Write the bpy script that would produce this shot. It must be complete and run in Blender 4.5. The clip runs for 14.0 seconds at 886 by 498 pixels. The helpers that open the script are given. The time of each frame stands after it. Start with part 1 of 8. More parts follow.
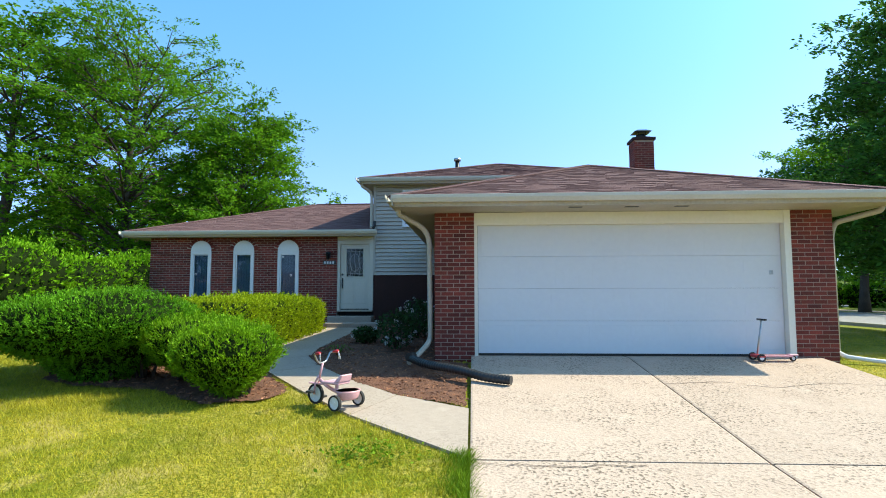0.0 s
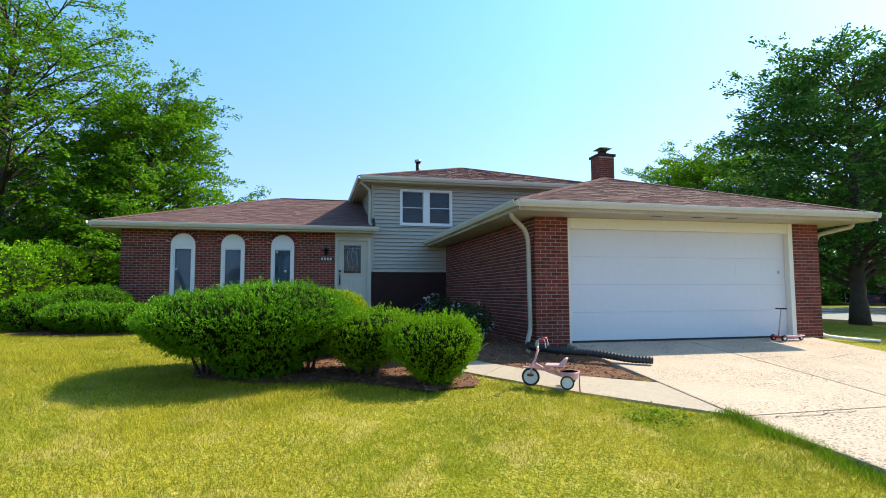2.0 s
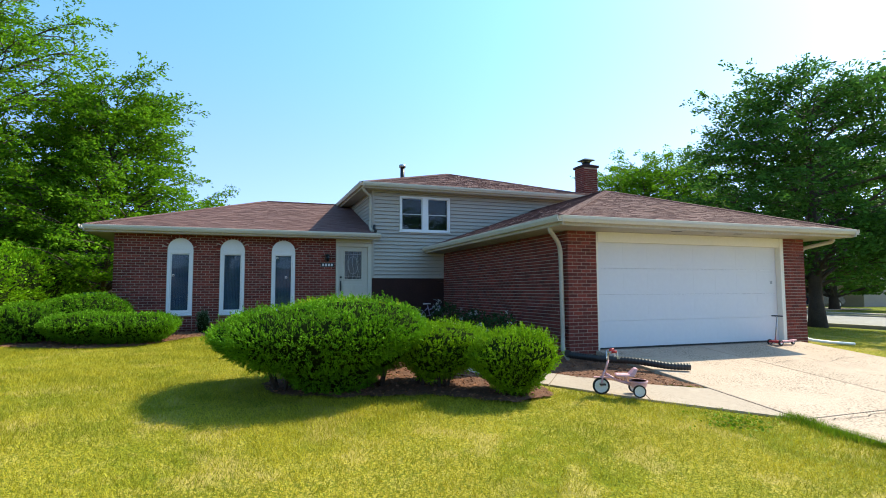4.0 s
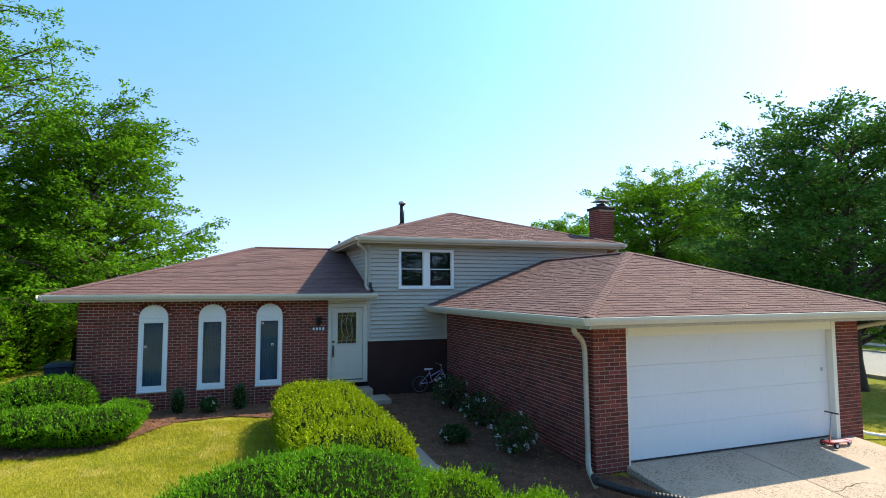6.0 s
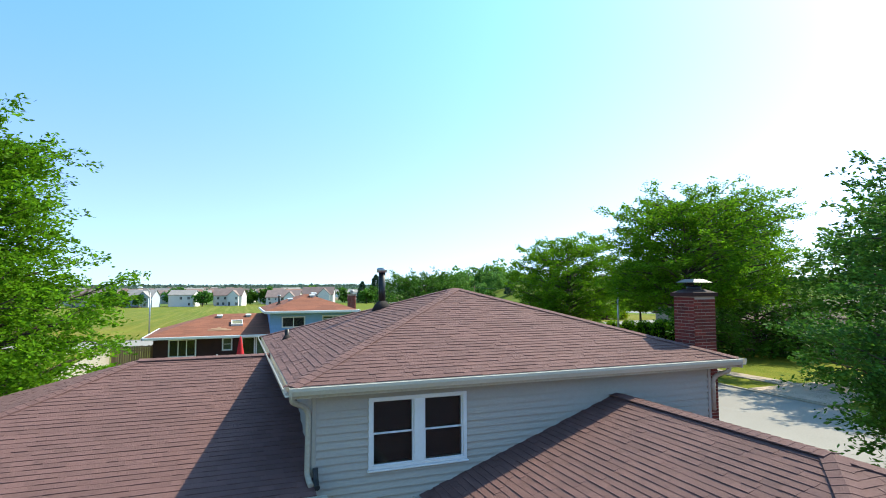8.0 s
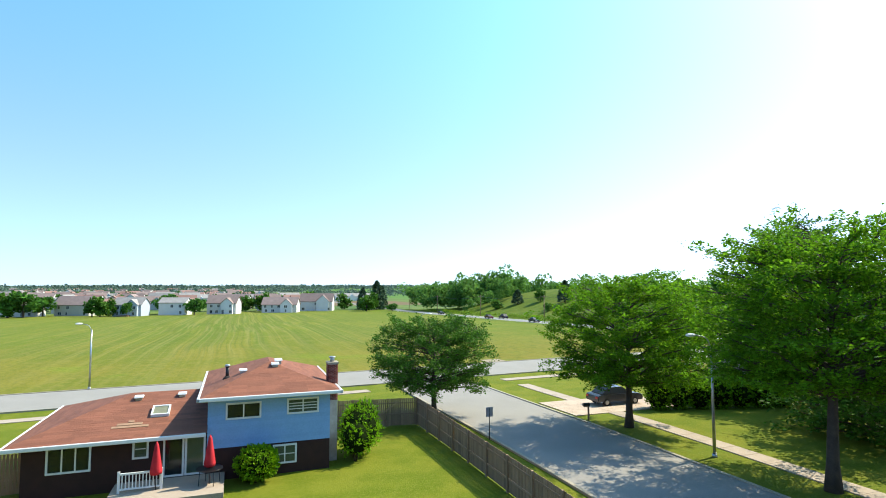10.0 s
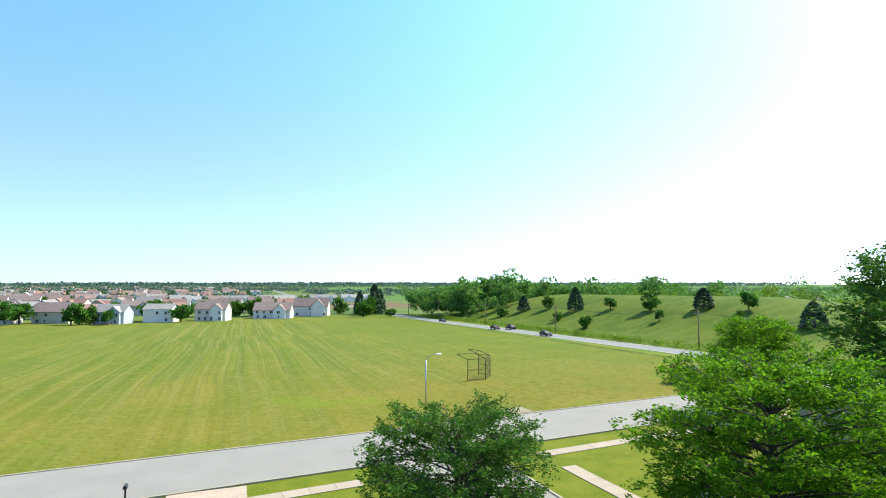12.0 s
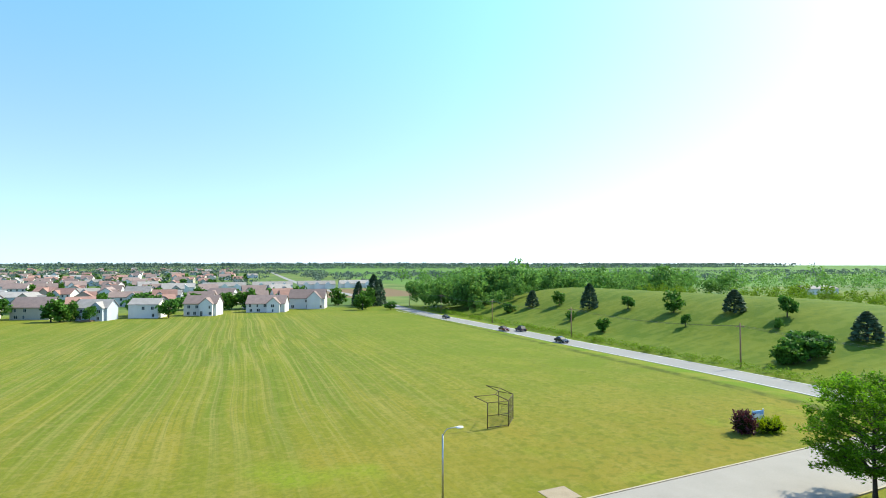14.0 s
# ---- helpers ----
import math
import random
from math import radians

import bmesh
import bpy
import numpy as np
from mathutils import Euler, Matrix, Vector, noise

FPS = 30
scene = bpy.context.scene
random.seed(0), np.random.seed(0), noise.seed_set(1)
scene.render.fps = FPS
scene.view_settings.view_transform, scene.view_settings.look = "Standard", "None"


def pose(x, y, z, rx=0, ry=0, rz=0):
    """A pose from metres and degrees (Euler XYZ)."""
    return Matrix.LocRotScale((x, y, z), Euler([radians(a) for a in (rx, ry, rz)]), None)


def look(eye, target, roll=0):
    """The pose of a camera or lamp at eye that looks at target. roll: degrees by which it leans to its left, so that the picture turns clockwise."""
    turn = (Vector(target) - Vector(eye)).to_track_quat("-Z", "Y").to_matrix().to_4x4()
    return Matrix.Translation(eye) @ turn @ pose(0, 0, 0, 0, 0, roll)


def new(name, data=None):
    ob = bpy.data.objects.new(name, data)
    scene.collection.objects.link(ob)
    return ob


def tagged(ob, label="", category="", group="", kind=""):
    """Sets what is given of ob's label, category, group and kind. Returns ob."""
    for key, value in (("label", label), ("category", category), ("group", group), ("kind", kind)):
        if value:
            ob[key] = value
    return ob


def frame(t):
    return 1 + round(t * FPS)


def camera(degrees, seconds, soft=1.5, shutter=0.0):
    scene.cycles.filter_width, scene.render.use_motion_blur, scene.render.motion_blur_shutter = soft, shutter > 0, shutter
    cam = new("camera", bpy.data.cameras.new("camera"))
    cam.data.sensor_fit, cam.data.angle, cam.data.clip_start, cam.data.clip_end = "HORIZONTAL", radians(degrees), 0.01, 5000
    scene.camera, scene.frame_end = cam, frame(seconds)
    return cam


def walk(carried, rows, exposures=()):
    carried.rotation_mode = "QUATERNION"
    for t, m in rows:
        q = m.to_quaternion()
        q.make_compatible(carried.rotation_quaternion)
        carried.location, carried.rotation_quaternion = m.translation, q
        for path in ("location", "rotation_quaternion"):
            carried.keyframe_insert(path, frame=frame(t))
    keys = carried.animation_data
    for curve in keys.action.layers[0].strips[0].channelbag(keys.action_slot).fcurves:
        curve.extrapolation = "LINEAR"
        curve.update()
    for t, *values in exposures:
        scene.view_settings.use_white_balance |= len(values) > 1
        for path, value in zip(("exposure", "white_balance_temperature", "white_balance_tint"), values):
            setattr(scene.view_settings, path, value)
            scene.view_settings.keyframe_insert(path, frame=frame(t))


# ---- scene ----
cam = camera(77.4, 14.0, 1.0)
PATH = [
    (0, (-0.035, -8.977, 0.974), (-0.14, -6.987, 1.137), -0.1),
    (0.5, (-1.19, -9.066, 0.977), (-1.108, -7.074, 1.137), -0.2),
    (1, (-2.404, -9.182, 0.946), (-2.18, -7.201, 1.107), -0.1),
    (1.5, (-3.527, -9.278, 0.945), (-3.218, -7.308, 1.103), -0.2),
    (2, (-4.564, -9.376, 0.926), (-4.109, -7.435, 1.082), -0.2),
    (4.5, (-6.539, -8.94, 1.367), (-5.858, -7.065, 1.515), -0.2),
    (5, (-6.517, -8.714, 1.877), (-5.835, -6.84, 2.021), -0.2),
    (5.5, (-6.448, -8.458, 2.38), (-5.764, -6.584, 2.524), -0.2),
    (6, (-6.05, -7.786, 2.894), (-5.376, -5.909, 3.042), -0.2),
    (6.5, (-5.803, -6.812, 3.467), (-5.113, -4.94, 3.613), -0.3),
    (7, (-5.43, -5.46, 4.18), (-4.718, -3.596, 4.316), -0.25),
    (7.5, (-4.652, -3.77, 5.028), (-3.961, -1.897, 5.154), -0.1),
    (8, (-4.02, -1.48, 5.74), (-3.316, 0.386, 5.872), -0.18),
    (10.3, (0.303, 13.256, 9.934), (1.0, 15.126, 10.068), 0.0),
    (10.5, (0.657, 14.517, 10.29), (1.356, 16.386, 10.428), -0.0),
    (11, (1.526, 17.85, 11.293), (2.227, 19.718, 11.434), -0.0),
    (11.5, (2.361, 21.288, 12.309), (3.063, 23.156, 12.446), -0.1),
    (12, (3.304, 25.305, 13.343), (4.008, 27.173, 13.465), 0.0),
    (12.5, (4.075, 29.004, 14.501), (4.779, 30.873, 14.603), -0.0),
    (13, (4.975, 32.72, 15.533), (5.681, 34.589, 15.618), -0.0),
    (13.5, (5.824, 36.299, 17.008), (6.531, 38.168, 17.075), -0.1),
    (14, (6.599, 39.491, 19.112), (7.308, 41.36, 19.161), -0.0),
]
walk(cam, [(t, look(eye, target, roll)) for t, eye, target, roll in PATH], [(0, 0.94, 6450, -2), (1, 0.94, 6650, -1), (2, 0.94, 6850, 1), (6.5, 0.94, 6900, 2), (8, 0.94, 6750, 0), (14, 0.94, 6800, 1)])

# ---- world, sun, exposure ----
world = bpy.data.worlds.new("sky_world")
scene.world = world
world.use_nodes = True
wn = world.node_tree
sky = wn.nodes.new("ShaderNodeTexSky")
sky.sky_type = "NISHITA"
sky.sun_disc = False
SUN = Vector((0.96, 0.17, 1.0)).normalized()
sky.sun_elevation = math.asin(SUN.z)
sky.sun_rotation = math.atan2(SUN.x, SUN.y)
sky.air_density, sky.dust_density, sky.ozone_density = 0.9, 1.2, 1.0
way = wn.nodes.new("ShaderNodeTexCoord")
lift = wn.nodes.new("ShaderNodeVectorMath")
lift.operation = "MULTIPLY_ADD"
lift.inputs[1].default_value, lift.inputs[2].default_value = (1.0, 1.0, 0.95), (0.0, 0.0, 0.055)
wn.links.new(way.outputs["Generated"], lift.inputs[0])
aim = wn.nodes.new("ShaderNodeVectorMath")
aim.operation = "NORMALIZE"
wn.links.new(lift.outputs[0], aim.inputs[0])
wn.links.new(aim.outputs[0], sky.inputs[0])
split = wn.nodes.new("ShaderNodeSeparateXYZ")
wn.links.new(way.outputs["Generated"], split.inputs[0])
rise = wn.nodes.new("ShaderNodeMapRange")
rise.interpolation_type = "SMOOTHSTEP"
rise.inputs["From Min"].default_value, rise.inputs["From Max"].default_value = 0.12, 0.50
wn.links.new(split.outputs["Z"], rise.inputs["Value"])
tone = wn.nodes.new("ShaderNodeMix")
tone.data_type = "RGBA"
tone.inputs["A"].default_value, tone.inputs["B"].default_value = (0.87, 0.955, 1.31, 1), (0.77, 1.22, 1.44, 1)
wn.links.new(rise.outputs[0], tone.inputs["Factor"])
haze = wn.nodes.new("ShaderNodeMix")
haze.data_type, haze.blend_type = "RGBA", "MULTIPLY"
haze.inputs["Factor"].default_value = 1.0
wn.links.new(tone.outputs["Result"], haze.inputs["B"])
wn.links.new(sky.outputs[0], haze.inputs["A"])
wn.links.new(haze.outputs["Result"], wn.nodes["Background"].inputs[0])
wn.nodes["Background"].inputs[1].default_value = 0.142
sun_data = bpy.data.lights.new("sun", "SUN")
sun_data.energy, sun_data.angle, sun_data.color = 4.5, radians(0.55), (1.0, 0.90, 0.74)
sun_lamp = new("sun", sun_data)
sun_lamp.matrix_world = look(SUN * 50, (0, 0, 0))


# ---- materials ----
def mat(name, c1, c2=None, rough=0.7, metal=0.0, scale=3.0, fine=40.0, var=0.5, bump=0.15, bump_scale=80.0, rand=0.0,
        island=0.0, through_light=0.0, spec=0.4):
    """A surface with stains at one scale, grain at another, fine relief, and variation from piece to piece."""
    m = bpy.data.materials.new(name)
    m.use_nodes = True
    nt = m.node_tree
    n, link = nt.nodes, nt.links.new
    b = n["Principled BSDF"]
    c2 = c2 or tuple(v * 0.7 for v in c1)
    geo = n.new("ShaderNodeNewGeometry")
    big, small = n.new("ShaderNodeTexNoise"), n.new("ShaderNodeTexNoise")
    big.inputs["Scale"].default_value, small.inputs["Scale"].default_value = scale, fine
    big.inputs["Detail"].default_value, small.inputs["Detail"].default_value = 4, 2
    for q in (big, small):
        link(geo.outputs["Position"], q.inputs["Vector"])
    add = n.new("ShaderNodeMath")
    add.operation = "ADD"
    link(big.outputs["Fac"], add.inputs[0])
    link(small.outputs["Fac"], add.inputs[1])
    rng = n.new("ShaderNodeMapRange")
    rng.inputs["From Min"].default_value, rng.inputs["From Max"].default_value = 1.0 - var * 0.6, 1.0 + var * 0.6
    link(add.outputs[0], rng.inputs["Value"])
    mix = n.new("ShaderNodeMix")
    mix.data_type = "RGBA"
    mix.inputs["A"].default_value, mix.inputs["B"].default_value = (*c2, 1), (*c1, 1)
    link(rng.outputs[0], mix.inputs["Factor"])
    colour = mix.outputs["Result"]
    if rand or island:
        hsv = n.new("ShaderNodeHueSaturation")
        r2 = n.new("ShaderNodeMapRange")
        k = rand or island
        r2.inputs["To Min"].default_value, r2.inputs["To Max"].default_value = 1 - k, 1 + k
        if rand:
            info = n.new("ShaderNodeObjectInfo")
            link(info.outputs["Random"], r2.inputs["Value"])
        else:
            link(geo.outputs["Random Per Island"], r2.inputs["Value"])
        link(r2.outputs[0], hsv.inputs["Value"])
        link(colour, hsv.inputs["Color"])
        colour = hsv.outputs[0]
    link(colour, b.inputs["Base Color"])
    b.inputs["Roughness"].default_value = rough
    b.inputs["Metallic"].default_value = metal
    b.inputs["Specular IOR Level"].default_value = spec
    if bump:
        bn, bt = n.new("ShaderNodeBump"), n.new("ShaderNodeTexNoise")
        bt.inputs["Scale"].default_value, bt.inputs["Detail"].default_value = bump_scale, 3
        link(geo.outputs["Position"], bt.inputs["Vector"])
        link(bt.outputs["Fac"], bn.inputs["Height"])
        bn.inputs["Strength"].default_value, bn.inputs["Distance"].default_value = bump, 0.02
        link(bn.outputs[0], b.inputs["Normal"])
    if through_light:
        tr, ms = n.new("ShaderNodeBsdfTranslucent"), n.new("ShaderNodeMixShader")
        link(colour, tr.inputs["Color"])
        ms.inputs[0].default_value = through_light
        link(b.outputs[0], ms.inputs[1])
        link(tr.outputs[0], ms.inputs[2])
        link(ms.outputs[0], n["Material Output"].inputs["Surface"])
    return m


def aggregate(name, c1, c2, worn):
    """Concrete whose skin has worn off in places, so that its stones show as specks and pits."""
    m = mat(name, c1, c2, 0.9, scale=1.1, fine=14, var=1.0, bump=0, rand=0.05)
    n, link = m.node_tree.nodes, m.node_tree.links.new
    b = n["Principled BSDF"]
    colour = b.inputs["Base Color"].links[0].from_socket
    geo = n.new("ShaderNodeNewGeometry")

    def node(kind, scale, detail=2.0):
        q = n.new(kind)
        q.inputs["Scale"].default_value = scale
        if "Detail" in q.inputs:
            q.inputs["Detail"].default_value = detail
        link(geo.outputs["Position"], q.inputs["Vector"])
        return q

    def ramp(value, a, c, hi=1.0):
        q = n.new("ShaderNodeMapRange")
        for key, v in zip(("From Min", "From Max", "To Min", "To Max"), (a, c, 0.0, hi)):
            q.inputs[key].default_value = v
        link(value, q.inputs["Value"])
        return q.outputs[0]

    def times(p, q):
        t = n.new("ShaderNodeMath")
        t.operation = "MULTIPLY"
        link(p, t.inputs[0])
        link(q, t.inputs[1])
        return t.outputs[0]

    def over(f, base, top):
        q = n.new("ShaderNodeMix")
        q.data_type = "RGBA"
        link(f, q.inputs["Factor"])
        link(base, q.inputs["A"])
        q.inputs["B"].default_value = (*top, 1)
        return q.outputs["Result"]

    stones = node("ShaderNodeTexVoronoi", 60.0)
    pits = node("ShaderNodeTexNoise", 34.0, 4.0)
    patch = ramp(node("ShaderNodeTexNoise", 0.9, 4.0).outputs["Fac"], 0.38, 0.58)
    colour = over(times(ramp(stones.outputs["Distance"], 0.20, 0.14, 0.6 * worn), patch), colour, (0.20, 0.15, 0.11))
    colour = over(times(ramp(pits.outputs["Fac"], 0.565, 0.59, 0.95 * worn), patch), colour, (0.13, 0.095, 0.068))
    colour = over(ramp(node("ShaderNodeTexNoise", 0.45, 5.0).outputs["Fac"], 0.54, 0.72, 0.25), colour, (0.30, 0.24, 0.18))
    colour = over(ramp(node("ShaderNodeTexNoise", 3.1, 6.0).outputs["Fac"], 0.60, 0.74, 0.35), colour, (0.50, 0.415, 0.335))
    link(colour, b.inputs["Base Color"])
    bump = n.new("ShaderNodeBump")
    bump.inputs["Strength"].default_value, bump.inputs["Distance"].default_value = 0.6 * worn, 0.02
    link(pits.outputs["Fac"], bump.inputs["Height"])
    link(bump.outputs[0], b.inputs["Normal"])
    return m


def glass(name, tint, rough=0.02):
    """Window glass, dark behind: a glossy pane over what lies behind it."""
    m = bpy.data.materials.new(name)
    m.use_nodes = True
    n, link = m.node_tree.nodes, m.node_tree.links.new
    clear, gloss, ms, fr = n.new("ShaderNodeBsdfTransparent"), n.new("ShaderNodeBsdfGlossy"), n.new("ShaderNodeMixShader"), n.new("ShaderNodeFresnel")
    clear.inputs["Color"].default_value = (*tint, 1)
    gloss.inputs["Roughness"].default_value = rough
    fr.inputs["IOR"].default_value = 1.4
    link(fr.outputs[0], ms.inputs[0])
    link(clear.outputs[0], ms.inputs[1])
    link(gloss.outputs[0], ms.inputs[2])
    link(ms.outputs[0], n["Material Output"].inputs["Surface"])
    return m


BRICK = mat("red_brick", (0.230, 0.040, 0.026), (0.090, 0.019, 0.014), 0.85, scale=2.2, fine=55, var=0.7, bump=0.5, bump_scale=120, rand=0.38)
BRICK_FAR = mat("red_brick_joined", (0.230, 0.040, 0.026), (0.090, 0.019, 0.014), 0.85, scale=2.2, fine=55, var=0.7, bump=0.5, bump_scale=120, island=0.38)
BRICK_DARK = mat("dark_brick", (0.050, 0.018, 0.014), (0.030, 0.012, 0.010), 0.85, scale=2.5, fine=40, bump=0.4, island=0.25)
MORTAR = mat("mortar", (0.50, 0.40, 0.33), (0.34, 0.27, 0.22), 0.95, scale=4, fine=90, bump=0.4)
SHINGLE = mat("asphalt_shingle", (0.185, 0.095, 0.087), (0.120, 0.063, 0.060), 0.92, scale=1.1, fine=160, var=0.8, bump=0.6, bump_scale=260, rand=0.09)
SHINGLE_J = mat("asphalt_shingle_joined", (0.185, 0.095, 0.087), (0.120, 0.063, 0.060), 0.92, scale=1.1, fine=160, var=0.8, bump=0.6, bump_scale=260, island=0.09)
FELT = mat("roof_felt", (0.03, 0.022, 0.02), None, 0.95, bump=0.2)
SIDING = mat("grey_siding", (0.415, 0.372, 0.318), (0.355, 0.316, 0.268), 0.55, scale=0.9, fine=18, var=1.0, bump=0.12, bump_scale=25, rand=0.03)
CREAM = mat("cream_paint", (0.56, 0.515, 0.43), (0.44, 0.40, 0.33), 0.5, scale=1.4, fine=30, var=0.9, bump=0.08, bump_scale=40)
CREAM_OLD = mat("weathered_cream_paint", (0.50, 0.445, 0.36), (0.34, 0.295, 0.23), 0.55, scale=2.0, fine=24, var=0.8, bump=0.12, bump_scale=40)
WHITE = mat("white_paint", (0.74, 0.74, 0.74), (0.64, 0.64, 0.64), 0.45, scale=1.2, fine=20, var=1.0, bump=0.06, bump_scale=30)
DOOR_WHITE = mat("garage_door_white", (0.68, 0.69, 0.71), (0.61, 0.62, 0.645), 0.5, scale=0.6, fine=14, var=1.2, bump=0.1, bump_scale=140)
BLACK = mat("black_plastic", (0.018, 0.018, 0.02), (0.03, 0.03, 0.03), 0.45, bump=0.05)
IRON = mat("dark_metal", (0.05, 0.05, 0.055), (0.03, 0.028, 0.026), 0.4, 0.8, bump=0.05)
STEEL = mat("galvanised_steel", (0.45, 0.46, 0.47), (0.32, 0.33, 0.34), 0.35, 0.9, bump=0.04)
CONCRETE = aggregate("driveway_concrete", (0.500, 0.378, 0.298), (0.385, 0.288, 0.222), 1.0)
WALK = aggregate("walkway_concrete", (0.405, 0.320, 0.255), (0.305, 0.240, 0.190), 0.35)
KERB = mat("kerb_concrete", (0.36, 0.31, 0.235), (0.27, 0.23, 0.17), 0.9, scale=1.2, fine=30, bump=0.3)
ROAD = mat("road_surface", (0.275, 0.252, 0.230), (0.212, 0.193, 0.174), 0.92, scale=0.35, fine=12, var=0.8, bump=0.3, bump_scale=60)
HIGHWAY = mat("highway_surface", (0.225, 0.215, 0.21), (0.185, 0.178, 0.172), 0.92, scale=0.1, fine=3, bump=0.2)
MULCH = mat("bark_mulch", (0.200, 0.086, 0.046), (0.075, 0.033, 0.020), 0.95, scale=5, fine=70, var=0.5, bump=1.0, bump_scale=70)
CHIP = mat("bark_chips", (0.36, 0.165, 0.088), (0.13, 0.060, 0.034), 0.95, scale=5, fine=50, bump=0.4, island=0.5)
BARK = mat("tree_bark", (0.085, 0.062, 0.045), (0.040, 0.030, 0.023), 0.95, scale=3, fine=26, var=0.6, bump=0.9, bump_scale=22)
# Near-black fill for shrubs: the shade between leaves, put into a colour.
SHADE_CORE = mat("shrub_shade_core", (0.014, 0.024, 0.006), (0.008, 0.013, 0.004), 0.95, spec=0.0, bump=0.6, bump_scale=30)
LEAF = mat("locust_leaves", (0.142, 0.295, 0.012), (0.074, 0.178, 0.009), 0.6, scale=0.5, fine=3, var=0.8, bump=0, island=0.45, through_light=0.58, spec=0.1)
# Darker copy of the locust leaves: the backlit side-lawn tree's shade as colour.
SHADE_LEAF = mat("shaded_locust_leaves", (0.082, 0.195, 0.026), (0.042, 0.118, 0.018), 0.6, scale=0.5, fine=3, var=0.8, bump=0, island=0.45, through_light=0.35, spec=0.1)
LEAF2 = mat("maple_leaves", (0.092, 0.205, 0.022), (0.046, 0.118, 0.014), 0.6, scale=0.4, fine=3, var=0.8, bump=0, island=0.4, through_light=0.32, spec=0.1)
TALL_HEDGE = mat("tall_hedge_leaves", (0.230, 0.430, 0.012), (0.115, 0.255, 0.007), 0.55, scale=1.0, fine=5, var=0.8, bump=0, island=0.45, through_light=0.35, spec=0.1)
WOOD_LEAF = mat("wood_leaves", (0.150, 0.290, 0.050), (0.090, 0.195, 0.042), 0.6, scale=0.06, fine=0.5, var=0.7, bump=0, island=0.4, through_light=0.4, spec=0.1)
HEDGE_LEAF = mat("boxwood_leaves", (0.360, 0.430, 0.008), (0.170, 0.245, 0.006), 0.55, scale=1.5, fine=9, var=0.8, bump=0, island=0.4, through_light=0.3, spec=0.1)
YEW_LEAF = mat("yew_leaves", (0.240, 0.420, 0.010), (0.090, 0.195, 0.006), 0.55, scale=1.5, fine=9, var=0.8, bump=0, island=0.4, through_light=0.28, spec=0.1)
JUNIPER_LEAF = mat("juniper_needles", (0.165, 0.370, 0.012), (0.062, 0.160, 0.007), 0.6, scale=1.2, fine=8, var=0.8, bump=0, island=0.42, through_light=0.28, spec=0.1)
# Horizon foliage: distance haze is mixed into this bluish leaf colour.
HAZE_BELT = mat("haze_tinted_leaves", (0.120, 0.165, 0.125), (0.085, 0.125, 0.100), 0.7, scale=0.02, fine=0.2, var=0.8, bump=0, island=0.3, through_light=0.25, spec=0.1)
CONIFER = mat("spruce_needles", (0.075, 0.125, 0.062), (0.045, 0.080, 0.042), 0.7, scale=0.6, fine=4, bump=0, island=0.4, through_light=0.15, spec=0.2)
BLADE = mat("grass_blades", (0.475, 0.400, 0.028), (0.215, 0.228, 0.013), 0.6, scale=0.7, fine=2.2, var=0.6, bump=0, island=0.35, through_light=0.3, spec=0.2)
LUSH = mat("lush_edge_grass", (0.190, 0.290, 0.014), (0.110, 0.190, 0.010), 0.6, scale=1.0, fine=5, bump=0, island=0.35, through_light=0.35, spec=0.1)
WEED = mat("clover_leaves", (0.12, 0.24, 0.02), (0.08, 0.17, 0.015), 0.6, bump=0, island=0.35, through_light=0.3)
PANE = glass("window_glass", (0.78, 0.84, 0.85))
# Backing sheets: the darkness of unlit interiors is put into this colour.
ROOM_DARK = mat("unlit_room_black", (0.014, 0.016, 0.018), (0.008, 0.009, 0.011), 0.9, bump=0)
BLIND = mat("blue_blind", (0.10, 0.16, 0.26), (0.07, 0.11, 0.19), 0.7, scale=3, bump=0.05)
CURTAIN = mat("olive_blind", (0.20, 0.20, 0.13), (0.14, 0.14, 0.09), 0.8, bump=0.05)
PINK = mat("faded_pink_plastic", (0.72, 0.40, 0.43), (0.60, 0.32, 0.35), 0.4, bump=0.03)
RED = mat("red_paint", (0.45, 0.03, 0.035), (0.35, 0.02, 0.03), 0.35, bump=0.03)
RED_CLOTH = mat("red_canvas", (0.55, 0.02, 0.035), (0.38, 0.012, 0.02), 0.85, bump=0.2)
WOOD_FENCE = mat("weathered_fence_wood", (0.35, 0.215, 0.13), (0.22, 0.135, 0.082), 0.9, scale=1.5, fine=30, var=0.8, bump=0.5, bump_scale=40, rand=0.22)
BLUE_SIDING = mat("light_blue_siding", (0.23, 0.40, 0.66), (0.19, 0.34, 0.58), 0.55, scale=0.8, fine=12, bump=0.08, rand=0.05)
ORANGE_ROOF = mat("red_brown_shingle", (0.245, 0.088, 0.050), (0.170, 0.060, 0.036), 0.92, scale=0.7, fine=40, var=0.9, bump=0.5, bump_scale=120, island=0.15)
ROOF_PATCH = mat("patched_shingle", (0.33, 0.20, 0.12), (0.27, 0.155, 0.10), 0.92, bump=0.3)
BIN_BLUE = mat("dark_blue_bin_plastic", (0.022, 0.030, 0.055), (0.015, 0.02, 0.04), 0.45, bump=0.05)
PETAL = mat("white_petals", (0.55, 0.54, 0.52), (0.45, 0.43, 0.42), 0.6, bump=0, island=0.1, through_light=0.2)
RUBBER = mat("tyre_rubber", (0.02, 0.02, 0.02), None, 0.8, bump=0.2)
SIGN_GREY = mat("sign_back_aluminium", (0.35, 0.35, 0.36), (0.28, 0.28, 0.29), 0.45, 0.6, bump=0.02)


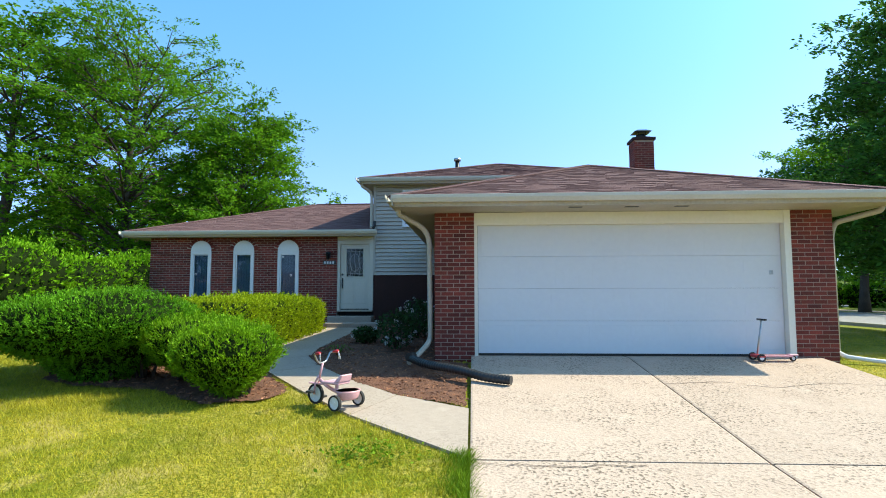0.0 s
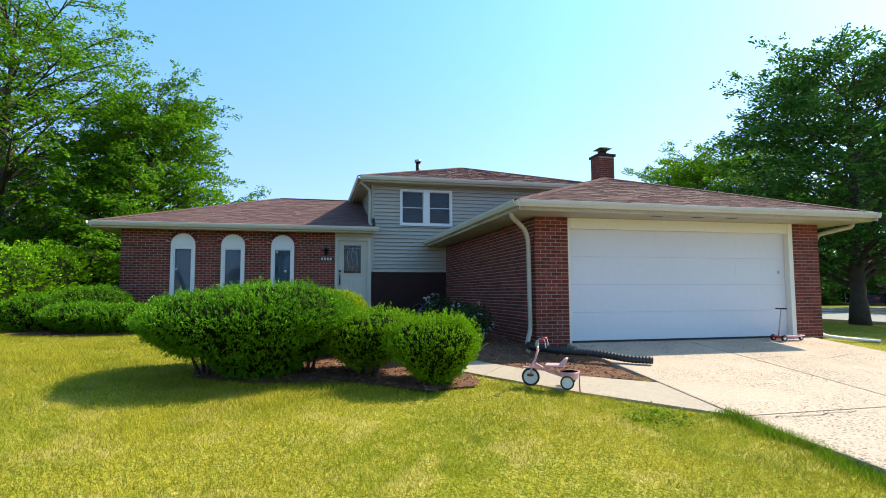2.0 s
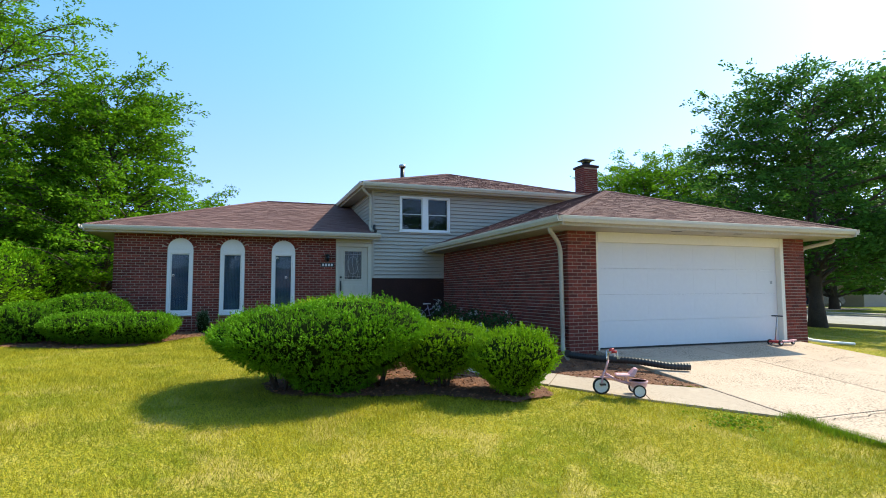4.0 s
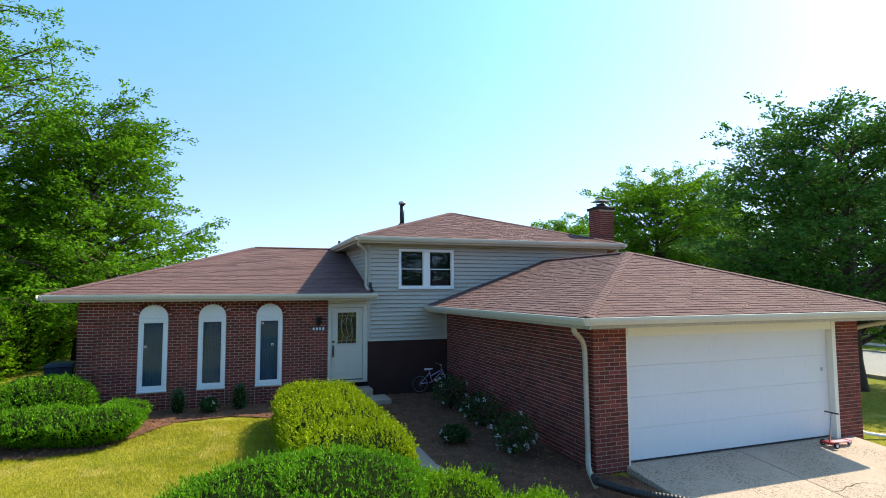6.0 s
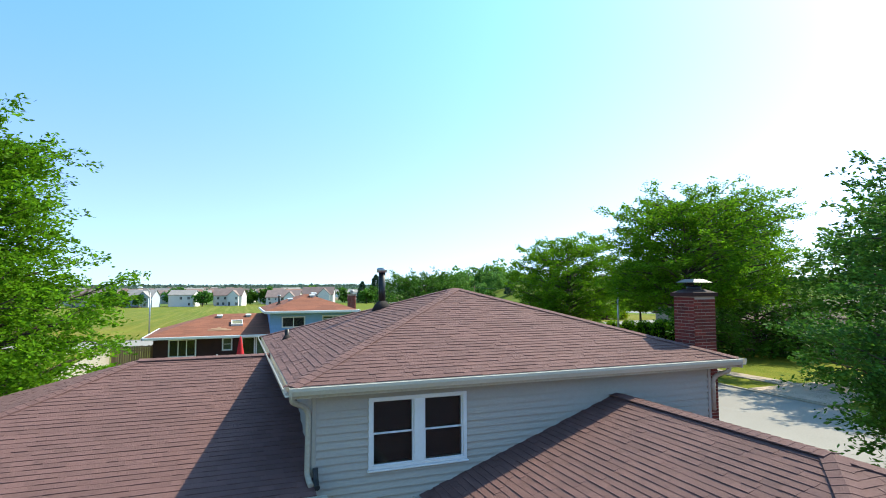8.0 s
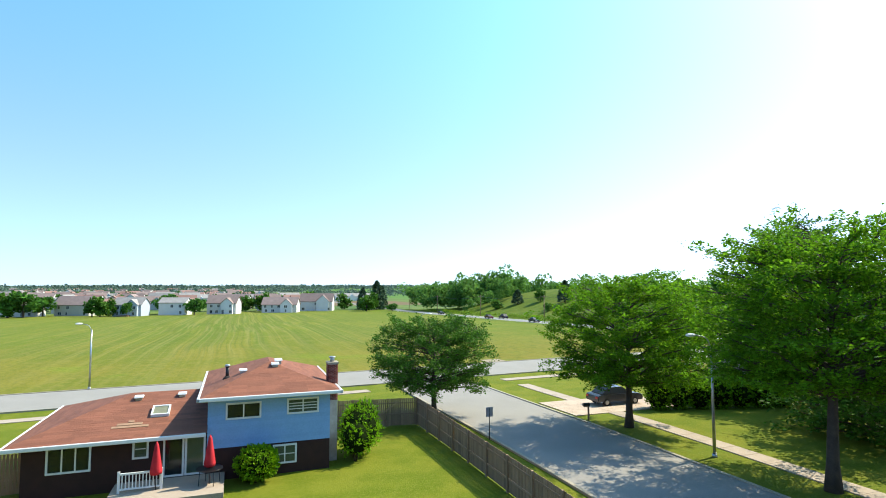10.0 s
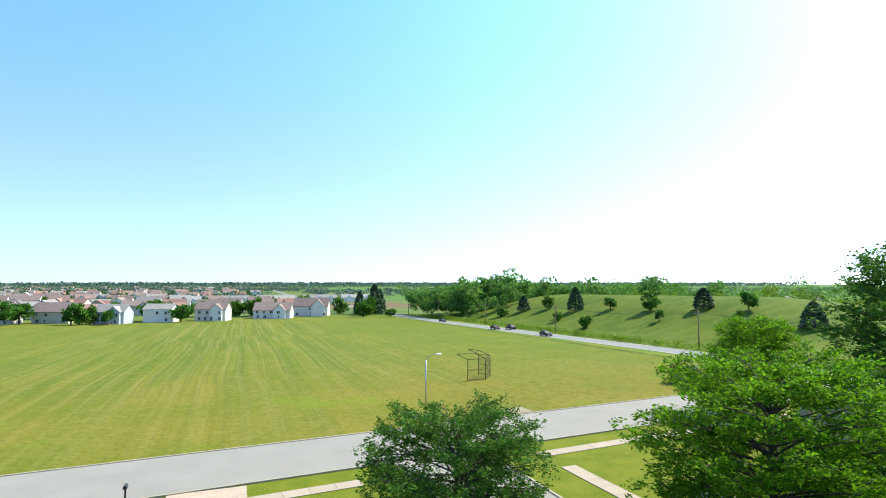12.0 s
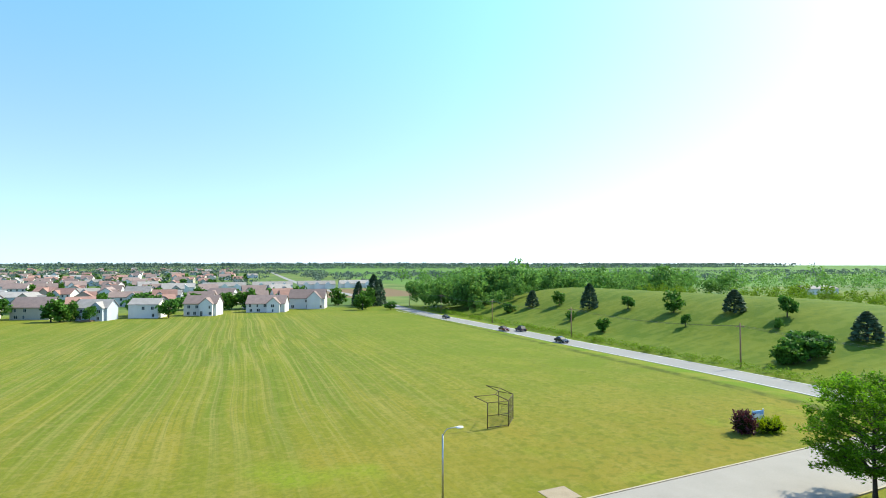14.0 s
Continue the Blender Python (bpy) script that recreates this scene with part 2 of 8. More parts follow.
# ---- mesh helpers ----
def box(bm, x0, x1, y0, y1, z0, z1, m=None):
    """Adds a box to bm."""
    vs = [bm.verts.new(p) for p in ((x0, y0, z0), (x1, y0, z0), (x1, y1, z0), (x0, y1, z0), (x0, y0, z1), (x1, y0, z1), (x1, y1, z1), (x0, y1, z1))]
    if m is not None:
        for v in vs:
            v.co = m @ v.co
    return [bm.faces.new([vs[i] for i in f]) for f in ((3, 2, 1, 0), (4, 5, 6, 7), (0, 1, 5, 4), (1, 2, 6, 5), (2, 3, 7, 6), (3, 0, 4, 7))]


def prism(bm, low, high):
    """Adds a solid between two polygons with as many corners each."""
    a, b = [bm.verts.new(p) for p in low], [bm.verts.new(p) for p in high]
    n = len(a)
    bm.faces.new(a[::-1])
    bm.faces.new(b)
    for i in range(n):
        bm.faces.new((a[i], a[(i + 1) % n], b[(i + 1) % n], b[i]))


def tube(bm, pts, radii, sides=10, caps=True):
    """Adds a tube along pts; radii: one number or one a point."""
    pts = [Vector(p) for p in pts]
    if not isinstance(radii, (list, tuple)):
        radii = [radii] * len(pts)
    rings = []
    ref = None
    for i, p in enumerate(pts):
        d = (pts[min(i + 1, len(pts) - 1)] - pts[max(i - 1, 0)]).normalized()
        if ref is None:
            ref = d.orthogonal().normalized()
        ref = (ref - d * ref.dot(d)).normalized()
        side = d.cross(ref)
        rings.append([bm.verts.new(p + (ref * math.cos(a) + side * math.sin(a)) * radii[i]) for a in (2 * math.pi * k / sides for k in range(sides))])
    for r0, r1 in zip(rings, rings[1:]):
        for k in range(sides):
            f = bm.faces.new((r0[k], r0[(k + 1) % sides], r1[(k + 1) % sides], r1[k]))
            f.smooth = True
    if caps:
        bm.faces.new(rings[0][::-1])
        bm.faces.new(rings[-1])
    return rings


def ball(bm, centre, r, seg=14, rings=9, squash=(1, 1, 1)):
    made = bmesh.ops.create_uvsphere(bm, u_segments=seg, v_segments=rings, radius=1.0)
    for v in made["verts"]:
        v.co = Vector(centre) + Vector((v.co.x * r * squash[0], v.co.y * r * squash[1], v.co.z * r * squash[2]))
    for f in bm.faces:
        if all(v in made["verts"] for v in f.verts[:1]):
            f.smooth = True


def disc_wheel(bm, centre, axis, r, width, hole=0.0, sides=20):
    """A ring (tyre) or a disc round axis."""
    c, ax = Vector(centre), Vector(axis).normalized()
    u = ax.orthogonal().normalized()
    w = ax.cross(u)
    prof = [(hole, -width / 2), (r * 0.9 + hole * 0.1, -width / 2), (r, -width * 0.25), (r, width * 0.25), (r * 0.9 + hole * 0.1, width / 2), (hole, width / 2)]
    rings = []
    for k in range(sides):
        a = 2 * math.pi * k / sides
        e = u * math.cos(a) + w * math.sin(a)
        rings.append([bm.verts.new(c + e * max(q, 0.002) + ax * z) for q, z in prof])
    for k in range(sides):
        r0, r1 = rings[k], rings[(k + 1) % sides]
        for i in range(len(prof)):
            j = (i + 1) % len(prof)
            bm.faces.new((r0[i], r0[j], r1[j], r1[i]))


def bevelled(bm, width=0.006, seg=1):
    bmesh.ops.bevel(bm, geom=bm.edges[:], offset=width, segments=seg, affect="EDGES", clamp_overlap=True)
    return bm


def part(name, bm, material, parent=None, label="", kind=""):
    """Links bm as one mesh object, under parent if given."""
    me = bpy.data.meshes.new(name)
    bmesh.ops.recalc_face_normals(bm, faces=bm.faces[:])
    bm.to_mesh(me)
    bm.free()
    if material is not None:
        me.materials.append(material)
    ob = new(name, me)
    ob.parent = parent
    return tagged(ob, label, "", "", kind)


def mesh_np(name, verts, faces, material, parent=None, label="", kind="", smooth=False):
    """An object from arrays of corners and faces (all faces with as many corners)."""
    verts, faces = np.asarray(verts, dtype=np.float32), np.asarray(faces, dtype=np.int32)
    me = bpy.data.meshes.new(name)
    n, k = faces.shape
    me.vertices.add(len(verts))
    me.vertices.foreach_set("co", verts.ravel())
    me.loops.add(n * k)
    me.loops.foreach_set("vertex_index", faces.ravel())
    me.polygons.add(n)
    me.polygons.foreach_set("loop_start", np.arange(n, dtype=np.int32) * k)
    me.polygons.foreach_set("loop_total", np.full(n, k, dtype=np.int32))
    if smooth:
        me.polygons.foreach_set("use_smooth", np.ones(n, dtype=bool))
    me.update(calc_edges=True)
    me.materials.append(material)
    ob = new(name, me)
    ob.parent = parent
    return tagged(ob, label, "", "", kind)


def thing(name, label, category, group="", at=(0, 0, 0), kind=""):
    ob = new(name)
    ob.empty_display_size = 0.2
    ob.location = at
    return tagged(ob, label, category, group, kind)


def smooth_step(a, b, v):
    q = np.clip((np.asarray(v, dtype=float) - a) / (b - a), 0, 1)
    return q * q * (3 - 2 * q)


# ---- ground ----
LAWN_Y = [-60, -14, -9, -4, -2.6, 0, 3, 5, 7, 16, 30, 44, 60, 72, 100, 320, 700, 1500, 5000]
LAWN_Z = [-1.1, -1.05, -0.88, -0.43, -0.29, -0.11, -0.01, 0.05, 0.09, 0.0, -0.25, -0.35, -0.7, -0.84, -0.95, -4.6, -6, -6, -4]


def ground_z(x, y):
    """The height of the ground."""
    x, y = np.asarray(x, dtype=float), np.asarray(y, dtype=float)
    z = np.interp(y, LAWN_Y, LAWN_Z)
    edge = smooth_step(9, 15, x) * (1 - smooth_step(30, 60, y))
    z = z * (1 - edge) + np.minimum(z, -0.3) * edge
    rise = smooth_step(97, 150, x) * smooth_step(70, 150, y) * (1 - smooth_step(250, 340, y))
    drop = 1 - 0.65 * smooth_step(150, 230, x)
    return z + rise * drop * (10.5 - 0.25 * z)


def gz(x, y):
    return float(ground_z(x, y))


def grid_lines(dense0, dense1, step, mid0, mid1, mid_step, far0, far1):
    """Coordinates, close together in the middle and ever further apart outside."""
    a = list(np.arange(dense0, dense1 + 0.01, step))
    lo, hi = dense0, dense1
    while hi < mid1:
        hi += mid_step
        a.append(hi)
    while lo > mid0:
        lo -= mid_step
        a.append(lo)
    s = mid_step
    while hi < far1:
        s *= 1.35
        hi += s
        a.append(hi)
    s = mid_step
    while lo > far0:
        s *= 1.35
        lo -= s
        a.append(lo)
    return np.array(sorted(a))


def ground_material():
    """Lawn, with dry patches; a mown field with stripes beyond the cross street; rough green beyond."""
    m = bpy.data.materials.new("grass_ground")
    m.use_nodes = True
    nt = m.node_tree
    n, link = nt.nodes, nt.links.new
    b = n["Principled BSDF"]
    geo = n.new("ShaderNodeNewGeometry")
    sep = n.new("ShaderNodeSeparateXYZ")
    link(geo.outputs["Position"], sep.inputs[0])

    def noise_of(scale, detail=4, vec=None):
        q = n.new("ShaderNodeTexNoise")
        q.inputs["Scale"].default_value, q.inputs["Detail"].default_value = scale, detail
        link(vec or geo.outputs["Position"], q.inputs["Vector"])
        return q.outputs["Fac"]

    def ramp(value, a, c, lo=0.0, hi=1.0):
        q = n.new("ShaderNodeMapRange")
        q.interpolation_type = "SMOOTHSTEP"
        for k, v in zip(("From Min", "From Max", "To Min", "To Max"), (a, c, lo, hi)):
            q.inputs[k].default_value = v
        link(value, q.inputs["Value"])
        return q.outputs[0]

    def blend(f, a, c):
        q = n.new("ShaderNodeMix")
        q.data_type = "RGBA"
        for v, key in ((a, "A"), (c, "B")):
            if isinstance(v, tuple):
                q.inputs[key].default_value = (*v, 1)
            else:
                link(v, q.inputs[key])
        link(f, q.inputs["Factor"])
        return q.outputs["Result"]

    def times(a, c):
        q = n.new("ShaderNodeMath")
        q.operation = "MULTIPLY"
        for i, v in enumerate((a, c)):
            if isinstance(v, float):
                q.inputs[i].default_value = v
            else:
                link(v, q.inputs[i])
        return q.outputs[0]

    lawn = blend(ramp(noise_of(0.55), 0.36, 0.66), (0.185, 0.195, 0.010), (0.335, 0.275, 0.034))
    lawn = blend(ramp(noise_of(5.0, 4), 0.46, 0.68), lawn, (0.360, 0.300, 0.055))
    lawn = blend(times(ramp(noise_of(38.0, 4), 0.44, 0.60), 0.85), lawn, (0.085, 0.110, 0.007))
    lawn = blend(times(ramp(noise_of(1.3, 4), 0.56, 0.68), 0.6), lawn, (0.410, 0.310, 0.095))
    # the lawns behind the house and across the side street are lusher
    lush = blend(ramp(noise_of(0.5), 0.36, 0.66), (0.112, 0.142, 0.008), (0.172, 0.178, 0.016))
    lush = blend(times(ramp(noise_of(6.0, 4), 0.45, 0.66), 0.5), lush, (0.190, 0.190, 0.030))
    lush = blend(times(ramp(noise_of(45.0, 3), 0.42, 0.66), 0.6), lush, (0.060, 0.090, 0.006))
    lawn = blend(ramp(sep.outputs["Y"], 14.0, 24.0), lawn, lush)
    lawn = blend(ramp(sep.outputs["X"], 11.0, 16.0), lawn, lush)
    # mown field: fine wavering lines that run away from the street, drier near it
    warp = n.new("ShaderNodeMix")
    warp.data_type = "RGBA"
    warp.inputs["Factor"].default_value = 1.0
    warp.blend_type = "ADD"
    bend = n.new("ShaderNodeMapping")
    bend.inputs["Scale"].default_value = (0.006, 0.006, 1.0)
    link(geo.outputs["Position"], bend.inputs["Vector"])
    wander = n.new("ShaderNodeTexNoise")
    wander.inputs["Scale"].default_value, wander.inputs["Detail"].default_value = 1.0, 1
    link(bend.outputs[0], wander.inputs["Vector"])
    wide = n.new("ShaderNodeVectorMath")
    wide.operation = "SCALE"
    wide.inputs["Scale"].default_value = 3.0
    link(wander.outputs["Color"], wide.inputs[0])
    link(geo.outputs["Position"], warp.inputs["A"])
    link(wide.outputs[0], warp.inputs["B"])

    def lines(sx, sy, detail):
        q = n.new("ShaderNodeMapping")
        q.inputs["Scale"].default_value = (sx, sy, 1.0)
        link(warp.outputs["Result"], q.inputs["Vector"])
        return noise_of(1.0, detail, q.outputs[0])

    dry = ramp(sep.outputs["Y"], 90.0, 165.0, 1.0, 0.0)
    mown = times(times(ramp(sep.outputs["Y"], 92.0, 125.0, 0.35, 1.0), ramp(sep.outputs["X"], 20.0, 50.0, 1.0, 0.30)), ramp(sep.outputs["X"], -60.0, -12.0, 0.5, 1.0))
    green = blend(ramp(noise_of(0.03, 4), 0.35, 0.65), (0.116, 0.148, 0.011), (0.150, 0.164, 0.016))
    straw = blend(ramp(noise_of(0.05, 4), 0.38, 0.62), (0.184, 0.160, 0.022), (0.142, 0.146, 0.014))
    field = blend(dry, green, straw)
    field = blend(times(times(ramp(lines(0.24, 0.0012, 1), 0.44, 0.58), 0.65), mown), field, (0.080, 0.128, 0.010))
    field = blend(times(times(ramp(lines(1.3, 0.0016, 3), 0.48, 0.62), 0.42), mown), field, (0.270, 0.238, 0.080))
    field = blend(times(times(ramp(lines(2.6, 0.003, 2), 0.48, 0.60), 0.55), mown), field, (0.082, 0.104, 0.010))
    field = blend(times(ramp(noise_of(0.35, 5), 0.50, 0.66), 0.25), field, (0.220, 0.180, 0.048))
    field = blend(times(ramp(noise_of(0.06, 3), 0.56, 0.68), times(ramp(sep.outputs["Y"], 104.0, 90.0), 0.8)), field, (0.140, 0.190, 0.012))
    field = blend(times(ramp(noise_of(2.5, 4), 0.46, 0.62), 0.38), field, (0.080, 0.096, 0.012))
    field = blend(times(ramp(noise_of(1.1, 6), 0.52, 0.64), 0.22), field, (0.250, 0.205, 0.060))
    # browner by the street corner, greener towards the highway
    worn = times(ramp(sep.outputs["Y"], 122.0, 84.0), ramp(sep.outputs["X"], 5.0, 40.0))
    field = blend(times(worn, ramp(noise_of(0.16, 5), 0.36, 0.62, 0.10, 0.62)), field, (0.168, 0.138, 0.018))
    moist = times(ramp(sep.outputs["X"], 36.0, 72.0), ramp(sep.outputs["Y"], 90.0, 122.0))
    field = blend(times(moist, ramp(noise_of(0.09, 5), 0.40, 0.60, 0.20, 0.70)), field, (0.092, 0.134, 0.008))
    field = blend(times(ramp(noise_of(0.9, 6), 0.50, 0.66), times(ramp(sep.outputs["X"], 15.0, 40.0), 0.5)), field, (0.080, 0.100, 0.010))
    rough_green = blend(ramp(noise_of(0.02, 5), 0.4, 0.62), (0.070, 0.118, 0.030), (0.130, 0.165, 0.045))
    verge = blend(ramp(noise_of(0.25, 5), 0.42, 0.62), (0.100, 0.160, 0.010), (0.150, 0.170, 0.022))
    hill = blend(ramp(noise_of(0.05, 5), 0.40, 0.62), (0.064, 0.104, 0.006), (0.094, 0.124, 0.010))
    hill = blend(times(ramp(noise_of(0.6, 5), 0.48, 0.66), 0.55), hill, (0.050, 0.092, 0.010))
    hill = blend(times(ramp(lines(0.02, 0.45, 2), 0.46, 0.58), 0.45), hill, (0.120, 0.150, 0.020))
    colour = blend(ramp(sep.outputs["Y"], 70.0, 73.0), lawn, field)
    colour = blend(ramp(sep.outputs["X"], 80.0, 86.0), colour, verge)
    ditch = times(times(ramp(sep.outputs["X"], 81.0, 82.0), ramp(sep.outputs["X"], 84.4, 83.2)), ramp(sep.outputs["Y"], 82.0, 96.0))
    colour = blend(times(ditch, ramp(noise_of(0.4, 4), 0.36, 0.60, 0.2, 0.9)), colour, (0.058, 0.074, 0.010))
    colour = blend(ramp(sep.outputs["X"], 93.0, 98.0), colour, hill)
    far = ramp(sep.outputs["Y"], 325.0, 345.0)
    crop = times(ramp(sep.outputs["X"], 170.0, 200.0), ramp(sep.outputs["Y"], 430.0, 470.0))
    rough_green = blend(crop, rough_green, (0.085, 0.160, 0.032))
    soil = times(times(ramp(sep.outputs["X"], 60.0, 66.0), ramp(sep.outputs["X"], 150.0, 140.0)), times(ramp(sep.outputs["Y"], 415.0, 425.0), ramp(sep.outputs["Y"], 560.0, 545.0)))
    rough_green = blend(soil, rough_green, (0.150, 0.105, 0.060))
    colour = blend(far, colour, rough_green)
    link(colour, b.inputs["Base Color"])
    b.inputs["Roughness"].default_value = 0.95
    b.inputs["Specular IOR Level"].default_value = 0.1
    bump = n.new("ShaderNodeBump")
    bump.inputs["Strength"].default_value, bump.inputs["Distance"].default_value = 0.8, 0.04
    link(noise_of(28.0, 4), bump.inputs["Height"])
    link(bump.outputs[0], b.inputs["Normal"])
    return m


def build_ground():
    xs = grid_lines(-24, 36, 1.0, -200, 300, 6.0, -4300, 4300)
    ys = grid_lines(-16, 84, 1.0, -60, 420, 6.0, -900, 4700)
    gx, gy = np.meshgrid(xs, ys)
    verts = np.stack([gx.ravel(), gy.ravel(), ground_z(gx, gy).ravel()], axis=1)
    nx, ny = len(xs), len(ys)
    i, j = np.meshgrid(np.arange(nx - 1), np.arange(ny - 1))
    a = (j * nx + i).ravel()
    faces = np.stack([a, a + 1, a + nx + 1, a + nx], axis=1)
    ob = mesh_np("ground", verts, faces, ground_material(), kind="structure", smooth=True)
    tagged(ob, "yellow-green mown lawn with dry patches and open field", "ground")


build_ground()


def strip(name, centre, width, thick, material, label="", category="", lift=0.02, joints=0.0, parent=None, sub=None):
    """A ribbon of paving along the centre line that follows the ground."""
    pts = [Vector((x, y, 0)) for x, y in centre]
    dense = []
    for p, q in zip(pts, pts[1:]):
        n = max(1, int((q - p).length / (1.0 if abs(p.x) < 40 else 3.0)))
        dense += [p.lerp(q, k / n) for k in range(n)]
    dense.append(pts[-1])
    bm = bmesh.new()
    rows = []
    for k, p in enumerate(dense):
        d = (dense[min(k + 1, len(dense) - 1)] - dense[max(k - 1, 0)]).normalized()
        s = Vector((d.y, -d.x, 0)) * width / 2
        row = []
        for q in (p - s, p + s):
            z = gz(q.x, q.y)
            row += [bm.verts.new((q.x, q.y, z + lift)), bm.verts.new((q.x, q.y, z + lift - thick))]
        rows.append(row)
    for r0, r1 in zip(rows, rows[1:]):
        bm.faces.new((r0[0], r0[2], r1[2], r1[0]))
        bm.faces.new((r0[0], r1[0], r1[1], r0[1]))
        bm.faces.new((r0[2], r0[3], r1[3], r1[2]))
    bm.faces.new((rows[0][0], rows[0][1], rows[0][3], rows[0][2]))
    bm.faces.new((rows[-1][0], rows[-1][2], rows[-1][3], rows[-1][1]))
    ob = part(name, bm, material, parent)
    if label:
        tagged(ob, label, category, "", "structure")
    return ob


def cross_y(x):
    return 71.7 + 0.081 * x


# side street, cross street, highway
strip("road", [(19.3, -60), (19.3, 68.6)], 8.0, 0.3, ROAD, "pale grey worn side street in tree shade", "road", 0.06)
strip("road", [(x, cross_y(x)) for x in (-260, -100, -40, 0, 40, 86)], 9.2, 0.3, ROAD, "pale grey street along the mown field", "road", 0.066)
strip("road", [(93, -120), (92, 60), (91.8, 120), (90, 165), (89, 210), (87.5, 258), (88, 300), (92, 410), (79, 627), (85, 985), (112, 2020)], 7.6, 0.3, HIGHWAY,
      "grey two-lane highway past a grassy hill", "road", 0.05)
for off, w in ((3.5, 0.14), (-3.5, 0.14)):
    strip("trim", [(93 + off, -120), (92 + off, 60), (91.8 + off, 120), (90 + off, 165), (89 + off, 210), (86.5 + off, 258), (84.5 + off, 300)], w, 0.02, WHITE,
          "white painted edge line on highway", "road line", 0.062)
# kerbs are real steps, beside the streets
for x in (15.2, 23.4):
    strip("kerb", [(x, -60), (x, 65.0)], 0.20, 0.3, KERB, "pale concrete kerb along side street", "kerb", 0.13)
for side in (-4.72, 4.72):
    if side < 0:
        strip("kerb", [(x, cross_y(x) + side) for x in (-260, -60, 0, 13.6)], 0.20, 0.3, KERB, "pale concrete kerb along cross street", "kerb", 0.13)
        strip("kerb", [(x, cross_y(x) + side) for x in (25, 50, 84)], 0.20, 0.3, KERB, "pale concrete kerb along cross street", "kerb", 0.13)
    else:
        strip("kerb", [(x, cross_y(x) + side) for x in (-260, -60, 0, 40, 84)], 0.20, 0.3, KERB, "pale concrete kerb along cross street", "kerb", 0.13)


def slabs(name, centre, width, length, material, label, lift=0.05):
    """A pavement whose slabs are parts, with open joints between them."""
    base = thing(name, label, "pavement", kind="structure")
    pts = [Vector((x, y)) for x, y in centre]
    for p, q in zip(pts, pts[1:]):
        d = q - p
        n = max(1, round(d.length / length))
        u = d.normalized()
        s = Vector((u.y, -u.x)) * width / 2
        for k in range(n):
            a, c = p + d * (k / n) + u * 0.012, p + d * ((k + 1) / n) - u * 0.012
            bm = bmesh.new()
            cor = [a - s, a + s, c + s, c - s]
            low = [(v.x, v.y, gz(v.x, v.y) - 0.1) for v in cor]
            top = [(v.x, v.y, gz(v.x, v.y) + lift) for v in cor]
            prism(bm, low, top)
            part("slab", bm, material, base)
    return base


slabs("pavement", [(27.6, -20), (27.6, 62.5)], 1.3, 1.6, WALK, "pale concrete pavement slabs beside side street lawn")
slabs("pavement", [(-60, 57.9), (12.0, 64.7)], 1.3, 1.8, WALK, "pale concrete pavement slabs along cross street")
slabs("pavement", [(27.0, cross_y(27) - 8.0), (60.0, cross_y(60) - 8.0)], 1.3, 1.8, WALK, "pale concrete pavement slabs along cross street")
slabs("pavement", [(24.0, 50.4), (34.0, 50.4)], 5.6, 3.3, CONCRETE, "cream concrete neighbour driveway slabs", 0.058)
slabs("pavement", [(24.0, 20.3), (36.0, 20.3)], 4.8, 3.0, CONCRETE, "cream concrete driveway slabs beyond side street", 0.058)
slabs("pavement", [(1.9, 66.95), (1.9, 51.0)], 5.0, 2.7, CONCRETE, "cream concrete driveway slabs behind neighbour house", 0.062)
MULCH_SLAB = mat("bare_tan_concrete", (0.30, 0.24, 0.17), (0.21, 0.165, 0.11), 0.95, scale=0.8, fine=12, bump=0.3)
slabs("pavement", [(31.7, 80.9), (34.5, 81.1)], 2.5, 3.0, MULCH_SLAB, "bare concrete slab at field edge", 0.04)

# ---- the house ----
house = thing("house", "split-level house of red brick and grey siding under brown shingle roofs", "house")
CUBE = np.array([(-1, -1, -1), (1, -1, -1), (1, 1, -1), (-1, 1, -1), (-1, -1, 1), (1, -1, 1), (1, 1, 1), (-1, 1, 1)]) * 0.5
CUBE_F = np.array([(3, 2, 1, 0), (4, 5, 6, 7), (0, 1, 5, 4), (1, 2, 6, 5), (2, 3, 7, 6), (3, 0, 4, 7)])
brick_meshes = {}


def brick_mesh(width, height=0.057, material=BRICK):
    key = (round(width, 2), height, material.name)
    if key not in brick_meshes:
        bm = bmesh.new()
        box(bm, -key[0] / 2, key[0] / 2, -0.015, 0.015, -height / 2, height / 2)
        me = bpy.data.meshes.new("brick")
        bmesh.ops.recalc_face_normals(bm, faces=bm.faces[:])
        bm.to_mesh(me)
        bm.free()
        me.materials.append(material)
        brick_meshes[key] = me
    return brick_meshes[key]


